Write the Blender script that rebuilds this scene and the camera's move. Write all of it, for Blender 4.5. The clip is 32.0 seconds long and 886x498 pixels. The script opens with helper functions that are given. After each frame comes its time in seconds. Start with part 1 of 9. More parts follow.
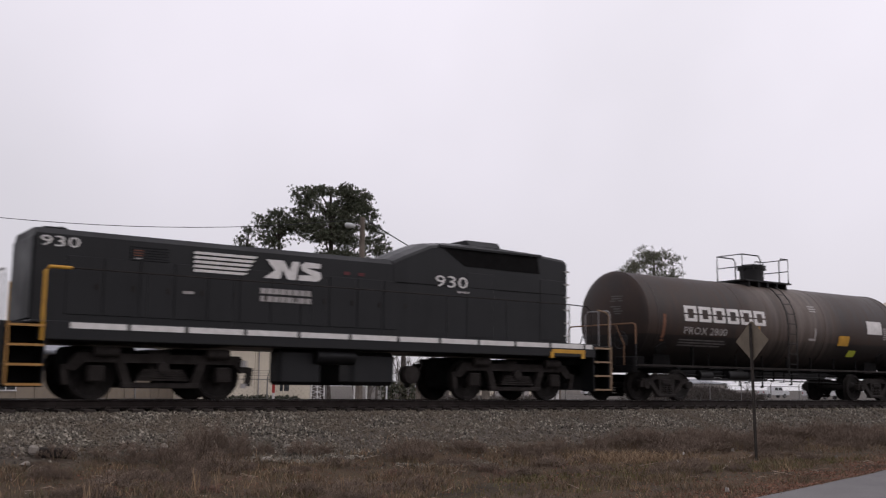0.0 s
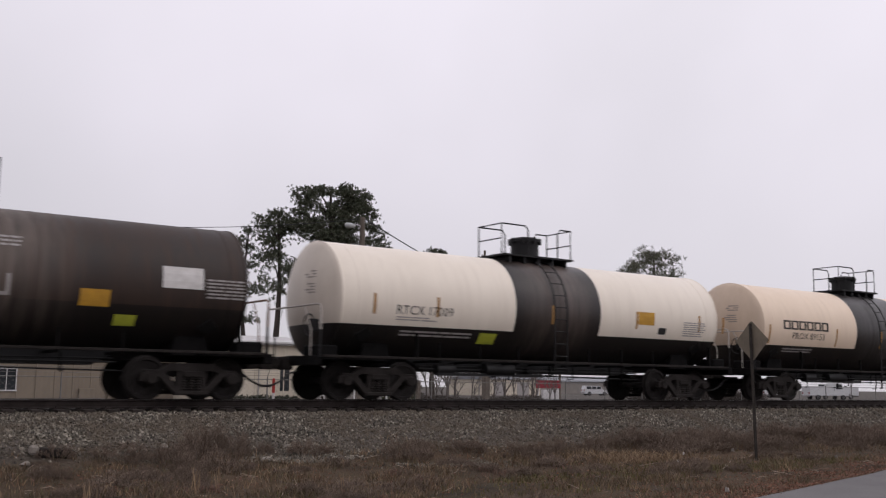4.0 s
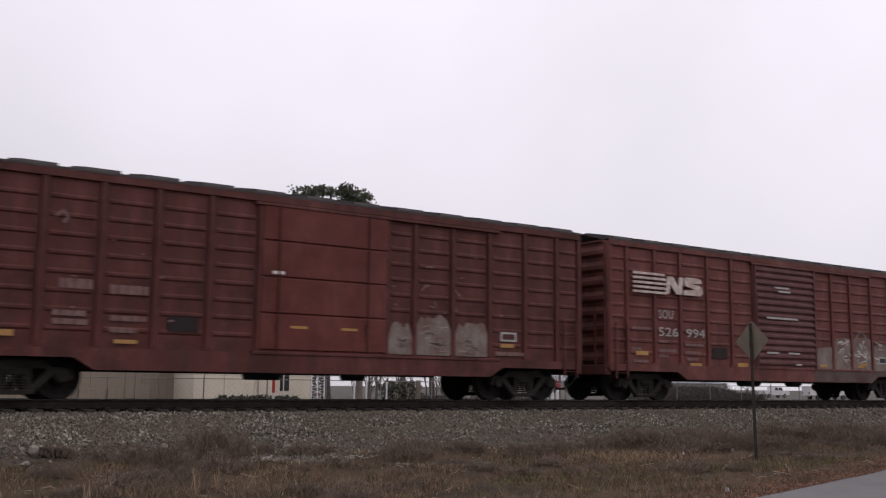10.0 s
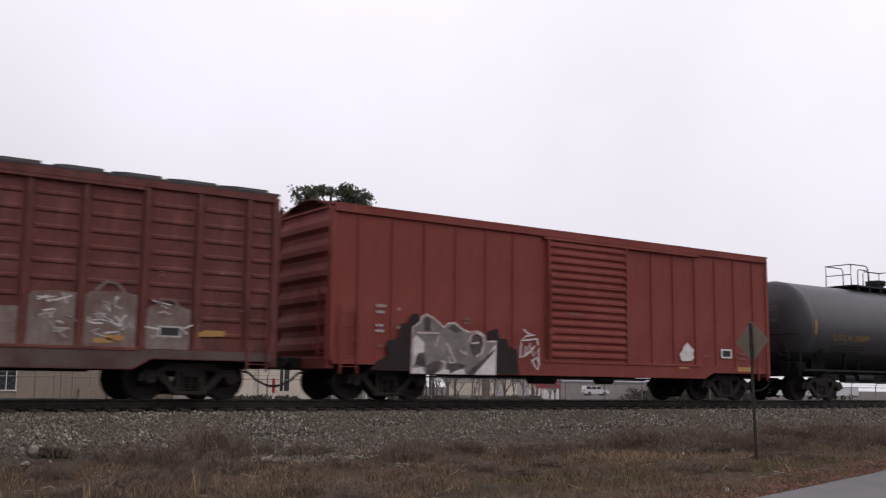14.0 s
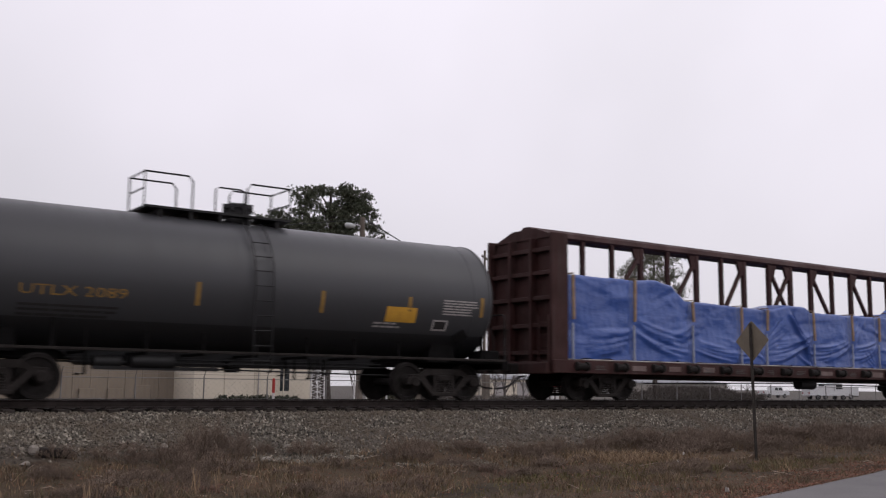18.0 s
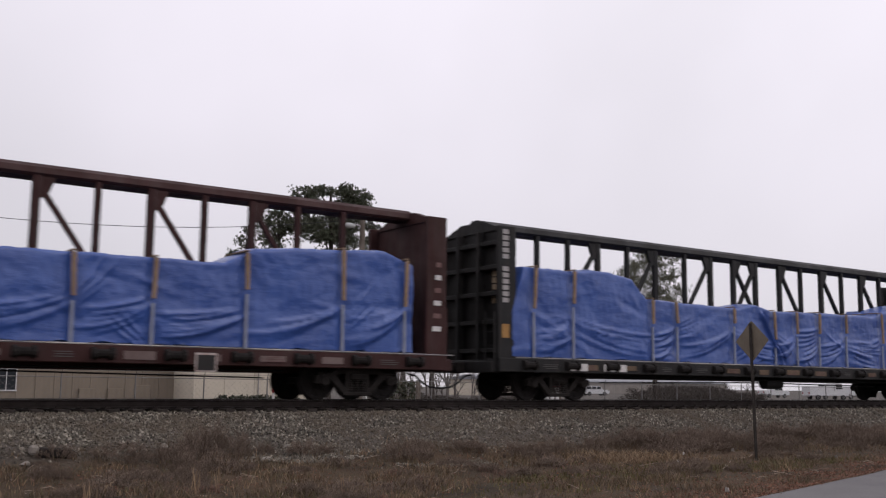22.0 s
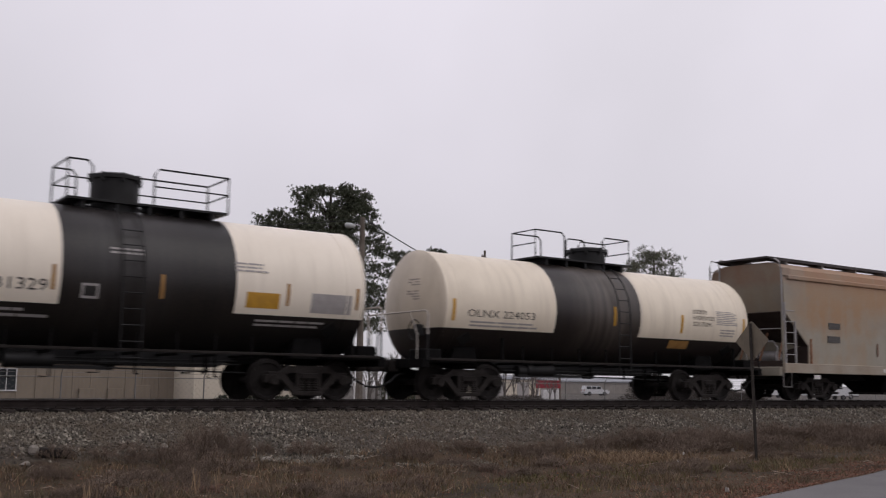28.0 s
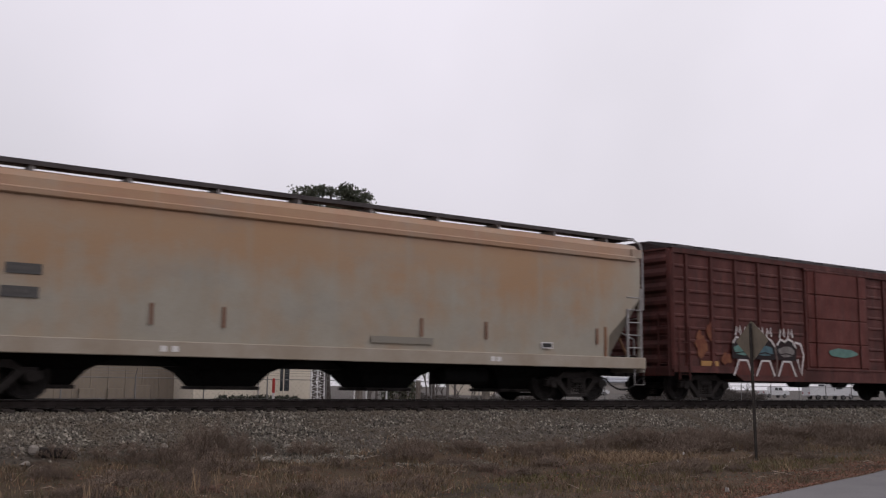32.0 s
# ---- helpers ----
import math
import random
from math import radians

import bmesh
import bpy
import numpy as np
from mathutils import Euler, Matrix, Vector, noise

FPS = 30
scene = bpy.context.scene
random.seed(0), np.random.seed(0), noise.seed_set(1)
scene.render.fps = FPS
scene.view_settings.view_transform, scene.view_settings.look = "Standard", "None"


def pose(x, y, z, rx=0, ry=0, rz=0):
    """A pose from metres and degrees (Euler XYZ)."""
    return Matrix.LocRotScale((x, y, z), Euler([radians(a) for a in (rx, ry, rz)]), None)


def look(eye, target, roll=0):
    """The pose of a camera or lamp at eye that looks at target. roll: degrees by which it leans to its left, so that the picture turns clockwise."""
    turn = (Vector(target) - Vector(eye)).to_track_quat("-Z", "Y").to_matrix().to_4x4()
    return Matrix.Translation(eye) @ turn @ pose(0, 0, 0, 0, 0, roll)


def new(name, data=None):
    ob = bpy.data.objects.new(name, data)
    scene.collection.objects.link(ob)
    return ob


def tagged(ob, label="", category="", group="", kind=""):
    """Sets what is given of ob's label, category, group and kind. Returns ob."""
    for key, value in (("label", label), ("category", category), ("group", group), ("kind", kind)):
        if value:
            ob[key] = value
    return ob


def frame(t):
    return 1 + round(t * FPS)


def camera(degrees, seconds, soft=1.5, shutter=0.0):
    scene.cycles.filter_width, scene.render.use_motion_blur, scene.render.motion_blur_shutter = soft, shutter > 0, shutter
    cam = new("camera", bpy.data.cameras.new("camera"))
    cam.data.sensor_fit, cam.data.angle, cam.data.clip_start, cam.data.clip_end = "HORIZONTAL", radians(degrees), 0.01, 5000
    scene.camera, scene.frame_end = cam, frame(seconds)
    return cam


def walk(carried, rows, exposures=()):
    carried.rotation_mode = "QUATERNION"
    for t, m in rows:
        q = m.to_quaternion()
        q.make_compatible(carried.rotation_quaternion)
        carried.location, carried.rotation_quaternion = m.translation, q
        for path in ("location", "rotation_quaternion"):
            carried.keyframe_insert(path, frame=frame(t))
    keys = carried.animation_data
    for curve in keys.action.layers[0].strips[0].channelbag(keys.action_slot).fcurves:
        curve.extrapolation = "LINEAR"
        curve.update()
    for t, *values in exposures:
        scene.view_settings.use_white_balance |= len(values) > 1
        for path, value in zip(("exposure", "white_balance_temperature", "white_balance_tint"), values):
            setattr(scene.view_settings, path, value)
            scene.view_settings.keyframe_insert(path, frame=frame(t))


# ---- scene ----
# World: x along the track, y away from the road, z up from the rail head; metres.
EYE = Vector((0.0, 0.0, 0.341))
YAW, PITCH = radians(35.187), radians(7.776)
AIM = EYE + Vector((math.sin(YAW) * math.cos(PITCH), math.cos(YAW) * math.cos(PITCH), math.sin(PITCH)))
STAND = look(EYE, AIM, 0.605)
EXPOSURE = [(0, 0.10), (3, 0.12), (5, -0.12), (6, -0.22), (8, -0.1), (9.5, 0.12), (13, 0.26), (15, 0.22), (17, 0.15), (20, 0.13), (24, 0.1), (26.5, -0.05), (28, -0.08), (30, -0.08), (32, 0.03)]
cam = camera(47.46, 32.0, soft=1.2, shutter=0.45)
walk(cam, [(0, STAND), (32, STAND)], EXPOSURE)

# ---------- overcast daylight ----------
world = bpy.data.worlds.new("overcast_sky")
scene.world = world
world.use_nodes = True
wn, wl = world.node_tree.nodes, world.node_tree.links
wn.clear()
w_out, w_bg = wn.new("ShaderNodeOutputWorld"), wn.new("ShaderNodeBackground")
w_sky = wn.new("ShaderNodeTexSky")
w_sky.sky_type, w_sky.sun_disc = "NISHITA", False
w_sky.sun_elevation, w_sky.sun_rotation = radians(48), radians(143)
w_dim = wn.new("ShaderNodeVectorMath")
w_dim.operation = "SCALE"
w_dim.inputs["Scale"].default_value = 0.07
w_co, w_sep = wn.new("ShaderNodeTexCoord"), wn.new("ShaderNodeSeparateXYZ")
w_noise, w_ramp, w_grad = wn.new("ShaderNodeTexNoise"), wn.new("ShaderNodeValToRGB"), wn.new("ShaderNodeValToRGB")
w_noise.inputs["Scale"].default_value, w_noise.inputs["Detail"].default_value, w_noise.inputs["Roughness"].default_value = 2.2, 4, 0.45
w_ramp.color_ramp.elements[0].color, w_ramp.color_ramp.elements[1].color = (0.90, 0.90, 0.90, 1), (1.10, 1.09, 1.11, 1)
w_ramp.color_ramp.elements[0].position, w_ramp.color_ramp.elements[1].position = 0.3, 0.72
w_grad.color_ramp.elements[0].color, w_grad.color_ramp.elements[1].color = (0.64, 0.612, 0.657, 1), (0.93, 0.885, 0.965, 1)
w_grad.color_ramp.elements[0].position, w_grad.color_ramp.elements[1].position = 0.02, 0.42
w_mul, w_mix = wn.new("ShaderNodeMix"), wn.new("ShaderNodeMix")
for n_, bt in ((w_mul, "MULTIPLY"), (w_mix, "MIX")):
    n_.data_type, n_.blend_type = "RGBA", bt
w_mul.inputs[0].default_value, w_mix.inputs[0].default_value = 1.0, 0.93
wl.new(w_co.outputs["Generated"], w_noise.inputs["Vector"])
wl.new(w_co.outputs["Generated"], w_sep.inputs[0])
wl.new(w_sep.outputs["Z"], w_grad.inputs[0])
wl.new(w_noise.outputs["Fac"], w_ramp.inputs[0])
wl.new(w_grad.outputs[0], w_mul.inputs[6])
wl.new(w_ramp.outputs[0], w_mul.inputs[7])
wl.new(w_sky.outputs[0], w_dim.inputs[0])
wl.new(w_dim.outputs[0], w_mix.inputs[6])
# the cloud is a little brighter towards the hidden sun
w_dot, w_side, w_warm = wn.new("ShaderNodeVectorMath"), wn.new("ShaderNodeMapRange"), wn.new("ShaderNodeVectorMath")
w_dot.operation, w_dot.inputs[1].default_value = "DOT_PRODUCT", (0.6, -0.8, 0.0)
w_side.inputs["From Min"].default_value, w_side.inputs["From Max"].default_value = -1.0, 1.0
w_side.inputs["To Min"].default_value, w_side.inputs["To Max"].default_value = 0.89, 1.22
w_warm.operation = "SCALE"
wl.new(w_co.outputs["Generated"], w_dot.inputs[0])
wl.new(w_dot.outputs["Value"], w_side.inputs["Value"])
wl.new(w_mul.outputs[2], w_warm.inputs[0])
wl.new(w_side.outputs[0], w_warm.inputs["Scale"])
wl.new(w_warm.outputs[0], w_mix.inputs[7])
wl.new(w_mix.outputs[2], w_bg.inputs[0])
wl.new(w_bg.outputs[0], w_out.inputs[0])
sun = bpy.data.lights.new("sun", "SUN")
sun.energy, sun.angle, sun.color = 0.48, radians(40), (1.0, 0.96, 0.92)
new("sun", sun).matrix_world = look((45, -60, 83), (0, 0, 0))


# ---------- materials ----------
def tree_of(name):
    m = bpy.data.materials.new(name)
    m.use_nodes = True
    return m, m.node_tree.nodes, m.node_tree.links, m.node_tree.nodes["Principled BSDF"]


def mixer(nodes, links, fac, a, b, mode="MIX"):
    """A colour mix node; fac, a and b are sockets or values. Returns its output."""
    n = nodes.new("ShaderNodeMix")
    n.data_type, n.blend_type = "RGBA", mode
    for i, x in ((0, fac), (6, a), (7, b)):
        if isinstance(x, bpy.types.NodeSocket):
            links.new(x, n.inputs[i])
        elif i == 0:
            n.inputs[0].default_value = x
        else:
            n.inputs[i].default_value = (*x, 1)
    return n.outputs[2]


def calc(nodes, links, op, a, b=0.0):
    n = nodes.new("ShaderNodeMath")
    n.operation, n.use_clamp = op, False
    for i, x in ((0, a), (1, b)):
        if isinstance(x, bpy.types.NodeSocket):
            links.new(x, n.inputs[i])
        else:
            n.inputs[i].default_value = x
    return n.outputs[0]


def noisy(nodes, links, vec, scale, detail=4, rough=0.6, stretch=(1, 1, 1), lo=0.35, hi=0.65):
    """Noise over a vector socket, contrasted between lo and hi. Returns a value socket."""
    mp, nz, mr = nodes.new("ShaderNodeMapping"), nodes.new("ShaderNodeTexNoise"), nodes.new("ShaderNodeMapRange")
    mp.inputs["Scale"].default_value = stretch
    nz.inputs["Scale"].default_value, nz.inputs["Detail"].default_value, nz.inputs["Roughness"].default_value = scale, detail, rough
    mr.inputs["From Min"].default_value, mr.inputs["From Max"].default_value = lo, hi
    links.new(vec, mp.inputs["Vector"])
    links.new(mp.outputs[0], nz.inputs["Vector"])
    links.new(nz.outputs["Fac"], mr.inputs["Value"])
    return mr.outputs[0]


def bumped(nodes, links, bsdf, height, strength, dist=0.02):
    b = nodes.new("ShaderNodeBump")
    b.inputs["Strength"].default_value, b.inputs["Distance"].default_value = strength, dist
    links.new(height, b.inputs["Height"])
    links.new(b.outputs[0], bsdf.inputs["Normal"])


def surface(name, col, col2=None, rough=0.7, metal=0.0, scale=3.0, fine=40.0, bump=0.15, streak=0.0, streak_col=(0.05, 0.04, 0.035), amount=0.6, each=0.0, space="Object", fade=None):
    """A worn surface: two tones at a coarse and a fine scale, with streaks that run down."""
    m, nodes, links, bsdf = tree_of(name)
    vec = nodes.new("ShaderNodeTexCoord").outputs[space]
    col2 = col2 or tuple(c * 0.7 for c in col)
    big = noisy(nodes, links, vec, scale, 5)
    small = noisy(nodes, links, vec, fine, 3, 0.7)
    c = mixer(nodes, links, calc(nodes, links, "MULTIPLY", big, amount), col, col2)
    c = mixer(nodes, links, calc(nodes, links, "MULTIPLY", small, amount * 0.5), c, col2)
    if streak:
        st = noisy(nodes, links, vec, 4.0, 4, 0.6, (1.6, 1.6, 0.12), 0.45, 0.75)
        c = mixer(nodes, links, calc(nodes, links, "MULTIPLY", st, streak), c, streak_col)
    if fade:
        # chalky sun-faded blotches and scuffs
        f1 = noisy(nodes, links, vec, 0.8, 6, 0.7, (1.2, 1, 0.6), 0.50, 0.72)
        f2 = noisy(nodes, links, vec, 3.5, 5, 0.75, (1.0, 1, 2.2), 0.58, 0.72)
        c = mixer(nodes, links, calc(nodes, links, "MINIMUM", calc(nodes, links, "ADD", calc(nodes, links, "MULTIPLY", f1, 0.55), calc(nodes, links, "MULTIPLY", f2, 0.35)), 0.8), c, fade)
    if each:
        r = nodes.new("ShaderNodeObjectInfo").outputs["Random"]
        c = mixer(nodes, links, calc(nodes, links, "MULTIPLY", r, each), c, tuple(x * 0.35 for x in col))
    links.new(c, bsdf.inputs["Base Color"])
    rr = nodes.new("ShaderNodeMapRange")
    rr.inputs["To Min"].default_value, rr.inputs["To Max"].default_value = max(rough - 0.12, 0.05), min(rough + 0.1, 1)
    links.new(big, rr.inputs["Value"])
    links.new(rr.outputs[0], bsdf.inputs["Roughness"])
    bsdf.inputs["Metallic"].default_value = metal
    bsdf.inputs["Specular IOR Level"].default_value = 0.28
    if bump:
        bumped(nodes, links, bsdf, small, bump)
    return m


def grained(name, tones, rough=0.95, patch=None):
    """Loose stuff: a tone for each island of the mesh."""
    m, nodes, links, bsdf = tree_of(name)
    r = nodes.new("ShaderNodeNewGeometry").outputs["Random Per Island"]
    ramp = nodes.new("ShaderNodeValToRGB")
    ramp.color_ramp.interpolation = "CONSTANT" if len(tones) > 2 else "LINEAR"
    for i, t in enumerate(tones):
        e = ramp.color_ramp.elements[i] if i < 2 else ramp.color_ramp.elements.new(i / len(tones))
        e.position, e.color = i / len(tones), (*t, 1)
    links.new(r, ramp.inputs[0])
    c = ramp.outputs[0]
    if patch:
        # broad patches of another tone
        vec = nodes.new("ShaderNodeTexCoord").outputs["Object"]
        c = mixer(nodes, links, calc(nodes, links, "MULTIPLY", noisy(nodes, links, vec, 0.8, 4, 0.6, (1, 1.4, 1), 0.42, 0.62), 0.8), c, patch)
    links.new(c, bsdf.inputs["Base Color"])
    bsdf.inputs["Roughness"].default_value = rough
    return m


def tank_paint(name, top, low, band, split, grime, grime_amt, rough=0.36, spill=None, ends=None):
    """Tank paint in fields: the ends in one colour above the split line, the band round the middle and the belly in another."""
    m, nodes, links, bsdf = tree_of(name)
    vec = nodes.new("ShaderNodeTexCoord").outputs["Object"]
    sep = nodes.new("ShaderNodeSeparateXYZ")
    links.new(vec, sep.inputs[0])
    in_band = calc(nodes, links, "MULTIPLY", calc(nodes, links, "GREATER_THAN", sep.outputs[0], band[0]), calc(nodes, links, "LESS_THAN", sep.outputs[0], band[1]))
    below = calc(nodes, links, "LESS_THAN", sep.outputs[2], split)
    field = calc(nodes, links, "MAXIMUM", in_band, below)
    if ends:
        # heads turned from the light: their shade put into the colour, with grime
        head = calc(nodes, links, "MAXIMUM", calc(nodes, links, "LESS_THAN", sep.outputs[0], ends[0]), calc(nodes, links, "GREATER_THAN", sep.outputs[0], ends[1]))
        head_shade = noisy(nodes, links, vec, 1.4, 5, 0.65, (1, 1, 0.35), 0.3, 0.7)
        top = mixer(nodes, links, calc(nodes, links, "MULTIPLY", head, calc(nodes, links, "ADD", calc(nodes, links, "MULTIPLY", head_shade, 0.4), 0.45)), top, tuple(x * 0.5 + y * 0.35 for x, y in zip(top, grime)))
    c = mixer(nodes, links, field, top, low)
    big = noisy(nodes, links, vec, 0.9, 5, 0.6)
    run = noisy(nodes, links, vec, 2.5, 5, 0.65, (1.5, 0.4, 0.10), 0.42, 0.75)
    dirt = calc(nodes, links, "MULTIPLY", calc(nodes, links, "MAXIMUM", calc(nodes, links, "MULTIPLY", big, 0.5), run), grime_amt)
    # dirt shows on the pale fields, hardly on the black ones
    dirt = calc(nodes, links, "MULTIPLY", dirt, calc(nodes, links, "SUBTRACT", 1.0, calc(nodes, links, "MULTIPLY", field, 0.8)))
    c = mixer(nodes, links, dirt, c, grime)
    if spill:
        # runs of spilt product down both sides of the dome, on one car also its band's sheen: (centre, half width,
        # lowest z, colour, amount)
        mid, wide, low_z, tone, amt = spill
        side = nodes.new("ShaderNodeMapRange")
        side.inputs["From Min"].default_value, side.inputs["From Max"].default_value = wide, wide * 0.35
        links.new(calc(nodes, links, "ABSOLUTE", calc(nodes, links, "SUBTRACT", sep.outputs[0], mid)), side.inputs["Value"])
        fall = nodes.new("ShaderNodeMapRange")
        fall.inputs["From Min"].default_value, fall.inputs["From Max"].default_value = low_z, low_z + 1.3
        links.new(calc(nodes, links, "ADD", sep.outputs[2], calc(nodes, links, "MULTIPLY", noisy(nodes, links, vec, 3.0, 3, 0.6, (1.4, 0.3, 0.02)), 0.8)), fall.inputs["Value"])
        drip = noisy(nodes, links, vec, 3.2, 5, 0.7, (1.6, 0.4, 0.03), 0.24, 0.66)
        wet = calc(nodes, links, "MULTIPLY", calc(nodes, links, "MULTIPLY", side.outputs[0], fall.outputs[0]), calc(nodes, links, "MULTIPLY", drip, amt))
        c = mixer(nodes, links, wet, c, tone)
    small = noisy(nodes, links, vec, 30, 3, 0.7)
    c = mixer(nodes, links, calc(nodes, links, "MULTIPLY", small, 0.05), c, grime)
    links.new(c, bsdf.inputs["Base Color"])
    rr = nodes.new("ShaderNodeMapRange")
    rr.inputs["To Min"].default_value, rr.inputs["To Max"].default_value = rough, min(rough + 0.3, 1)
    links.new(dirt, rr.inputs["Value"])
    links.new(rr.outputs[0], bsdf.inputs["Roughness"])
    bsdf.inputs["Specular IOR Level"].default_value = 0.3
    bumped(nodes, links, bsdf, small, 0.05)
    return m


BLACK = surface("black_paint", (0.0055, 0.0055, 0.006), (0.010, 0.0093, 0.009), 0.6, scale=1.5, bump=0.05, streak=0.2, streak_col=(0.02, 0.018, 0.016))
LOCO_BLACK = surface("engine_black_enamel", (0.0036, 0.004, 0.0048), (0.0065, 0.0065, 0.0072), 0.5, scale=0.8, bump=0.03, streak=0.2, streak_col=(0.014, 0.0135, 0.013))
IRON = surface("dusty_cast_iron", (0.0185, 0.0145, 0.0125), (0.0085, 0.007, 0.0063), 0.9, scale=4, bump=0.2)
# near-black with almost no gloss, for underframes and recessed parts
UNDER = surface("matt_black_underframe", (0.0055, 0.005, 0.005), (0.0035, 0.0033, 0.0033), 0.95, scale=4, bump=0.1)
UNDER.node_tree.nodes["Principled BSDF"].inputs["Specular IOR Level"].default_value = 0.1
WHEEL = surface("wheel_steel", (0.0125, 0.0095, 0.0082), (0.006, 0.005, 0.0046), 0.85, scale=5, bump=0.1)
TREAD = surface("polished_rail_steel", (0.32, 0.31, 0.30), (0.16, 0.15, 0.14), 0.35, 0.9, bump=0.05)
RUSTRAIL = surface("rusty_rail_side", (0.018, 0.012, 0.010), (0.011, 0.008, 0.007), 0.85, scale=6)
WHITE = surface("white_stencil_paint", (0.62, 0.60, 0.58), (0.42, 0.40, 0.38), 0.7, scale=6, bump=0)
DARKTXT = surface("black_stencil_paint", (0.014, 0.013, 0.013), (0.03, 0.027, 0.025), 0.7, scale=6, bump=0)
GREYTXT = surface("grey_stencil_paint", (0.34, 0.32, 0.31), (0.25, 0.23, 0.22), 0.75, scale=6, bump=0)
FAINT = surface("faded_stencil_paint", (0.16, 0.10, 0.092), (0.105, 0.05, 0.045), 0.8, scale=6, bump=0)
YELLOW = surface("safety_yellow", (0.50, 0.27, 0.03), (0.32, 0.17, 0.03), 0.6, scale=5, bump=0)
ORANGE = surface("orange_yellow_reflector", (0.34, 0.19, 0.055), (0.22, 0.11, 0.04), 0.6, scale=5, bump=0)
LIME = surface("lime_decal", (0.42, 0.45, 0.04), (0.30, 0.32, 0.05), 0.6, scale=5, bump=0)
STEELGREY = surface("bare_grey_steel", (0.30, 0.29, 0.29), (0.20, 0.18, 0.17), 0.6, 0.2, bump=0.1)
BROWN1 = surface("oxide_brown_paint", (0.090, 0.0195, 0.014), (0.044, 0.0135, 0.011), 0.75, scale=1.1, streak=0.85, streak_col=(0.030, 0.014, 0.012), amount=0.95, fade=(0.145, 0.050, 0.042))
BROWN2 = surface("faded_brown_paint", (0.128, 0.032, 0.023), (0.070, 0.023, 0.019), 0.78, scale=1.2, streak=0.8, amount=0.95, streak_col=(0.04, 0.021, 0.019), fade=(0.175, 0.072, 0.062))
RED = surface("freight_red_paint", (0.165, 0.031, 0.022), (0.125, 0.027, 0.020), 0.75, scale=0.7, streak=0.4, streak_col=(0.06, 0.022, 0.019), fade=(0.185, 0.050, 0.041))
ROOFMET = surface("sooty_galvanised_roof", (0.05, 0.042, 0.042), (0.03, 0.025, 0.025), 0.7, scale=2)
DOORRED = surface("plug_door_red", (0.098, 0.0195, 0.0135), (0.060, 0.0155, 0.012), 0.75, scale=1.3, streak=0.4, streak_col=(0.04, 0.018, 0.016), fade=(0.135, 0.040, 0.033))
BEAMRED = surface("beam_oxide_red", (0.041, 0.0115, 0.010), (0.021, 0.008, 0.0072), 0.75, scale=1.5, streak=0.4)
BEAMBLACK = surface("beam_weathered_black", (0.008, 0.008, 0.0085), (0.014, 0.013, 0.012), 0.7, scale=1.5, streak=0.3)


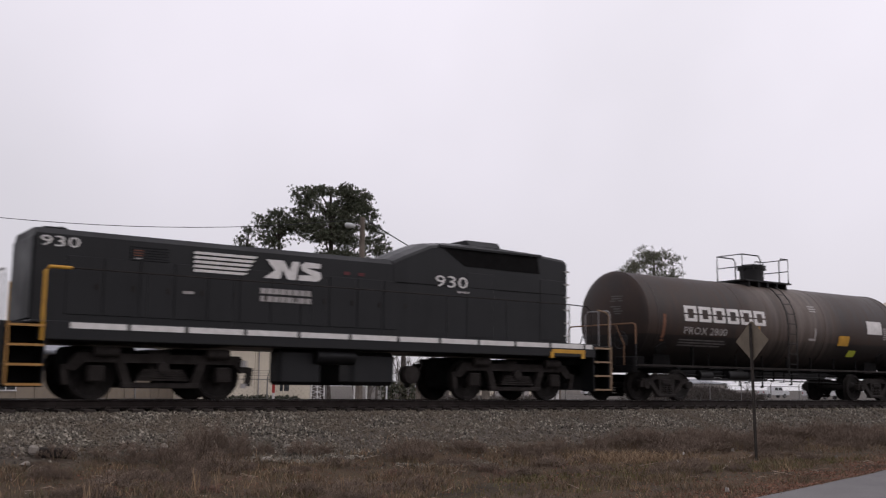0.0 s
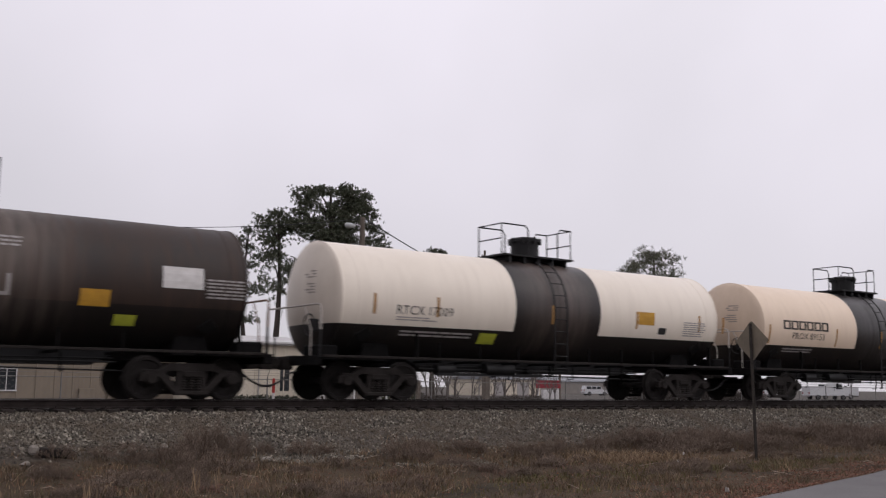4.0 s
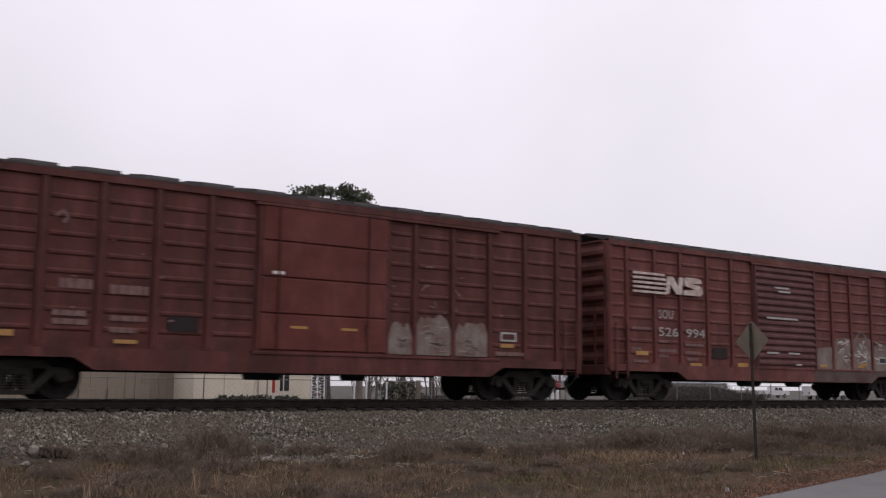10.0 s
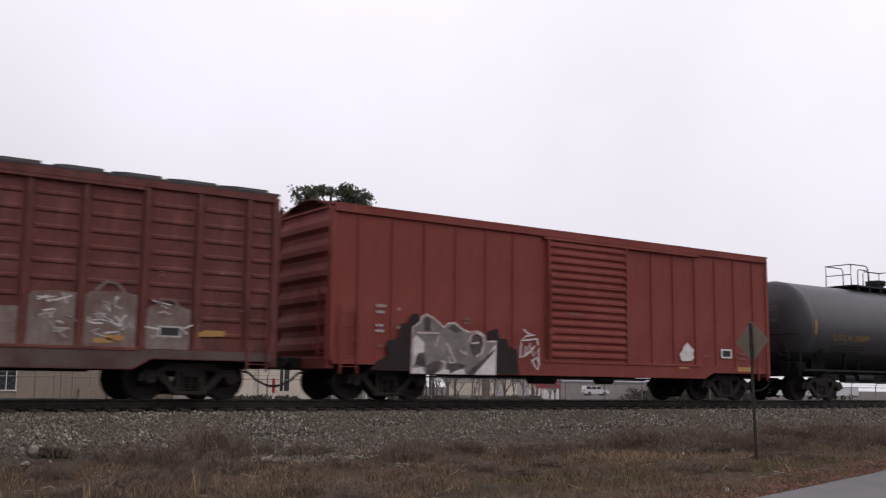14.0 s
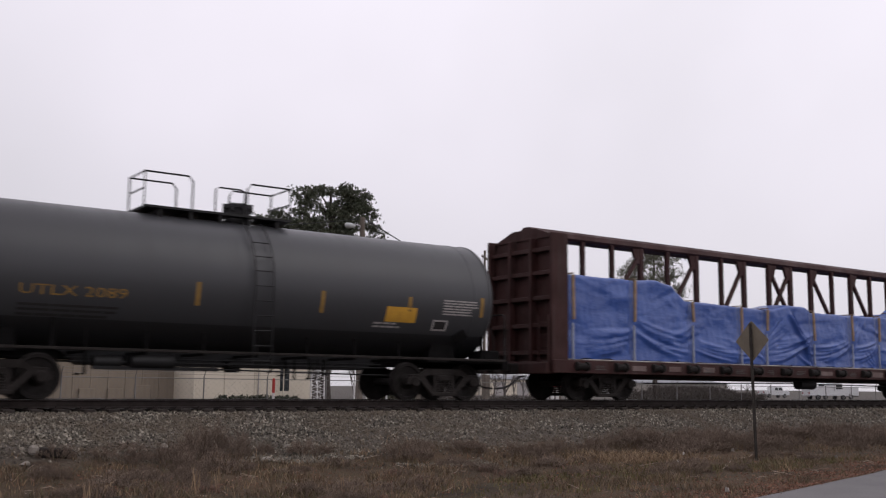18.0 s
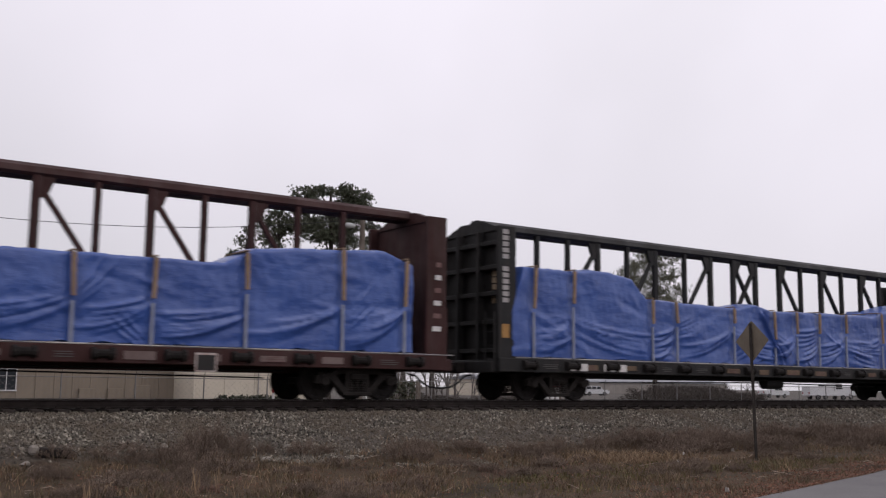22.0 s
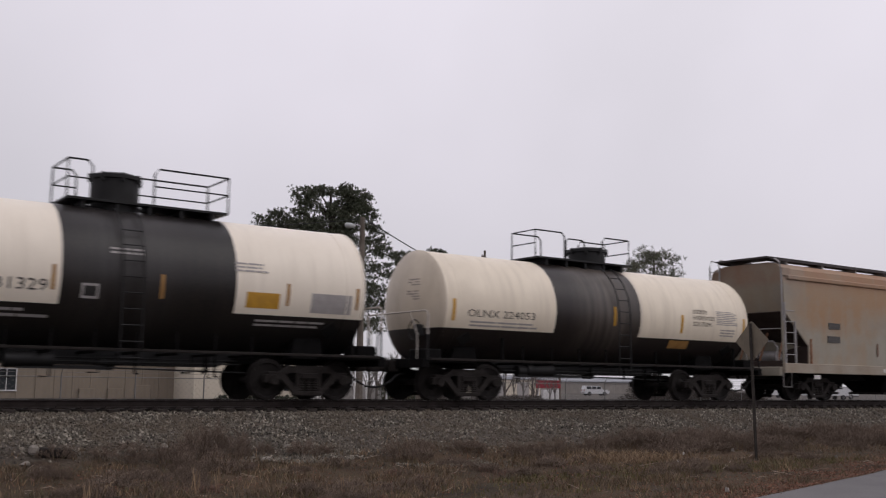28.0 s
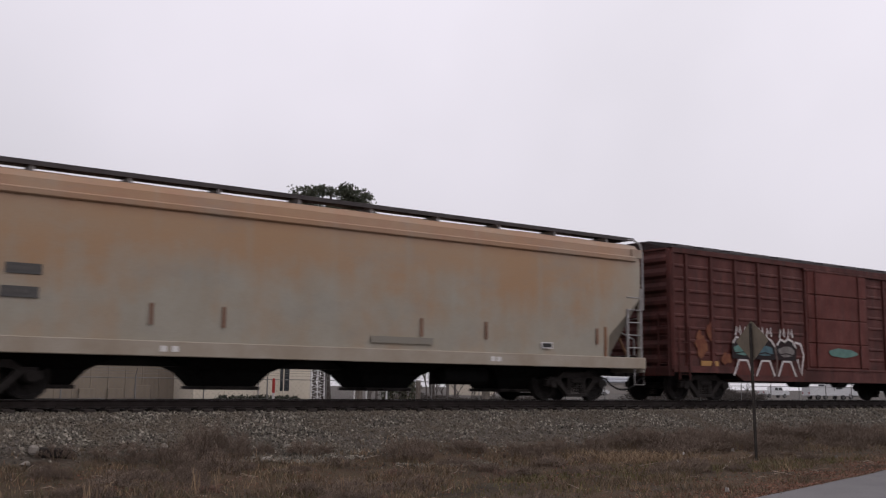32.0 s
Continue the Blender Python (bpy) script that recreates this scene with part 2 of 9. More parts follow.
# ---------- mesh building ----------
class Shape:
    """Gathers vertices and faces, then makes a mesh of them."""

    def __init__(self):
        self.v, self.f = [], []

    def add(self, verts, faces):
        n = len(self.v)
        self.v.extend(tuple(p) for p in verts)
        self.f.extend(tuple(i + n for i in q) for q in faces)
        return self

    def box(self, x0, x1, y0, y1, z0, z1, b=0.0, m=None):
        """A box; b chamfers its edges; m moves it."""
        if b <= 0:
            vs = [(x, y, z) for z in (z0, z1) for y in (y0, y1) for x in (x0, x1)]
            fs = [(0, 2, 3, 1), (4, 5, 7, 6), (0, 1, 5, 4), (2, 6, 7, 3), (0, 4, 6, 2), (1, 3, 7, 5)]
        else:
            b = min(b, (x1 - x0) / 2.01, (y1 - y0) / 2.01, (z1 - z0) / 2.01)
            vs, ix = [], {}
            lim = ((x0, x1), (y0, y1), (z0, z1))
            for c in [(i, j, k) for i in (0, 1) for j in (0, 1) for k in (0, 1)]:
                for ax in range(3):
                    p = [lim[d][c[d]] + (0 if d == ax else (b if c[d] == 0 else -b)) for d in range(3)]
                    ix[c, ax] = len(vs)
                    vs.append(tuple(p))
            fs = []
            for ax in range(3):
                o = [d for d in range(3) if d != ax]
                for side in (0, 1):
                    ring = []
                    for u, w in ((0, 0), (1, 0), (1, 1), (0, 1)):
                        c = [0, 0, 0]
                        c[ax], c[o[0]], c[o[1]] = side, u, w
                        ring.append(ix[tuple(c), ax])
                    fs.append(tuple(ring))
                for u in (0, 1):
                    for w in (0, 1):
                        q = []
                        for e, a in ((0, o[0]), (1, o[0]), (1, o[1]), (0, o[1])):
                            c = [0, 0, 0]
                            c[ax], c[o[0]], c[o[1]] = e, u, w
                            q.append(ix[tuple(c), a])
                        fs.append(tuple(q))
            for c in [(i, j, k) for i in (0, 1) for j in (0, 1) for k in (0, 1)]:
                fs.append((ix[c, 0], ix[c, 1], ix[c, 2]))
        if m is not None:
            vs = [m @ Vector(p) for p in vs]
        return self.add(vs, fs)

    def prism(self, pts, y0, y1, m=None):
        """An outline in x and z, pushed from y0 to y1."""
        n = len(pts)
        vs = [(x, y0, z) for x, z in pts] + [(x, y1, z) for x, z in pts]
        fs = [tuple(range(n)), tuple(range(2 * n - 1, n - 1, -1))] + [(i, n + i, n + (i + 1) % n, (i + 1) % n) for i in range(n)]
        if m is not None:
            vs = [m @ Vector(p) for p in vs]
        return self.add(vs, fs)

    def run(self, pts, x0, x1, caps=True):
        """An outline in y and z, pushed from x0 to x1."""
        n = len(pts)
        vs = [(x0, y, z) for y, z in pts] + [(x1, y, z) for y, z in pts]
        fs = [(i, (i + 1) % n, n + (i + 1) % n, n + i) for i in range(n)]
        if caps:
            fs += [tuple(range(n - 1, -1, -1)), tuple(range(n, 2 * n))]
        return self.add(vs, fs)

    def tube(self, pts, r, n=8, r2=None):
        """A round bar through the points."""
        pts = [Vector(p) for p in pts]
        k0, rings = len(self.v), []
        for i, p in enumerate(pts):
            d = (pts[min(i + 1, len(pts) - 1)] - pts[max(i - 1, 0)]).normalized()
            a = d.cross(Vector((0, 0, 1)) if abs(d.z) < 0.9 else Vector((1, 0, 0))).normalized()
            c = d.cross(a)
            rr = r if r2 is None else r + (r2 - r) * i / (len(pts) - 1)
            for j in range(n):
                w = 2 * math.pi * j / n
                self.v.append(tuple(p + a * (rr * math.cos(w)) + c * (rr * math.sin(w))))
        for i in range(len(pts) - 1):
            for j in range(n):
                a0, a1 = k0 + i * n + j, k0 + i * n + (j + 1) % n
                self.f.append((a0, a1, a1 + n, a0 + n))
        self.f.append(tuple(k0 + j for j in range(n - 1, -1, -1)))
        self.f.append(tuple(k0 + (len(pts) - 1) * n + j for j in range(n)))
        return self

    def spin(self, prof, axis="x", n=32, at=(0, 0, 0)):
        """A profile of (along, radius) turned round an axis."""
        k0 = len(self.v)
        for a, r in prof:
            for j in range(n):
                w = 2 * math.pi * j / n
                u, t = r * math.cos(w), r * math.sin(w)
                p = (a, u, t) if axis == "x" else (u, a, t) if axis == "y" else (u, t, a)
                self.v.append((p[0] + at[0], p[1] + at[1], p[2] + at[2]))
        for i in range(len(prof) - 1):
            for j in range(n):
                a0, a1 = k0 + i * n + j, k0 + i * n + (j + 1) % n
                self.f.append((a0, a1, a1 + n, a0 + n))
        self.f.append(tuple(k0 + j for j in range(n - 1, -1, -1)))
        self.f.append(tuple(k0 + (len(prof) - 1) * n + j for j in range(n)))
        return self

    def mesh(self, name, mat, smooth=None):
        me = bpy.data.meshes.new(name)
        me.from_pydata(self.v, [], self.f)
        me.materials.append(mat)
        if smooth:
            me.polygons.foreach_set("use_smooth", [True] * len(me.polygons))
            me.set_sharp_from_angle(angle=radians(smooth))
        me.update()
        return me


def fixed(me):
    """Make a mesh's normals point outwards."""
    bm = bmesh.new()
    bm.from_mesh(me)
    bmesh.ops.recalc_face_normals(bm, faces=bm.faces)
    bm.to_mesh(me)
    bm.free()
    return me


def part(name, shape, mat, parent, label="", smooth=None, at=None, kind=""):
    """Link a Shape, or a mesh that others share, as ONE mesh object under a thing or a part."""
    me = shape if isinstance(shape, bpy.types.Mesh) else fixed(shape.mesh(name, mat, smooth))
    ob = new(name, me)
    ob.parent = parent
    if at is not None:
        ob.matrix_basis = at if isinstance(at, Matrix) else Matrix.Translation(at)
    return tagged(ob, label, "", "", kind)


def thing(name, label, category, at=(0, 0, 0), group="", kind=""):
    ob = new(name)
    ob.empty_display_size = 0.3
    ob.matrix_basis = at if isinstance(at, Matrix) else Matrix.Translation(at)
    return tagged(ob, label, category, group, kind)


def solo(name, shape, mat, label, category, at=(0, 0, 0), smooth=None, group="", kind=""):
    me = shape if isinstance(shape, bpy.types.Mesh) else fixed(shape.mesh(name, mat, smooth))
    ob = new(name, me)
    ob.matrix_basis = at if isinstance(at, Matrix) else Matrix.Translation(at)
    return tagged(ob, label, category, group, kind)


def lettering(body, height, width, x, z, depth, mat, parent, name="lettering", slant=0.0):
    """Stencilled writing on a car's near side: depth(z) gives y of the surface; x and z of its lower left corner."""
    cu = bpy.data.curves.new("writing", "FONT")
    cu.body, cu.size, cu.resolution_u = body, 1.0, 2
    tmp = bpy.data.objects.new("writing", cu)
    scene.collection.objects.link(tmp)
    me = bpy.data.meshes.new_from_object(tmp.evaluated_get(bpy.context.evaluated_depsgraph_get()))
    bpy.data.objects.remove(tmp)
    bpy.data.curves.remove(cu)
    xs, ys = [p.co.x for p in me.vertices], [p.co.y for p in me.vertices]
    x0, x1, y0, y1 = min(xs), max(xs), min(ys), max(ys)
    for p in me.vertices:
        u, w = (p.co.x - x0) / (x1 - x0) * width, (p.co.y - y0) / (y1 - y0) * height
        p.co = (x + u, depth(z + w) - 0.006, z + w)
    me.materials.clear()
    me.materials.append(mat)
    ob = new(name, me)
    ob.parent = parent
    return ob


def plate(x0, x1, z0, z1, depth, mat, parent, name="decal", label="", proud=0.006):
    """A thin painted or glued field on a car's near side."""
    s, n = Shape(), 3
    vs, fs = [], []
    for i in range(n + 1):
        z = z0 + (z1 - z0) * i / n
        vs += [(x0, depth(z) - proud, z), (x1, depth(z) - proud, z), (x0, depth(z) + 0.002, z), (x1, depth(z) + 0.002, z)]
    for i in range(n):
        a = 4 * i
        fs += [(a, a + 1, a + 5, a + 4), (a, a + 4, a + 6, a + 2), (a + 1, a + 3, a + 7, a + 5)]
    fs += [(0, 2, 3, 1), (4 * n, 4 * n + 1, 4 * n + 3, 4 * n + 2)]
    return part(name, s.add(vs, fs), mat, parent, label)


def bars(x0, x1, z0, z1, rows, depth, mat, parent, name="stencil_mark", seed=1):
    """Writing too small to read: rows of plain bars."""
    rnd, s = random.Random(seed), Shape()
    h = (z1 - z0) / rows
    for r in range(rows):
        z, x = z1 - (r + 0.75) * h, x0
        end = x1 - rnd.uniform(0, 0.25) * (x1 - x0)
        while x < end:
            w = min(rnd.uniform(0.12, 0.4) * (x1 - x0), end - x)
            if w > 0.02:
                vs = [(x, depth(z) - 0.006, z), (x + w, depth(z) - 0.006, z), (x + w, depth(z + h * 0.5) - 0.006, z + h * 0.5), (x, depth(z + h * 0.5) - 0.006, z + h * 0.5)]
                s.add(vs, [(0, 1, 2, 3)])
            x += w + 0.03
    return part(name, s, mat, parent, kind="stuff")


def block_marks(n, x0, z0, w, h, gap, depth, mat, parent, t=0.22, name="lettering_block"):
    """A trade name as a row of plain hollow blocks."""
    for i in range(n):
        xa = x0 + i * (w + gap)
        s = Shape()
        for a, b, c, d in ((0, 1, 0, t * 0.75), (0, 1, 1 - t * 0.75, 1), (0, t, t * 0.75, 1 - t * 0.75), (1 - t, 1, t * 0.75, 1 - t * 0.75)):
            za, zb = z0 + c * h, z0 + d * h
            vs = [(xa + a * w, depth(za) - 0.006, za), (xa + b * w, depth(za) - 0.006, za), (xa + b * w, depth(zb) - 0.006, zb), (xa + a * w, depth(zb) - 0.006, zb)]
            s.add(vs, [(0, 1, 2, 3)])
        part(name, s, mat, parent)


# ---------- running gear shared by all cars ----------
TRACK_Y = 22.0
# how far the train has run to the left, second by second
RUN = [0.0, 6.34, 12.72, 19.14, 25.64, 32.16, 38.68, 45.21, 51.73, 58.26, 64.8, 71.37, 77.94, 84.5, 91.06, 97.64, 104.23,
       110.85, 117.46, 124.06, 130.66, 137.28, 143.91, 150.54, 157.16, 163.78, 170.41, 177.06, 183.7, 190.31, 196.89, 203.47, 210.05]
# how far the slack between the cars moves each one back from its nominal centre
SLACK = [(12.2, 0.0), (28.46, 0.15), (44.0, 0.43), (59.0, 0.60), (75.1, 0.66), (92.2, 0.83), (109.6, 0.82), (125.85, 0.95), (145.75, 1.31), (170.2, 1.47), (188.9, 1.60), (202.3, 1.62), (219.8, 1.89), (238.9, 1.95)]
CARS, AXLES = [], []


def settled(x):
    """Where a car of nominal centre x stands when the clip begins."""
    return x + float(np.interp(x, [p[0] for p in SLACK], [p[1] for p in SLACK]))


def ran(t):
    return float(np.interp(t, range(33), RUN))


def wheel_mesh(r, name):
    s = Shape()
    s.tube([(0, -0.95, 0), (0, 0.95, 0)], 0.085, 10)
    for q in (-1, 1):
        f = q * 0.70
        s.spin([(f, r + 0.028), (f + q * 0.03, r + 0.028), (f + q * 0.04, r), (f + q * 0.135, r - 0.006), (f + q * 0.135, r - 0.07), (f + q * 0.10, r - 0.085), (f + q * 0.06, 0.20),
                (f + q * 0.12, 0.13), (f + q * 0.15, 0.12), (f + q * 0.15, 0.085)], "y", 28)
    return fixed(s.mesh(name, WHEEL, 40))


def side_frame_mesh():
    """A cast three-piece truck side frame with its spring nest; y = 0 is its outer face, facing -y."""
    s = Shape()
    out = [(-1.10, 0.40), (-1.06, 0.60), (-0.72, 0.64), (-0.55, 0.74), (0.55, 0.74), (0.72, 0.64), (1.06, 0.60), (1.10, 0.40), (0.80, 0.38), (0.66, 0.48), (0.50, 0.40), (0.34, 0.22), (0.26, 0.17),
           (-0.26, 0.17), (-0.34, 0.22), (-0.50, 0.40), (-0.66, 0.48), (-0.80, 0.38)]
    top = [(-1.12, 0.40), (-1.10, 0.56), (-0.74, 0.62), (-0.50, 0.78), (0.50, 0.78), (0.74, 0.62), (1.10, 0.56), (1.12, 0.40), (0.82, 0.38), (0.78, 0.48), (0.50, 0.62), (-0.50, 0.62), (-0.78, 0.48), (-0.82, 0.38)]
    s.prism(top, 0.0, 0.16)
    for q in (-1, 1):
        s.prism([(q * 0.76, 0.52), (q * 0.60, 0.58), (q * 0.22, 0.16), (q * 0.36, 0.13)], 0.01, 0.14)
        s.box(q * 0.27 - 0.05, q * 0.27 + 0.05, 0.02, 0.14, 0.20, 0.66)
        s.spin([(-0.05, 0.10), (-0.03, 0.125), (0.06, 0.13)], "y", 14, (q * 0.89, 0.0, 0.457))
        s.box(q * 0.89 - 0.14, q * 0.89 + 0.14, 0.02, 0.16, 0.54, 0.64, 0.02)
    s.box(-0.38, 0.38, 0.0, 0.18, 0.10, 0.20, 0.02)
    for k in (-0.16, 0.0, 0.16):
        for j in range(5):
            s.spin([(0.21 + j * 0.055, 0.055), (0.235 + j * 0.055, 0.07), (0.26 + j * 0.055, 0.055)], "z", 8, (k, 0.07, 0))
    s.box(-0.22, 0.22, -0.02, 0.2, 0.48, 0.62, 0.02)
    return fixed(s.mesh("side_frame", IRON, 35))


def bolster_mesh():
    s = Shape()
    s.box(-0.2, 0.2, -0.95, 0.95, 0.50, 0.72, 0.03)
    s.spin([(0.70, 0.24), (0.80, 0.24)], "z", 16)
    for q in (-1, 1):
        s.box(q * 0.42 - 0.06, q * 0.42 + 0.06, -0.85, 0.85, 0.40, 0.50)
    return fixed(s.mesh("bolster", IRON))


WHEELSET = wheel_mesh(0.457, "wheelset")
SIDEFRAME, BOLSTER = side_frame_mesh(), bolster_mesh()


def coupler_mesh():
    s = Shape()
    s.box(-0.72, 0.0, -0.09, 0.09, 0.78, 0.94, 0.02)
    s.prism([(-0.78, 0.70), (-0.62, 0.70), (-0.62, 1.0), (-0.78, 1.0)], -0.17, 0.13)
    s.box(-0.90, -0.74, -0.17, -0.07, 0.72, 0.99, 0.03)
    s.box(-0.88, -0.70, 0.05, 0.16, 0.72, 0.99, 0.04)
    s.box(-0.30, 0.0, -0.2, 0.2, 0.70, 1.0, 0.03)
    return fixed(s.mesh("coupler", IRON))


def hose_mesh():
    s = Shape()
    s.tube([(0.1, -0.30, 0.66), (-0.15, -0.33, 0.62), (-0.35, -0.33, 0.45), (-0.6, -0.30, 0.33), (-0.88, -0.25, 0.30)], 0.028, 6)
    return fixed(s.mesh("air_hose", BLACK, 60))


COUPLER, HOSE = coupler_mesh(), hose_mesh()


def gear(car, centres, x0, x1):
    """Two trucks, couplers and air hoses under a car; x0 and x1 are its end sills."""
    for c in centres:
        tr = part("truck", BOLSTER, None, car, at=(c, 0, 0))
        part("side_frame", SIDEFRAME, None, tr, at=(0, -1.16, 0))
        part("side_frame", SIDEFRAME, None, tr, at=pose(0, 1.16, 0, 0, 0, 180))
        for d in (-0.89, 0.89):
            w = part("wheelset", WHEELSET, None, tr, at=(d, 0, 0.457))
            AXLES.append((w, d, 0.457, 0.457))
    for x, a in ((x0, 0), (x1, 180)):
        part("coupler", COUPLER, None, car, at=pose(x, 0, 0, 0, 0, a))
        part("air_hose", HOSE, None, car, at=pose(x, 0, 0, 0, 0, a))


def wagon(name, label, category, x):
    """A railway vehicle whose origin stands on the track, at x when the clip begins."""
    x = settled(x)
    car = thing(name, label, category, (x, TRACK_Y, 0), "cars of the goods train")
    CARS.append((car, x))
    return car


def ladder(parent, x, y, z0, z1, width, rungs, mat, axis="x", name="ladder", r=0.014):
    s = Shape()
    a, b = (width / 2, 0) if axis == "x" else (0, width / 2)
    for q in (-1, 1):
        s.box(x + q * a - 0.02, x + q * a + 0.02, y + q * b - 0.02, y + q * b + 0.02, z0, z1)
    for i in range(rungs):
        z = z0 + (z1 - z0) * (i + 0.5) / rungs
        s.tube([(x - a, y - b, z), (x + a, y + b, z)], r, 6)
    return part(name, s, mat, parent)


def brake_wheel(parent, x, y, z, mat):
    s = Shape()
    n, r = 16, 0.26
    s.tube([(x, y + r * math.cos(2 * math.pi * i / n), z + r * math.sin(2 * math.pi * i / n)) for i in range(n + 1)], 0.018, 6)
    for i in range(5):
        w = 2 * math.pi * i / 5
        s.tube([(x, y, z), (x, y + r * math.cos(w), z + r * math.sin(w))], 0.012, 5)
    s.box(x, x + 0.25, y - 0.08, y + 0.08, z - 0.15, z + 0.15, 0.02)
    return part("brake_wheel", s, mat, parent)


# ---------- tank cars ----------
RAILPALE = surface("worn_white_handrail_paint", (0.46, 0.43, 0.39), (0.30, 0.26, 0.23), 0.7, scale=6, bump=0)
HEADTXT = surface("worn_grey_head_stencil", (0.30, 0.27, 0.24), (0.22, 0.19, 0.17), 0.8, scale=6, bump=0)

def tank_car(label, x0, x1, r, zc, paint, dome, deck, trucks, rail="hoop", dome_r=0.42, dome_h=0.56, trim=None, seams=(), rims=None, depth=0.32, hand=None):
    """A tank car between head tips x0 and x1 (at the clip's start); dome, deck and trucks in car space."""
    trim = trim or BLACK
    xc = (x0 + x1) / 2
    car = wagon("tank_car", label, "tank car", xc)
    # dished heads with a tight knuckle: d of the depth is dish, k of it knuckle
    lo, hi = rims[0] - xc, rims[1] - xc
    def dish(q):
        return depth * (0.80 * q * q + 0.20 * (1 - math.sqrt(max(1 - q ** 26, 0))))
    steps = (0.0, 0.15, 0.3, 0.45, 0.6, 0.72, 0.82, 0.89, 0.93, 0.955, 0.97, 0.982, 0.991, 0.997, 1.0)
    drop = [(dish(q), max(r * q, 0.02)) for q in steps]
    prof = [(lo - depth + a, q) for a, q in drop] + [(hi + depth - a, q) for a, q in reversed(drop)]
    s = Shape().spin(prof, "x", 56, (0, 0, zc))
    tank = part("tank", s, paint, car, "cylindrical tank with domed heads", 50)
    for k, sx in enumerate(seams):
        part("weld_seam", Shape().spin([(sx - 0.02, r + 0.001), (sx - 0.01, r + 0.008), (sx + 0.01, r + 0.008), (sx + 0.02, r + 0.001)], "x", 56, (0, 0, zc)), paint, tank, smooth=50)
    # small writing on the head, and the ring where the head is welded on
    rs, s = random.Random(int(x0)), Shape()
    for k in range(7):
        za, ya = zc + 0.62 - k * 0.07 - (0.1 if k > 2 else 0), -0.62 + rs.uniform(0, 0.1)
        yb = ya + rs.uniform(0.2, 0.55)
        vs = [(lo - depth + dish(math.hypot(y, z - zc) / r) - 0.006, y, z) for y, z in ((ya, za), (yb, za), (yb, za + 0.045), (ya, za + 0.03))]
        s.add(vs, [(0, 1, 2, 3)])
    part("head_stencil", s, DIMTXT if paint in (SLATE, SOOT) else HEADTXT, tank, kind="stuff")
    for e in (lo, hi):
        part("head_weld", Shape().spin([(e - 0.035, r - 0.006), (e - 0.02, r + 0.014), (e + 0.02, r + 0.014), (e + 0.035, r - 0.002)], "x", 56, (0, 0, zc)), paint, tank, smooth=30)
    # frame under the tank
    el, er = lo - 0.60, hi + 0.60
    part("centre_sill", Shape().box(el, er, -0.24, 0.24, 0.82, 1.04, 0.02), UNDER, car)
    for q in (-1, 1):
        part("side_rail", Shape().box(el + 0.1, er - 0.1, q * (r - 0.02) - 0.035, q * (r - 0.02) + 0.035, 0.985, 1.045, 0.008), IRON, car)
        rim, e = (hi, er) if q > 0 else (lo, el)
        s = Shape().box(min(rim - q * 0.9, e), max(rim - q * 0.9, e), -1.42, 1.42, 0.94, 1.0, 0.01)
        s.box(e - 0.10, e + 0.10, -1.42, 1.42, 0.80, 1.02, 0.01)
        part("end_platform", s, UNDER, car)
        for c in trucks:
            s = Shape().prism([(c - 0.42, 0.95), (c + 0.42, 0.95), (c + 0.30, zc - r * 0.62), (c - 0.30, zc - r * 0.62)], q * 0.45, q * (r * 0.66))
            s.box(c - 0.42, c + 0.42, q * 0.5 - 0.02, q * 0.5 + 0.02, 0.9, 1.3)
            part("saddle", s, UNDER, car)
            s = Shape().prism([(c + 0.95, 1.0), (c + 1.03, 1.0), (c + 1.01, 1.62), (c + 0.97, 1.62)], q * (r * 0.86), q * (r * 0.92))
            part("saddle_brace", s, UNDER, car)
        # handrail across the end of the car, on posts at the corners and one brace
        ex = e - q * 0.04
        part("end_handrail", Shape().tube([(ex, -1.42, 1.62), (ex, -1.42, 2.12), (ex, -1.38, 2.19), (ex, -1.30, 2.22), (ex, 1.30, 2.22), (ex, 1.38, 2.19), (ex, 1.42, 2.12), (ex, 1.42, 1.62)], 0.024, 6), hand or RAILPALE, car)
        for w in (-1, 1):
            part("handrail_post", Shape().tube([(ex, w * 1.42, 0.99), (ex, w * 1.42, 1.62)], 0.024, 6), trim, car)
            part("handrail_brace", Shape().tube([(ex, w * 0.62, 2.20), (ex, w * 0.95, 1.62), (ex, w * 0.95, 0.99)], 0.018, 6), trim if w > 0 else hand or RAILPALE, car)
        s = Shape().box(min(rim, e - q * 0.05), max(rim, e - q * 0.05), -1.25, -0.55, 1.0, 1.28, 0.04)
        part("brake_box", s, UNDER, car)
    # pipes, hangers and brake gear below
    for k in range(7):
        x = trucks[0] + 1.6 + (trucks[1] - trucks[0] - 3.2) * k / 6
        part("rail_hanger", Shape().box(x - 0.02, x + 0.02, -r + 0.03, -r + 0.07, 0.985, 1.42).box(x - 0.03, x + 0.03, -r + 0.02, -0.25, 0.93, 0.985), UNDER, car)
    rs = random.Random(int(x0 * 10))
    for k in range(9):
        x, zl = rs.uniform(trucks[0] + 1.5, trucks[1] - 1.5), rs.uniform(0.42, 0.68)
        part("pipe_hanger", Shape().tube([(x, -0.62, 0.95), (x, -0.62, zl), (x + rs.uniform(-0.2, 0.2), -0.5, zl)], rs.uniform(0.015, 0.035), 6), UNDER, car)
    part("brake_lever", Shape().box(trucks[0] + 2.0, -0.4, -0.72, -0.68, 0.62, 0.70).tube([(-0.4, -0.7, 0.66), (trucks[1] - 1.2, -0.55, 0.60)], 0.02, 6), BLACK, car)
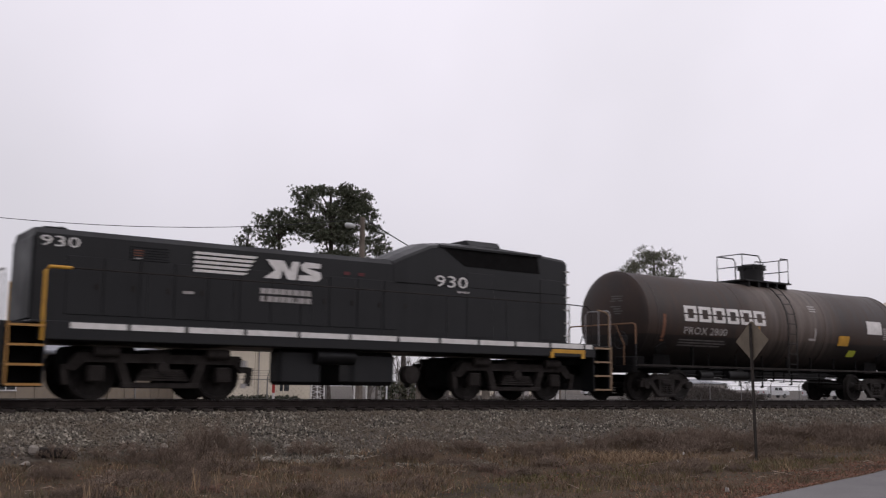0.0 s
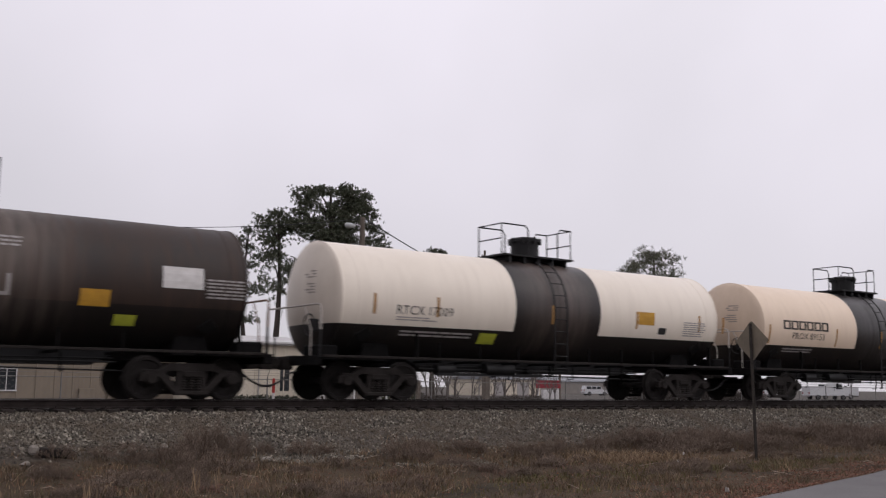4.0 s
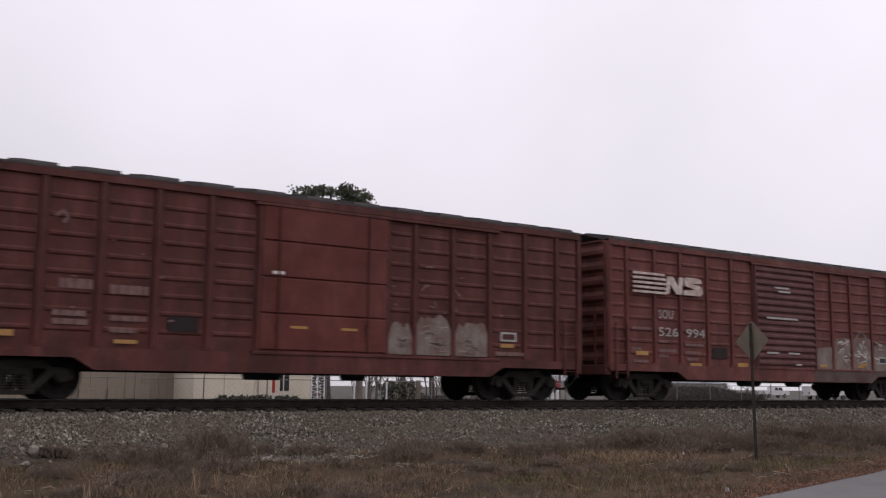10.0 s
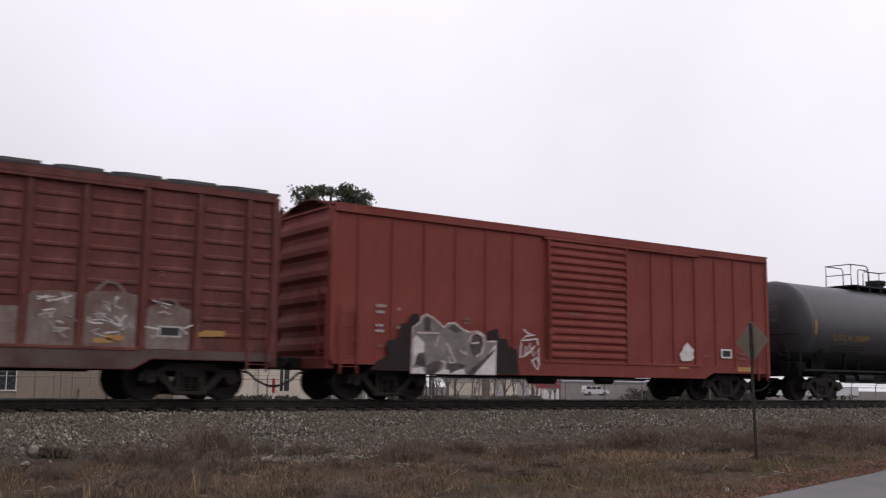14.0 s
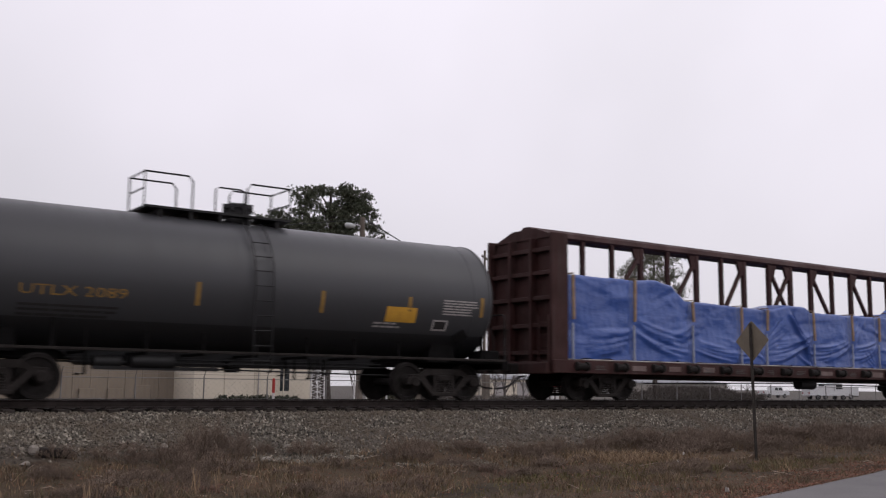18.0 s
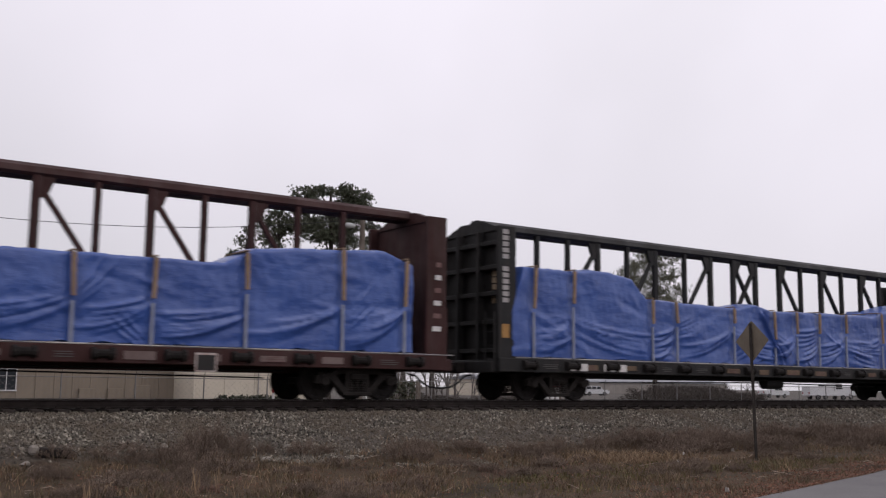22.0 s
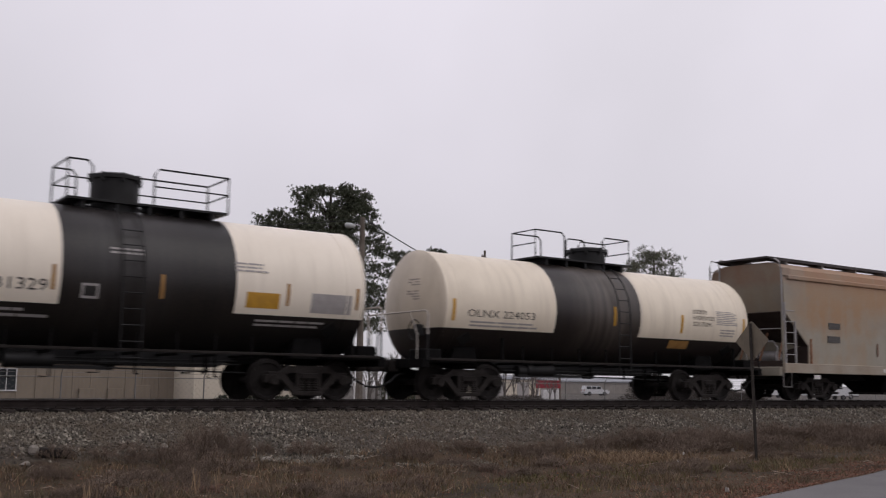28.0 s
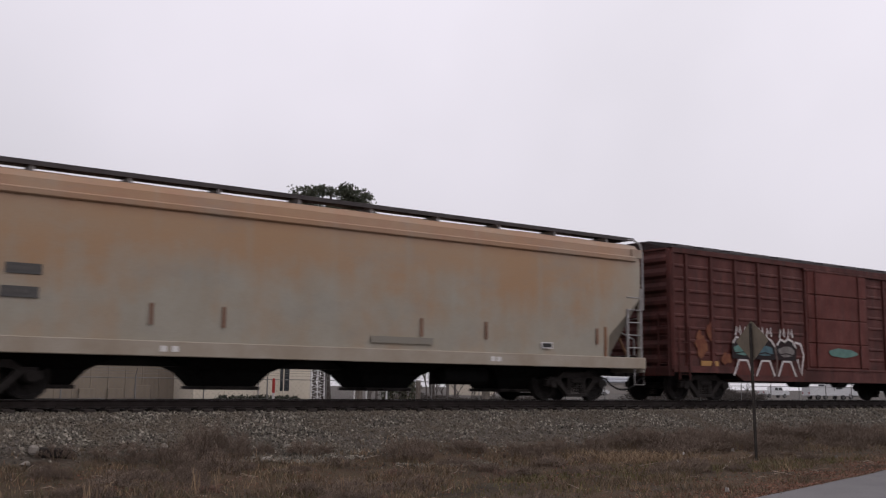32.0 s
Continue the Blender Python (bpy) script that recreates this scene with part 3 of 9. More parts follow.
    part("belly_skid", Shape().prism([(trucks[0] + 1.3, 1.05), (trucks[1] - 1.3, 1.05), (trucks[1] - 1.9, 0.72), (trucks[0] + 1.9, 0.72)], -0.30, 0.30), BLACK, car)
    s = Shape()
    for y, z in ((-0.5, 0.86), (0.45, 0.80), (-0.62, 0.78)):
        s.tube([(trucks[0] + 1.5, y, z), (trucks[1] - 1.5, y, z)], 0.022, 6)
    part("brake_pipe", s, BLACK, car)
    part("air_tank", Shape().spin([(-0.5, 0.05), (-0.47, 0.17), (0.47, 0.17), (0.5, 0.05)], "x", 14, (-1.9, -0.62, 0.80)), BLACK, car, smooth=40)
    part("brake_cylinder", Shape().spin([(-0.3, 0.05), (-0.28, 0.15), (0.28, 0.15), (0.3, 0.05)], "x", 14, (trucks[0] + 2.3, -0.60, 0.78)), BLACK, car, smooth=40)
    part("bottom_outlet", Shape().spin([(0.62, 0.16), (0.70, 0.22), (1.0, 0.22)], "z", 14, (dome, 0, 0)).box(dome - 0.3, dome + 0.3, -0.5, -0.3, 0.72, 0.9, 0.02), BLACK, car)
    # dome, deck and railings on top
    zt = zc + r
    s = Shape().spin([(zt - 0.1, dome_r), (zt + dome_h - 0.14, dome_r), (zt + dome_h - 0.13, dome_r + 0.05), (zt + dome_h - 0.05, dome_r + 0.05), (zt + dome_h, dome_r - 0.08)], "z", 24, (dome, 0, 0))
    dm = part("manway_dome", s, trim, car, smooth=35)
    for i in range(8):
        w = i * math.pi / 4
        s = Shape().box(dome + (dome_r + 0.03) * math.cos(w) - 0.035, dome + (dome_r + 0.03) * math.cos(w) + 0.035, (dome_r + 0.03) * math.sin(w) - 0.035, (dome_r + 0.03) * math.sin(w) + 0.035, zt + dome_h - 0.2, zt + dome_h - 0.02)
        part("lid_bolt", s, trim, dm)
    a, b = deck
    zd = zt + 0.10
    td = part("top_deck", Shape().box(a, b, -0.64, -0.36, zd - 0.03, zd + 0.02), trim, car)
    part("deck_board", Shape().box(a, b, 0.36, 0.64, zd - 0.03, zd + 0.02), trim, td)
    part("deck_board", Shape().box(a, dome - dome_r - 0.05, -0.355, 0.355, zd - 0.03, zd + 0.02), trim, td)
    part("deck_board", Shape().box(dome + dome_r + 0.05, b, -0.355, 0.355, zd - 0.03, zd + 0.02), trim, td)
    for k in range(5):
        x = a + (b - a) * (k + 0.5) / 5
        part("deck_bracket", Shape().box(x - 0.03, x + 0.03, -0.6, 0.6, zd - 0.22, zd - 0.032), trim, td)
    hr, ry = {"hoop": (0.86, 0.52), "long": (0.78, 0.52), "double": (0.82, 0.62)}[rail]
    for end, q in ((a, 1), (b, -1)):
        inner = (dome - dome_r - 0.15 if q > 0 else dome + dome_r + 0.15) if rail == "double" else end + q * ((0.95 if q > 0 else 0.5) if rail == "hoop" else 1.1)
        dr = part("deck_railing", Shape().tube([(end, -ry, zd), (end, -ry, zd + hr), (end, ry, zd + hr), (end, ry, zd)], 0.022, 6), trim, car)
        part("middle_rail", Shape().tube([(end, -ry, zd + hr * 0.52), (end, ry, zd + hr * 0.52)], 0.018, 6), trim, dr)
        for w in (-1, 1):
            y = w * ry
            part("side_hoop", Shape().tube([(inner, y, zd), (inner, y, zd + hr - 0.12), (inner - q * 0.10, y, zd + hr), (end, y, zd + hr)], 0.022, 6), trim, dr)
            if rail == "double":
                part("middle_rail", Shape().tube([(end, y, zd + hr * 0.52), (inner, y, zd + hr * 0.52)], 0.018, 6), trim, dr)
    if rail == "long":
        part("dome_guard", Shape().tube([(dome - 0.35, ry, zd), (dome - 0.35, ry, zd + hr), (dome - 0.25, ry, zd + hr + 0.05), (dome + 0.3, ry, zd + hr + 0.05), (dome + 0.4, ry, zd + hr), (dome + 0.4, ry, zd)], 0.022, 6), trim, car)
    # ladder to the deck, bowed out over the shell
    for w in (-1, 1):
        s = Shape()
        for q in (-0.22, 0.22):
            pts = [(dome + q, w * (r + 0.10), 0.75), (dome + q, w * (r + 0.12), zc)]
            pts += [(dome + q, w * (r + 0.12) * math.cos(t), zc + (r + 0.12) * math.sin(t)) for t in (0.3, 0.6, 0.85, 1.05)]
            s.tube(pts, 0.02, 5)
        for i in range(9):
            z = 0.85 + i * 0.33
            y = w * (math.sqrt(max((r + 0.12) ** 2 - max(z - zc, 0) ** 2, 0.2)))
            s.tube([(dome - 0.22, y, z), (dome + 0.22, y, z)], 0.014, 5)
        part("ladder", s, trim, car)
    part("safety_valve", Shape().spin([(zt - 0.05, 0.07), (zt + 0.12, 0.07), (zt + 0.14, 0.10), (zt + 0.22, 0.09), (zt + 0.26, 0.03)], "z", 12, (dome + dome_r + 0.4, 0.25, 0)), trim, car, smooth=35)
    brake_wheel(car, lo - 0.52, -0.75, 1.75, trim)
    gear(car, trucks, el, er)
    # a placard holder low on each end of the shell
    for c in (lo + 0.75, hi - 0.75):
        zp = zc - r * 0.62
        m = Matrix.Translation((c, -math.sqrt(r * r - (zp - zc) ** 2) - 0.03, zp)) @ pose(0, 0, 0, 38, 0, 0)
        part("placard_holder", Shape().box(-0.17, 0.17, -0.012, 0.012, -0.17, 0.17, 0.004, m @ pose(0, 0, 0, 0, 45, 0)), trim, car)

    def skin(z):
        return -math.sqrt(max(r * r - (z - zc) ** 2, 0.01))
    return car, skin, xc


DIMTXT = surface("grimy_grey_stencil_paint", (0.10, 0.092, 0.088), (0.06, 0.055, 0.052), 0.8, scale=6, bump=0)
FADEDYELLOW = surface("faded_amber_paint", (0.26, 0.15, 0.035), (0.15, 0.09, 0.03), 0.75, scale=5, bump=0)
# sky sheen put into the lighter upper grey, the belly kept darker below the split
SLATE = tank_paint("sheened_grey_black_tank_paint", (0.038, 0.039, 0.042), (0.017, 0.017, 0.018), (0, 0), 1.62, (0.042, 0.040, 0.041), 0.5, 0.34)
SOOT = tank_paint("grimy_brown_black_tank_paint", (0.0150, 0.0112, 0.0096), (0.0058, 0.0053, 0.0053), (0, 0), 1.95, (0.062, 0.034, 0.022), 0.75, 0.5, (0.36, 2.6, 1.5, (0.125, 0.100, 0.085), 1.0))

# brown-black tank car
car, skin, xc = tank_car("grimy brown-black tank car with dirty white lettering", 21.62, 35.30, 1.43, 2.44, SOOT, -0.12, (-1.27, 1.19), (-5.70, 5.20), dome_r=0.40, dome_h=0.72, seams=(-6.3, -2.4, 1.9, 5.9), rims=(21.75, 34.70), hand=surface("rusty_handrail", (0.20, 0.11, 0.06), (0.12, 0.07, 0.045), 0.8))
block_marks(6, 23.29 - xc, 2.38, 0.555, 0.47, 0.10, skin, WHITE, car, 0.26)
lettering("PROX 2800", 0.22, 1.95, 23.30 - xc, 1.99, skin, GREYTXT, car)
bars(23.15 - xc, 25.35 - xc, 1.62, 1.86, 3, skin, DIMTXT, car, seed=3)
plate(31.15 - xc, 31.75 - xc, 1.88, 2.22, skin, YELLOW, car, label="yellow placard")
plate(31.9 - xc, 32.35 - xc, 1.52, 1.74, skin, LIME, car, label="lime green decal")
plate(32.82 - xc, 33.72 - xc, 2.34, 2.80, skin, WHITE, car, label="white square placard")
bars(33.8 - xc, 34.9 - xc, 2.15, 2.6, 6, skin, GREYTXT, car, seed=4)
plate(29.75 - xc, 29.82 - xc, 2.05, 2.42, skin, GREYTXT, car)
plate(29.45 - xc, 29.82 - xc, 2.0, 2.07, skin, GREYTXT, car)
bars(29.6 - xc, 30.1 - xc, 2.95, 3.2, 3, skin, GREYTXT, car, seed=5)
plate(22.35 - xc, 22.47 - xc, 1.75, 2.55, skin, surface("rusty_step", (0.16, 0.07, 0.04), bump=0.1), car, "grab_iron", "rusty grab iron")
plate(26.75 - xc, 26.85 - xc, 1.95, 2.36, skin, ORANGE, car, "grab_iron")
# white tank car with a black band and yellow placard
p3 = tank_paint("white_tank_paint_black_band", (0.74, 0.67, 0.57), (0.0055, 0.0056, 0.0065), (-1.92, 1.15), 1.80, (0.26, 0.19, 0.14), 0.16, spill=(-0.35, 1.5, 1.5, (0.095, 0.074, 0.064), 0.95), ends=(-7.18, 6.08))
car, skin, xc = tank_car("white tank car with black band and black belly", 37.05, 51.0, 1.43, 2.44, p3, -0.45, (-1.70, 0.84), (-5.95, 4.85), dome_r=0.40, dome_h=0.70, seams=(-6.7, 5.6), rims=(36.86, 50.09))
lettering("RTCX 17009", 0.22, 1.68, 38.39 - xc, 2.08, skin, DARKTXT, car)
bars(38.4 - xc, 39.6 - xc, 1.92, 2.04, 2, skin, GREYTXT, car, seed=6)
bars(38.6 - xc, 41.0 - xc, 1.55, 1.72, 2, skin, GREYTXT, car, seed=7)
plate(41.05 - xc, 41.6 - xc, 1.45, 1.72, skin, LIME, car, label="lime green decal")
plate(46.68 - xc, 47.34 - xc, 2.18, 2.55, skin, YELLOW, car, label="yellow placard")
plate(47.54 - xc, 47.86 - xc, 1.93, 2.12, skin, DARKTXT, car)
bars(48.6 - xc, 49.6 - xc, 1.9, 2.35, 7, skin, GREYTXT, car, seed=8)
for x in (37.75, 39.6, 43.4, 46.62, 49.3, 50.4):
    plate(x - xc - 0.04, x - xc + 0.04, 2.05, 2.55, skin, ORANGE, car, "grab_iron")

# cream tank car with a black band and a dark trade name
# the grey spill tone is dust plus the upper band's sky sheen as colour
p4 = tank_paint("cream_tank_paint_black_band", (0.72, 0.585, 0.45), (0.0055, 0.0056, 0.0065), (-1.62, 1.52), 1.80, (0.28, 0.19, 0.13), 0.18, spill=(-0.02, 1.5, 1.6, (0.075, 0.072, 0.072), 0.9), ends=(-6.76, 6.53))
car, skin, xc = tank_car("cream tank car with black band, belly and lettering", 51.95, 66.05, 1.43, 2.44, p4, -0.17, (-1.20, 1.05), (-5.65, 5.40), dome_r=0.40, dome_h=0.68, seams=(-6.3, 6.1), rims=(52.26, 65.51))
block_marks(6, 53.25 - xc, 2.33, 0.37, 0.30, 0.045, skin, DARKTXT, car, 0.24)
lettering("PROX 89153", 0.21, 1.75, 53.75 - xc, 2.03, skin, DARKTXT, car)
bars(53.4 - xc, 55.2 - xc, 1.58, 1.74, 2, skin, GREYTXT, car, seed=9)
plate(61.05 - xc, 61.8 - xc, 1.62, 1.92, skin, YELLOW, car, label="yellow placard")
plate(62.1 - xc, 62.6 - xc, 1.52, 1.74, skin, LIME, car, label="lime green decal")
plate(63.2 - xc, 63.7 - xc, 1.52, 1.72, skin, GREYTXT, car)
bars(64.0 - xc, 65.2 - xc, 1.85, 2.3, 7, skin, GREYTXT, car, seed=10)
for x in (52.55, 56.2, 58.9, 61.9, 65.6):
    plate(x - xc - 0.04, x - xc + 0.04, 1.85, 2.45, skin, ORANGE, car, "grab_iron")

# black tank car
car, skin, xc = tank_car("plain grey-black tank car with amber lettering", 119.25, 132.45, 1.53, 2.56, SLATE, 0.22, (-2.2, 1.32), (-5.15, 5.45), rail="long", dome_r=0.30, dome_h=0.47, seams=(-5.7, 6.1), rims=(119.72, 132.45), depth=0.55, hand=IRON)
lettering("UTLX 2089", 0.20, 2.1, 121.0 - xc, 2.05, skin, FADEDYELLOW, car)
bars(121.0 - xc, 123.2 - xc, 1.62, 1.9, 3, skin, DARKTXT, car, seed=11)
plate(129.35 - xc, 130.22 - xc, 1.88, 2.24, skin, YELLOW, car, label="yellow placard")
bars(129.05 - xc, 129.8 - xc, 1.72, 1.88, 2, skin, GREYTXT, car, seed=12)
plate(130.75 - xc, 131.2 - xc, 1.72, 1.98, skin, GREYTXT, car)
plate(130.8 - xc, 131.15 - xc, 1.76, 1.94, skin, DARKTXT, car, proud=0.010)
bars(131.0 - xc, 132.1 - xc, 2.1, 2.5, 6, skin, GREYTXT, car, seed=13)
for x, z in ((119.95, 2.2), (124.6, 2.0), (127.6, 2.0), (130.0, 2.0), (132.2, 2.1)):
    plate(x - xc - 0.05, x - xc + 0.05, z, z + 0.5, skin, FADEDYELLOW, car, "grab_iron")

# white tank car with a wide black band
p11 = tank_paint("white_tank_paint_wide_black_band", (0.75, 0.68, 0.57), (0.0055, 0.0056, 0.0065), (-1.58, 2.12), 1.88, (0.24, 0.18, 0.13), 0.18, spill=(-0.25, 1.4, 1.6, (0.030, 0.028, 0.028), 0.8), ends=(-5.16, 5.36))
car, skin, xc = tank_car("white tank car with wide black band and lettering", 183.35, 194.50, 1.53, 2.56, p11, -0.17, (-1.35, 2.23), (-4.15, 4.15), rail="double", dome_r=0.52, dome_h=0.78, seams=(-4.8, 4.9), rims=(183.78, 194.27))
lettering("UTLX 631329", 0.23, 2.35, 184.75 - xc, 2.12, skin, DARKTXT, car)
bars(184.8 - xc, 186.1 - xc, 1.98, 2.07, 1, skin, GREYTXT, car, seed=14)
bars(185.2 - xc, 187.2 - xc, 1.58, 1.80, 2, skin, GREYTXT, car, seed=15)
plate(187.75 - xc, 188.1 - xc, 2.02, 2.32, skin, GREYTXT, car)
plate(187.80 - xc, 188.05 - xc, 2.07, 2.27, skin, DARKTXT, car, proud=0.010)
bars(188.3 - xc, 189.1 - xc, 2.95, 3.12, 2, skin, GREYTXT, car, seed=16)
bars(191.0 - xc, 191.8 - xc, 2.78, 3.02, 3, skin, GREYTXT, car, seed=17)
plate(191.3 - xc, 192.1 - xc, 2.02, 2.36, skin, YELLOW, car, label="yellow placard")
plate(192.9 - xc, 194.2 - xc - 0.25, 1.98, 2.42, skin, GREYTXT, car)
bars(191.6 - xc, 193.4 - xc, 1.62, 1.8, 2, skin, GREYTXT, car, seed=18)
for x, z in ((184.2, 2.05), (187.2, 2.15), (189.4, 2.1), (192.3, 2.1), (194.1, 2.1)):
    plate(x - xc - 0.04, x - xc + 0.04, z, z + 0.5, skin, ORANGE, car, "grab_iron")

# cream-white tank car with a sooty band
p12 = tank_paint("cream_tank_paint_sooty_band", (0.73, 0.65, 0.52), (0.011, 0.009, 0.009), (-1.95, 1.30), 1.82, (0.16, 0.11, 0.08), 0.28, spill=(0.1, 1.5, 1.5, (0.100, 0.085, 0.072), 1.0), ends=(-5.62, 6.09))
car, skin, xc = tank_car("cream-white tank car with sooty black band", 196.1, 208.55, 1.44, 2.45, p12, 0.53, (-1.92, 1.78), (-4.7, 4.55), rail="long", dome_r=0.55, dome_h=0.58, seams=(-5.2, 5.6), rims=(196.72, 208.40))
lettering("OLNX 224053", 0.19, 2.25, 197.38 - xc, 2.12, skin, DARKTXT, car)
bars(197.5 - xc, 200.0 - xc, 1.86, 2.04, 2, skin, GREYTXT, car, seed=19)
lettering("SODIUM\nHYDROXIDE\nSOLUTION", 0.50, 0.97, 205.88 - xc, 2.24, skin, DARKTXT, car)
bars(206.95 - xc, 207.95 - xc, 2.3, 2.75, 8, skin, GREYTXT, car, seed=20)
bars(207.15 - xc, 207.85 - xc, 1.95, 2.2, 3, skin, GREYTXT, car, seed=21)
plate(205.0 - xc, 205.85 - xc, 1.55, 1.78, skin, ORANGE, car, label="grimy yellow placard")
for x, z in ((196.95, 2.0), (202.6, 2.1), (205.4, 2.0), (208.25, 2.0)):
    plate(x - xc - 0.05, x - xc + 0.05, z, z + 0.55, skin, YELLOW, car, "grab_iron")


# ---------- boxcars ----------
def panel_meshes(w, z0, z1, ribs, mat, depth=0.028):
    """A side sheet of width w, and its pressed horizontal beads that stop short of the posts."""
    sheet = fixed(Shape().box(0, w, 0.0, 0.05, z0, z1).mesh("side_panel", mat))
    h = (z1 - z0) / max(ribs, 1)
    e = min(0.16, w * 0.2)
    beads = []
    for i in range(1, ribs):
        z = z0 + i * h
        vs = [(e - 0.05, 0.002, z - 0.06), (w - e + 0.05, 0.002, z - 0.06), (w - e + 0.05, 0.002, z + 0.06), (e - 0.05, 0.002, z + 0.06),
              (e, -depth, z - 0.025), (w - e, -depth, z - 0.025), (w - e, -depth, z + 0.02), (e, -depth, z + 0.02)]
        beads.append(fixed(Shape().add(vs, [(0, 1, 5, 4), (1, 2, 6, 5), (2, 3, 7, 6), (3, 0, 4, 7), (4, 5, 6, 7), (3, 2, 1, 0)]).mesh("bead", mat)))
    return sheet, beads


def boxcar(label, x0, x1, paint, doors, posts, ribs, ends, door_kind, sill=0.66, roof=ROOFMET, door_paint=None, roof_ribs=True, height=4.57, post_w=0.12, post_d=0.065):
    """A boxcar between x0 and x1; doors and posts in car space."""
    xc, half = (x0 + x1) / 2, (x1 - x0) / 2
    car = wagon("boxcar", label, "boxcar", xc)
    door_paint = door_paint or paint
    zb, ys = 0.90, 1.43
    # core, floor and side sills
    part("body", Shape().box(-half + 0.06, half - 0.06, -ys + 0.05, ys - 0.05, zb, height - 0.02), paint, car)
    for q in (-1, 1):
        pts = [(-half, 0.84), (-half + 2.75, 0.84), (-half + 3.15, sill), (half - 3.15, sill), (half - 2.75, 0.84), (half, 0.84), (half, 1.04), (-half, 1.04)]
        part("side_sill", Shape().prism(pts, q * (ys + 0.075), q * (ys - 0.02)), paint, car)
        part("eave_rail", Shape().box(-half, half, min(q * (ys - 0.02), q * (ys + 0.07)), max(q * (ys - 0.02), q * (ys + 0.07)), height - 0.16, height, 0.01), paint, car)
    cuts = sorted([-half] + [p for p in posts] + [half])
    meshes = {}
    for a, b in zip(cuts, cuts[1:]):
        if a >= doors[0] - 0.05 and b <= doors[1] + 0.05:
            continue
        w = round(b - a, 2)
        if w not in meshes:
            meshes[w] = panel_meshes(w, 1.04, height - 0.16, ribs, paint)
        sheet, beads = meshes[w]
        for m in (pose(a, -ys, 0), pose(a + w, ys, 0, 0, 0, 180)):
            sp = part("side_panel", sheet, None, car, at=m)
            for bead in beads:
                part("bead", bead, None, sp)
    pm = fixed(Shape().box(-post_w / 2, post_w / 2, -post_d, 0.01, 1.04, height - 0.16, 0.012).prism([(-post_w * 0.9, 1.04), (post_w * 0.9, 1.04), (post_w / 2, 1.16), (-post_w / 2, 1.16)], -post_d * 0.8, 0.0).mesh("side_post", paint))
    for p in list(posts) + [-half + 0.05, half - 0.05]:
        if doors[0] + 0.1 < p < doors[1] - 0.1:
            continue
        part("side_post", pm, None, car, at=(p, -ys, 0))
        part("side_post", pm, None, car, at=pose(p, ys, 0, 0, 0, 180))
    # doors
    d0, d1 = doors
    zt = height - 0.20
    for q in (-1, 1):
        if door_kind == "plug":
            m = None if q < 0 else pose(0, 0, 0, 0, 0, 180)
            dr = part("door", Shape().box(d0, d1, -ys - 0.05, -ys + 0.02, 1.05, zt), door_paint, car, "plug door in four panels", at=m)
            for i in range(4):
                za, zc_ = 1.10 + (zt - 1.10) * i / 4, 1.10 + (zt - 1.10) * (i + 1) / 4
                part("door_panel", Shape().box(d0 + 0.04, d1 - 0.04, -ys - 0.09, -ys - 0.045, za + 0.012, zc_ - 0.012, 0.02), door_paint, dr)
            for x in (d0 + 0.45, d1 - 0.55):
                s = Shape().tube([(x, -ys - 0.115, 1.1), (x, -ys - 0.115, zt)], 0.022, 6)
                s.box(x - 0.05, x + 0.05, -ys - 0.14, -ys - 0.08, 1.55, 1.75)
                part("lock_rod", s, paint, dr)
        else:
            pts, z, n = [(0.0, 1.08)], 1.08, 15
            h = (zt - 1.16) / n
            for i in range(n):
                z = 1.12 + i * h
                pts += [(0.0, z), (-0.055, z + h * 0.25), (-0.055, z + h * 0.55), (0.0, z + h * 0.8)]
            pts += [(0.0, zt), (0.10, zt), (0.10, 1.08)]
            s = Shape().run([(y - ys - 0.05, z) for y, z in pts], d0 + 0.06, d1 - 0.06)
            for x in (d0 + 0.03, d1 - 0.03):
                s.box(x - 0.04, x + 0.04, -ys - 0.12, -ys + 0.02, 1.05, zt, 0.01)
            m = None if q < 0 else pose(0, 0, 0, 0, 0, 180)
            dr = part("door", s, door_paint, car, "corrugated sliding door", at=m)
            part("door_latch", Shape().box(d0 - 0.06, d0 + 0.12, -ys - 0.17, -ys - 0.08, 1.75, 1.9, 0.01).tube([(d0 + 0.03, -ys - 0.16, 1.2), (d0 + 0.03, -ys - 0.16, 3.4)], 0.02, 6), paint, dr)
        rail_end = min(d1 + (d1 - d0) + 0.1, half - 1.0)
        s = Shape().box(d0 - 0.15, rail_end, q * (ys + 0.05) - 0.05, q * (ys + 0.05) + 0.05, 1.0, 1.07, 0.01)
        part("door_track", s, paint, car)
        s = Shape().box(d0 - 0.15, rail_end, q * (ys + 0.05) - 0.06, q * (ys + 0.05) + 0.06, height - 0.24, height - 0.17, 0.01)
        part("door_rail", s, paint, car)
    # pressed ends
    for q in (-1, 1):
        n = ends
        h = (height - 0.10 - 1.0) / n
        pts = [(0.0, 0.92)]
        for i in range(n):
            z = 1.0 + i * h
            pts += [(0.0, z + 0.10 * h), (0.09, z + 0.30 * h), (0.09, z + 0.55 * h), (0.0, z + 0.85 * h)]
        pts += [(0.0, height - 0.05), (-0.07, height - 0.05), (-0.07, 0.92)]
        s = Shape().prism([(q * (half - 0.02 + x), z) for x, z in pts], -1.30, 1.30)
        for w in (-1, 1):
            s.box(q * half - 0.06, q * half + 0.06, w * 1.38 - 0.09, w * 1.38 + 0.09, 0.90, height - 0.05, 0.02)
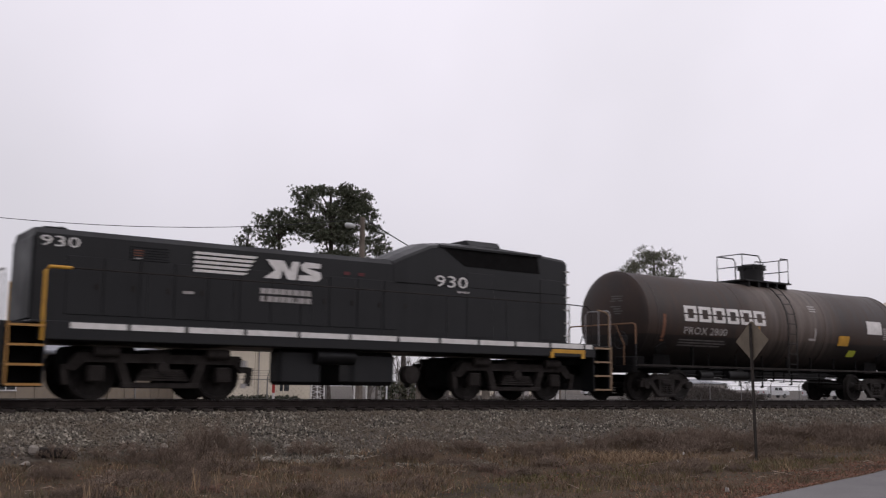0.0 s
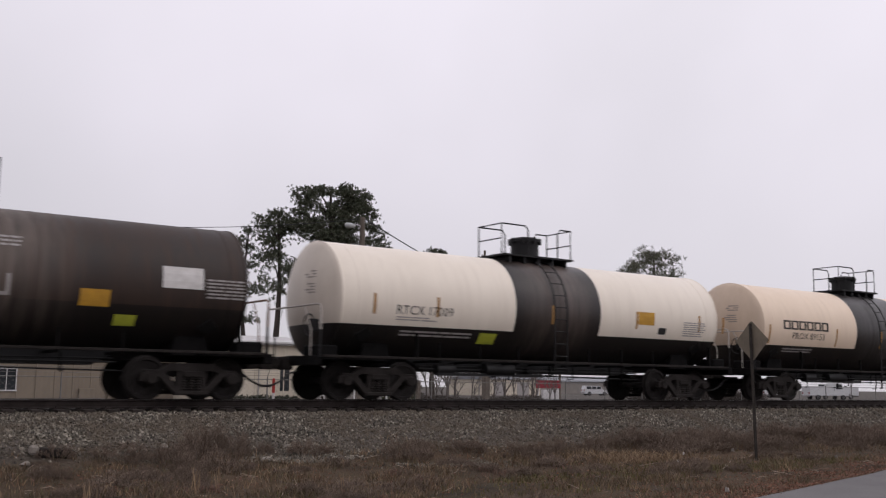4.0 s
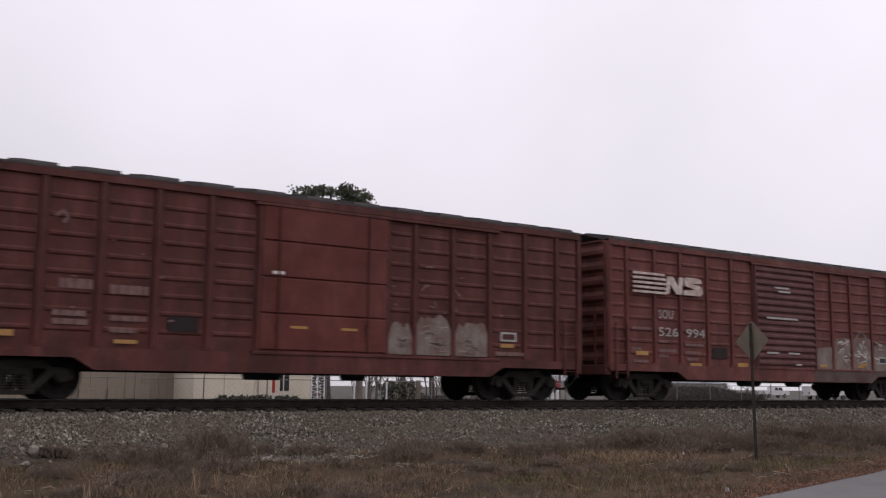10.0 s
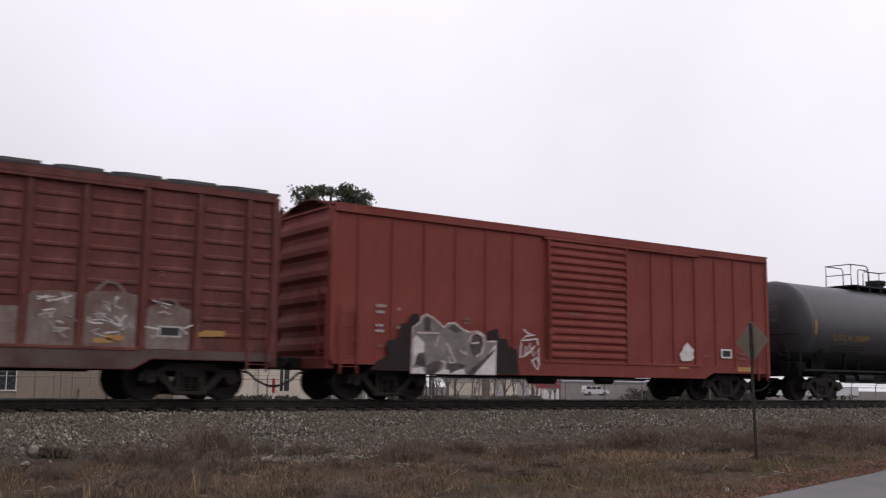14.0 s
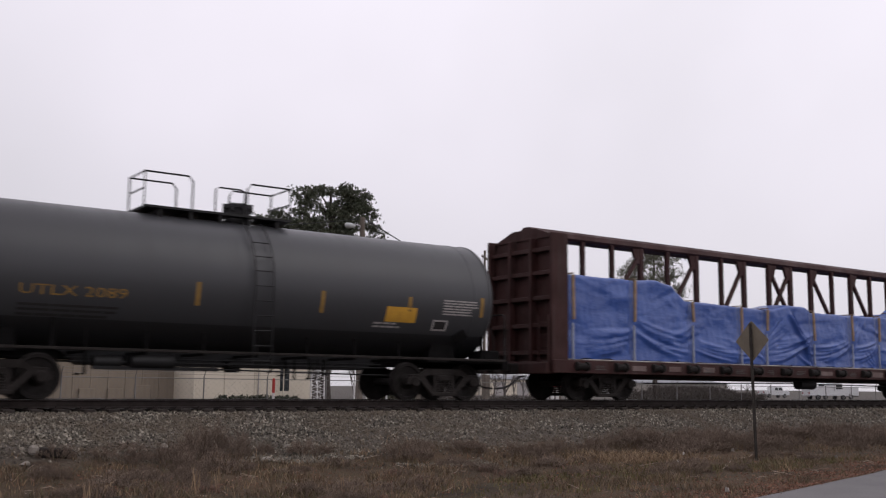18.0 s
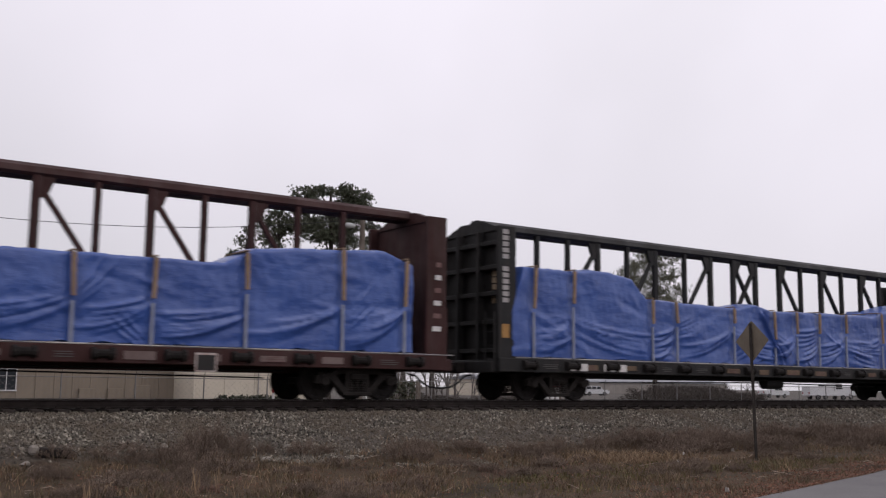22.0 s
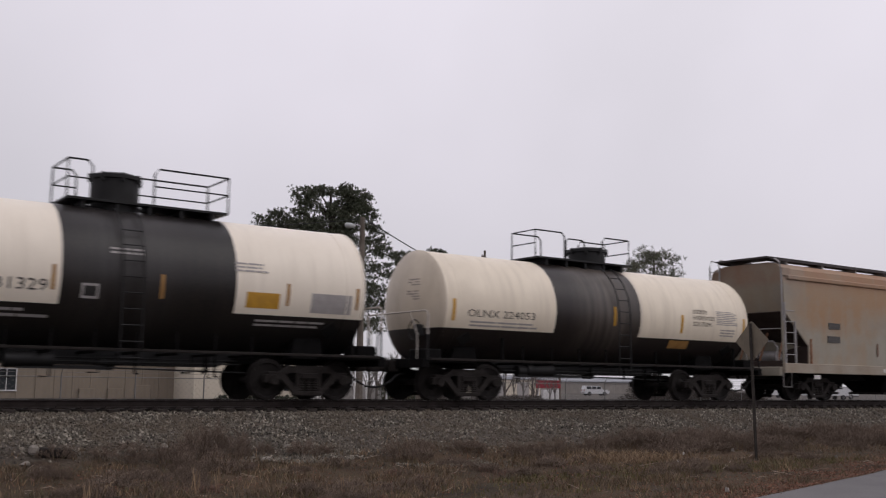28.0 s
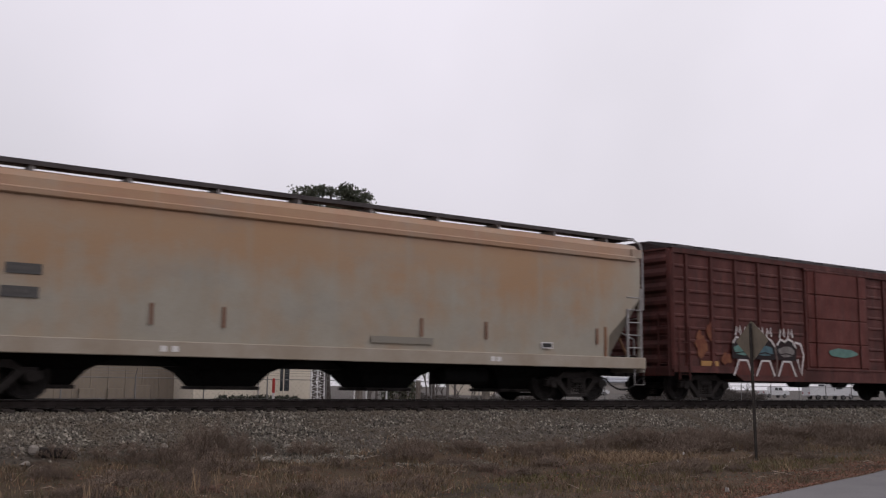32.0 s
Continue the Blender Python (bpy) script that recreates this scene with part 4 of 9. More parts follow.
        s.prism([(q * (half - 0.03), 0), (q * (half + 0.03), 0), (q * (half + 0.03), 0.01), (q * (half - 0.03), 0.01)], -0.01, 0.01, Matrix.Translation((0, 0, 1.0)))
        part("end_wall", s, paint, car, "end wall with pressed horizontal ribs")
        part("end_gable", Shape().add([(q * half - 0.04, -1.45, height - 0.05), (q * half - 0.04, 1.45, height - 0.05), (q * half - 0.04, 0.35, height + 0.27), (q * half - 0.04, -0.35, height + 0.27),
                                       (q * half + 0.04, -1.45, height - 0.05), (q * half + 0.04, 1.45, height - 0.05), (q * half + 0.04, 0.35, height + 0.27), (q * half + 0.04, -0.35, height + 0.27)],
                                      [(0, 1, 2, 3), (7, 6, 5, 4), (0, 4, 5, 1), (1, 5, 6, 2), (2, 6, 7, 3), (3, 7, 4, 0)]), paint, car)
        ladder(car, q * (half + 0.10), -1.18, 0.95, 2.6 if q < 0 else 4.2, 0.40, 6 if q < 0 else 9, paint, "y")
        ladder(car, q * (half - 0.42), -ys - 0.10, 0.62, 2.2, 0.45, 5, paint, r=0.010)
        part("end_sill", Shape().box(q * half - 0.1, q * half + 0.12, -1.40, 1.40, 0.72, 1.0, 0.02), paint, car)
    # roof in panels
    s = Shape()
    s.run([(-1.50, height), (1.50, height), (1.50, height + 0.05), (0.35, height + 0.26), (-0.35, height + 0.26), (-1.50, height + 0.05)], -half - 0.04, half + 0.04)
    rf = part("roof", s, roof, car)
    if roof_ribs:
        n = 13
        cap = fixed(Shape().add([(dx, y, z + height) for dx in (-0.36, 0.36) for y, z in ((-1.50, 0.02), (-1.46, 0.115), (-0.36, 0.32), (0.36, 0.32), (1.46, 0.115), (1.50, 0.02), (0.35, 0.20), (-0.35, 0.20))],
                                [tuple(range(8)), tuple(range(15, 7, -1))] + [(i, 8 + i, 8 + (i + 1) % 8, (i + 1) % 8) for i in range(8)]).mesh("roof_rib", roof))
        for i in range(n):
            part("roof_rib", cap, None, rf, at=(-half + (i + 0.5) * 2 * half / n, 0, 0))
    # frame and brake gear below
    part("centre_sill", Shape().box(-half + 0.1, half - 0.1, -0.28, 0.28, 0.68, 0.95, 0.02), BLACK, car)
    s = Shape()
    for y, z in ((-0.8, 0.62), (0.7, 0.6)):
        s.tube([(-half + 3.4, y, z), (half - 3.4, y, z)], 0.02, 6)
    part("brake_pipe", s, BLACK, car)
    part("air_tank", Shape().spin([(-0.45, 0.05), (-0.42, 0.18), (0.42, 0.18), (0.45, 0.05)], "x", 14, (-1.0, -0.75, 0.62)), BLACK, car, smooth=40)
    part("brake_cylinder", Shape().spin([(-0.3, 0.05), (-0.28, 0.15), (0.28, 0.15), (0.3, 0.05)], "x", 14, (1.4, -0.70, 0.60)), BLACK, car, smooth=40)
    brake_wheel(car, half + 0.28, 0.45, 3.1, paint)
    gear(car, (-half + 1.75, half - 1.75), -half - 0.10, half + 0.10)

    def flat(z):
        return -ys - 0.035
    return car, flat, xc


WORNWHITE = surface("worn_white_emblem_paint", (0.50, 0.46, 0.43), (0.28, 0.19, 0.165), 0.75, scale=5, fine=24, bump=0, amount=0.9)
PALE = surface("weathered_grey_graffiti", (0.185, 0.165, 0.145), (0.11, 0.070, 0.06), 0.85, scale=2.2, fine=16, bump=0, amount=1.0, streak=0.5, streak_col=(0.10, 0.05, 0.042))
SILVER = surface("silver_spray_paint", (0.32, 0.30, 0.28), (0.20, 0.17, 0.155), 0.6, scale=4, bump=0)
CHALK = surface("white_spray_paint", (0.55, 0.52, 0.50), (0.36, 0.32, 0.31), 0.7, scale=5, bump=0)
SPRAYBLACK = surface("flat_black_spray_paint", (0.011, 0.010, 0.011), (0.022, 0.012, 0.012), 0.92, scale=3, bump=0, amount=0.9)
GRAFPALE = surface("worn_pale_spray_paint", (0.26, 0.24, 0.215), (0.14, 0.10, 0.09), 0.75, scale=5, bump=0, amount=1.0)
BLUEGREEN = surface("blue_green_spray_paint", (0.06, 0.12, 0.14), (0.04, 0.07, 0.085), 0.7, scale=4, bump=0)
TEAL = surface("teal_spray_paint", (0.10, 0.20, 0.17), (0.06, 0.11, 0.10), 0.7, scale=4, bump=0)


def outline(pts, y, mat, parent, name="graffiti", label=""):
    """A sprayed field: a flat outline in x and z, a paint's thickness proud."""
    return part(name, Shape().prism(pts, y - 0.004, y), mat, parent, label)


def blob(cx, cz, w, h, seed, n=18, rough=0.25):
    rnd = random.Random(seed)
    return [(cx + w / 2 * math.cos(2 * math.pi * i / n) * (1 + rnd.uniform(-rough, rough)), cz + h / 2 * math.sin(2 * math.pi * i / n) * (1 + rnd.uniform(-rough, rough))) for i in range(n)]


def scribble(pts, r, y, mat, parent, name="graffiti_line"):
    """A sprayed line of width 2r, as one ribbon."""
    p = [Vector(q) for q in pts]
    vs, fs, n = [], [], len(p)
    for i in range(n):
        d = p[min(i + 1, n - 1)] - p[max(i - 1, 0)]
        w = Vector((-d.y, d.x)).normalized() * r if d.length > 1e-5 else Vector((r, 0))
        for yy in (y - 0.004, y):
            vs += [(p[i].x + w.x, yy, p[i].y + w.y), (p[i].x - w.x, yy, p[i].y - w.y)]
    for i in range(n - 1):
        a, b = 4 * i, 4 * i + 4
        fs += [(a, a + 1, b + 1, b), (a + 2, b + 2, b + 3, a + 3), (a, b, b + 2, a + 2), (a + 1, a + 3, b + 3, b + 1)]
    fs += [(0, 2, 3, 1), (4 * n - 4, 4 * n - 3, 4 * n - 1, 4 * n - 2)]
    return part(name, Shape().add(vs, fs), mat, parent)


# first boxcar, dull oxide red with a plug door
P1 = [-7.25, -6.13, -4.97, -3.81, -2.64, -1.48, 1.86, 2.67, 3.82, 4.99, 6.18, 7.30]
car, flat, xc = boxcar("dull oxide-red ribbed boxcar with a plug door", 66.97, 83.27, BROWN1, (-1.48, 1.86), P1, 9, 8, "plug", 0.60, door_paint=DOORRED)
yf = flat(0) - 0.002
for x, z, w in ((-5.85, 1.72, 0.75), (-5.85, 1.55, 0.8), (-4.72, 1.66, 0.8), (-4.72, 1.42, 0.6), (-7.7, 1.42, 0.35)):
    bars(x, x + w, z - 0.12, z + 0.1, 1, flat, FAINT, car, seed=int(x * -10))
bars(-5.75, -5.1, 2.1, 2.5, 1, flat, FAINT, car, seed=31)
bars(-4.75, -3.95, 2.05, 2.42, 1, flat, FAINT, car, seed=32)
plate(-7.0, -6.55, 1.22, 1.34, flat, ORANGE, car, "reflector")
plate(-4.62, -4.15, 1.14, 1.22, flat, ORANGE, car, "reflector")
plate(-3.52, -2.85, 1.42, 1.74, flat, SPRAYBLACK, car, "panel_patch")
for k, (a, b, d) in enumerate(((1.92, 2.60, 1.86), (2.74, 3.76, 2.08), (3.90, 4.92, 1.92))):
    rs = random.Random(700 + k)
    edge = [(a + (b - a) * i / 9, d + rs.uniform(-0.12, 0.06) - (0.25 if i in (0, 9) else 0)) for i in range(10)]
    outline([(a, 1.10), (b, 1.10)] + edge[::-1], yf, PALE, car, label="weathered grey sprayed field")
    for m in range(11):
        x, z = rs.uniform(a + 0.2, b - 0.2), rs.uniform(1.22, d - 0.25)
        scribble([(x + rs.uniform(-0.18, 0.18), z + rs.uniform(-0.1, 0.1)) for _ in range(4)], 0.014, yf - 0.006, GRAFPALE, car)
plate(5.35, 5.88, 1.52, 1.76, flat, GREYTXT, car, "data_panel", "white-edged data panel")
plate(5.41, 5.82, 1.57, 1.71, flat, BROWN1, car, "data_panel", proud=0.012)
plate(5.35, 5.80, 1.36, 1.46, flat, ORANGE, car, "reflector")
bars(5.2, 6.4, 1.1, 1.3, 1, flat, FAINT, car, seed=33)
for x in (-0.71, 0.60):
    plate(x, x + 0.42, 1.60, 1.66, lambda z: flat(z) - 0.06, ORANGE, car, "reflector")
plate(-1.18, -0.9, 2.80, 2.87, lambda z: flat(z) - 0.06, WHITE, car, "door_tag")
scribble([(-5.9, 3.62), (-5.75, 3.75), (-5.66, 3.62), (-5.74, 3.5)], 0.035, yf, FAINT, car)
for k, (x, z) in enumerate(((3.1, 3.35), (3.0, 2.75), (3.15, 2.35), (3.9, 2.7), (4.0, 2.3))):
    rs = random.Random(740 + k)
    scribble([(x + rs.uniform(-0.16, 0.16), z + rs.uniform(-0.1, 0.1)) for _ in range(4)], 0.018, yf, FAINT, car)

for k in range(16):
    rs = random.Random(800 + k)
    x, z = rs.choice((rs.uniform(-7.6, -1.8), rs.uniform(2.0, 7.5))), rs.uniform(1.15, 4.1)
    outline(blob(x, z, rs.uniform(0.05, 0.14), rs.uniform(0.02, 0.06), 800 + k, 12, 0.35), flat(0) - 0.004, FAINT, car, "paint_scuff")

# second boxcar, faded brown with a horse-line emblem and corrugated door
P2 = [-7.24, -6.09, -4.98, -3.76, -2.63, -1.55, 1.62, 2.63, 3.72, 4.98, 6.13, 7.28]
car, flat, xc = boxcar("faded brown ribbed boxcar with corrugated door, white emblem", 84.22, 100.12, BROWN2, (-1.55, 1.62), P2, 10, 8, "corrugated", 0.62, door_paint=surface("dull_purple_brown_door", (0.098, 0.036, 0.034), (0.066, 0.026, 0.025), 0.75, scale=1.4, streak=0.5, streak_col=(0.05, 0.026, 0.025)))
yf = flat(0) - 0.04
for i in range(5):
    z = 3.68 - i * 0.135
    part("emblem_stripe", Shape().prism([(-7.05, z - 0.035), (-5.72 + 0.06 * i * (1 if i < 3 else 0.4), z - 0.035), (-5.78 + 0.06 * i * (1 if i < 3 else 0.4), z + 0.035), (-7.05, z + 0.035)], yf - 0.05, yf), WORNWHITE, car)
part("emblem_shape", Shape().prism([(-5.72, 3.14), (-5.55, 3.14), (-5.5, 3.42), (-5.25, 3.14), (-5.02, 3.14), (-4.92, 3.66), (-5.1, 3.66), (-5.17, 3.38), (-5.4, 3.66), (-5.62, 3.66)], yf - 0.05, yf), WORNWHITE, car)
part("emblem_shape", Shape().prism([(-4.95, 3.14), (-4.2, 3.14), (-4.08, 3.22), (-4.1, 3.40), (-4.25, 3.46), (-4.62, 3.48), (-4.1, 3.54), (-4.15, 3.64), (-4.3, 3.68), (-4.8, 3.68), (-4.9, 3.58), (-4.85, 3.42), (-4.4, 3.32), (-4.9, 3.28)], yf - 0.05, yf), WORNWHITE, car)
lettering("SOU", 0.26, 0.62, -5.95, 2.40, lambda z: flat(z) - 0.006, GREYTXT, car)
lettering("526  994", 0.26, 2.02, -5.95, 1.88, lambda z: flat(z) - 0.006, GREYTXT, car)
for i, (x, z, w) in enumerate(((-7.05, 2.1, 0.85), (-7.05, 1.5, 0.4), (-5.95, 1.75, 0.5), (-5.95, 1.48, 0.85), (-5.95, 1.32, 0.5), (-4.8, 1.68, 0.85), (-4.8, 1.45, 0.85), (-4.75, 1.25, 0.5), (-7.0, 1.15, 0.7))):
    bars(x, x + w, z - 0.1, z + 0.06, 1, flat, FAINT, car, seed=50 + i)
for x, z in ((-6.9, 1.3), (-4.6, 1.0), (-2.42, 0.95 + 0.1), (1.85, 1.12), (4.02, 1.14), (6.3, 1.36)):
    plate(x, x + 0.5, z, z + 0.12, flat, ORANGE, car, "reflector")
plate(-3.58, -2.9, 1.28, 1.62, flat, SPRAYBLACK, car, "panel_patch")
for k, (a, b, c, d) in enumerate(((1.72, 2.55, 1.05, 1.80), (2.72, 3.62, 1.05, 2.15), (3.80, 4.85, 1.05, 2.2), (5.06, 6.0, 1.05, 1.98), (6.15, 6.25, 1.05, 1.7))):
    outline([(a, c), (b, c), (b, d - 0.03 * k), ((a + 2 * b) / 3, d), (a + 0.1, d - 0.04), (a, d - 0.12)], yf + 0.036, PALE, car, label="weathered grey sprayed field")
for k in range(26):
    rs = random.Random(600 + k)
    cell = ((2.95, 3.55), (4.0, 4.75), (5.15, 5.9))[0 if k < 10 else 1 if k < 21 else 2]
    x, z = rs.uniform(*cell), rs.uniform(1.30, 2.0)
    scribble([(x + rs.uniform(-0.22, 0.22), z + rs.uniform(-0.12, 0.12)) for _ in range(4)], 0.016, yf + 0.028, CHALK if k % 3 else SILVER, car)
for x, z, r_ in ((4.3, 2.28, 0.3), (5.5, 2.0, 0.3)):
    scribble([(x - r_, z - 0.1), (x - 0.1, z + 0.1), (x + 0.12, z + 0.08), (x + r_, z - 0.1)], 0.03, yf + 0.028, PALE, car)
for x, z in ((1.85, 1.12), (4.02, 1.14), (4.25, 1.2), (6.2, 1.34)):
    plate(x, x + 0.36, z, z + 0.10, lambda zz: flat(zz) - 0.012, ORANGE, car, "reflector")
SILLDIRT = surface("grey_road_dirt", (0.085, 0.066, 0.060), (0.060, 0.032, 0.028), 0.9, scale=1.5, bump=0, amount=0.9)
part("dirt_field", Shape().prism([(1.5, 0.64), (4.75, 0.64), (5.15, 0.86), (7.9, 0.86), (7.9, 1.03), (1.5, 1.03)], flat(0) - 0.046, flat(0) - 0.042), SILLDIRT, car, "grey dirt along the side sill")
plate(5.32, 5.82, 1.30, 1.54, lambda z: flat(z) - 0.008, GREYTXT, car, "data_panel", "white-edged data panel")
plate(5.37, 5.77, 1.34, 1.50, lambda z: flat(z) - 0.012, DARKTXT, car, "data_panel")
for x, w, z in ((-0.55, 0.75, 3.62), (-0.35, 0.6, 3.5), (-1.0, 1.6, 2.62), (-1.05, 0.6, 1.5), (0.05, 0.6, 1.5), (0.45, 0.3, 1.14)):
    plate(x, x + w, z, z + 0.06, lambda z: flat(z) - 0.078, GREYTXT, car, "chalk_mark")

for k in range(12):
    rs = random.Random(900 + k)
    x, z = rs.choice((rs.uniform(-7.2, -1.9), rs.uniform(1.9, 7.2))), rs.uniform(1.8, 3.6)
    outline(blob(x, z, rs.uniform(0.05, 0.14), rs.uniform(0.02, 0.06), 900 + k, 12, 0.35), flat(0) - 0.004, FAINT, car, "paint_scuff")

GRAFGREY = surface("dull_grey_spray_paint", (0.19, 0.175, 0.165), (0.11, 0.095, 0.09), 0.7, scale=3, bump=0, amount=0.9)

GRAFDARK = surface("sooty_grey_spray_paint", (0.075, 0.065, 0.062), (0.035, 0.028, 0.027), 0.85, scale=4, bump=0, amount=0.9)

# third boxcar, brighter red and smooth sided
P3 = [-7.30, -6.35, -5.40, -4.45, -3.48, -2.58, -1.41, 1.59, 2.65, 3.57, 4.53, 5.46, 6.35, 7.28]
car, flat, xc = boxcar("clean freight-red smooth-sided boxcar with graffiti", 101.60, 117.58, RED, (-1.41, 1.59), P3, 0, 6, "corrugated", 0.66, roof=RED, roof_ribs=False, post_w=0.06, post_d=0.035)
yf = flat(0) - 0.004
for pts in ([(-6.99, 0.71), (-6.79, 0.92), (-6.5, 1.06), (-6.51, 1.42), (-6.17, 1.47), (-6.12, 1.84), (-5.85, 1.87), (-5.82, 2.08), (-5.63, 2.11), (-5.6, 1.91), (-5.7, 1.72), (-5.72, 0.70)],
            [(-3.3, 0.68), (-3.3, 1.51), (-3.53, 1.61), (-3.47, 1.76), (-3.16, 1.85), (-3.1, 1.58), (-2.85, 1.59), (-2.78, 1.4), (-2.53, 1.31), (-2.44, 0.68)]):
    outline(pts, yf - 0.050, SPRAYBLACK, car, label="black sprayed shadow of the graffiti")
body = [(-5.82, 0.64), (-5.79, 1.76), (-5.57, 1.91), (-5.54, 2.03), (-5.41, 2.1), (-5.18, 2.02), (-4.86, 1.8), (-4.75, 1.9), (-4.54, 1.93), (-4.31, 1.78), (-4.07, 1.71), (-3.83, 1.75), (-3.59, 1.64), (-3.53, 1.49), (-3.19, 1.51), (-3.22, 0.64)]
outline(body, yf - 0.055, GRAFGREY, car, label="dull grey graffiti letters edged in white")
for pts in ([(-5.76, 1.49), (-5.68, 1.58), (-5.45, 1.41), (-5.45, 1.18), (-5.64, 1.13), (-5.75, 0.85)], [(-5.8, 0.65), (-5.74, 0.78), (-5.5, 0.81), (-5.41, 0.65)], [(-3.91, 0.65), (-3.21, 1.46), (-3.22, 0.65)], [(-4.65, 0.65), (-4.5, 0.73), (-4.24, 0.79), (-4.18, 0.65)], [(-5.1, 0.65), (-4.88, 0.77), (-4.65, 0.75), (-4.67, 0.65)]):
    outline(pts, yf - 0.0595, CHALK, car, label="white graffiti fill")
for pts in ([(-5.73, 0.87), (-5.69, 1.05), (-5.6, 1.16), (-5.45, 1.12), (-5.37, 0.81), (-5.5, 0.83)], [(-5.39, 0.83), (-5.19, 0.95), (-4.91, 0.97), (-4.99, 0.77), (-5.16, 0.65), (-5.37, 0.65)], [(-4.79, 0.89), (-4.42, 0.93), (-4.15, 0.86), (-4.5, 0.74), (-4.66, 0.66)], [(-4.17, 0.65), (-3.94, 0.84), (-3.59, 1.06), (-3.25, 1.34), (-3.27, 1.24), (-3.58, 0.96), (-3.92, 0.65)], [(-5.45, 1.68), (-5.46, 1.96), (-5.37, 2.04), (-5.28, 1.99), (-5.25, 1.69)], [(-4.07, 1.45), (-4.01, 1.64), (-3.83, 1.71), (-3.65, 1.62), (-3.61, 1.42), (-3.68, 1.2), (-3.86, 1.1), (-4.01, 1.22)], [(-4.72, 1.78), (-4.6, 1.88), (-4.43, 1.84), (-4.31, 1.75), (-4.48, 1.67)]):
    outline(pts, yf - 0.0635, GRAFDARK, car, label="sooty graffiti fill")
for pts in (body[:-1], [(-5.65, 1.64), (-5.0, 1.65), (-5.05, 1.47), (-5.14, 1.3)], [(-4.77, 1.41), (-4.65, 1.2), (-4.5, 0.94), (-4.66, 0.93), (-4.71, 1.1)], [(-4.94, 0.97), (-4.82, 0.94), (-4.85, 0.8), (-4.93, 0.73)], [(-4.37, 1.26), (-4.24, 1.15), (-4.15, 1.13), (-4.21, 1.23)], [(-4.01, 1.43), (-3.77, 1.46)],
            [(-4.07, 1.45), (-4.01, 1.64), (-3.83, 1.71), (-3.65, 1.62), (-3.61, 1.42), (-3.68, 1.2), (-3.86, 1.1)]):
    scribble(pts, 0.024, yf - 0.0675, WORNWHITE, car)
for pts in ([(-2.28, 1.86), (-2.15, 1.76), (-1.89, 1.72), (-2.18, 1.69), (-2.37, 1.56), (-2.08, 1.59), (-1.82, 1.63), (-1.79, 1.45)], [(-2.37, 1.51), (-2.4, 1.11), (-2.18, 1.19), (-2.08, 1.49), (-1.95, 1.17), (-1.76, 1.38), (-1.77, 1.03)], [(-2.2, 1.42), (-2.26, 1.2), (-2.06, 1.27), (-1.9, 1.44)], [(-2.02, 1.07), (-1.92, 0.93), (-1.82, 0.81), (-1.74, 0.98), (-1.85, 1.13), (-1.98, 1.03)]):
    scribble(pts, 0.022, yf - 0.05, CHALK, car)
outline(blob(4.12, 1.38, 0.6, 0.55, 90, 12, 0.35), yf, CHALK, car)
for i, (x, z, w) in enumerate(((-6.8, 2.25, 0.28), (-6.8, 2.1, 0.28), (-6.2, 2.2, 0.12), (-6.8, 1.78, 0.28), (-6.8, 1.65, 0.28), (-6.2, 1.75, 0.2), (-6.75, 1.3, 0.2), (-4.2, 2.05, 0.25), (-4.2, 1.95, 0.25), (4.9, 1.35, 0.25), (6.5, 1.45, 0.45), (6.5, 1.3, 0.4), (-0.7, 2.35, 0.5))):
    bars(x, x + w, z - 0.07, z + 0.06, 1, (lambda zz: flat(zz) - 0.075) if x == -0.7 else flat, GREYTXT if i < 6 else FAINT, car, seed=100 + i)
plate(5.66, 6.15, 1.30, 1.58, flat, WHITE, car, "data_panel", "white-edged data panel")
plate(5.72, 6.09, 1.35, 1.53, lambda z: flat(z) - 0.006, DARKTXT, car, "data_panel")
plate(6.35, 7.05, 0.90, 1.04, lambda z: flat(z) - 0.05, ORANGE, car, "reflector")
plate(3.7, 4.1, 0.94, 1.02, lambda z: flat(z) - 0.05, ORANGE, car, "reflector")

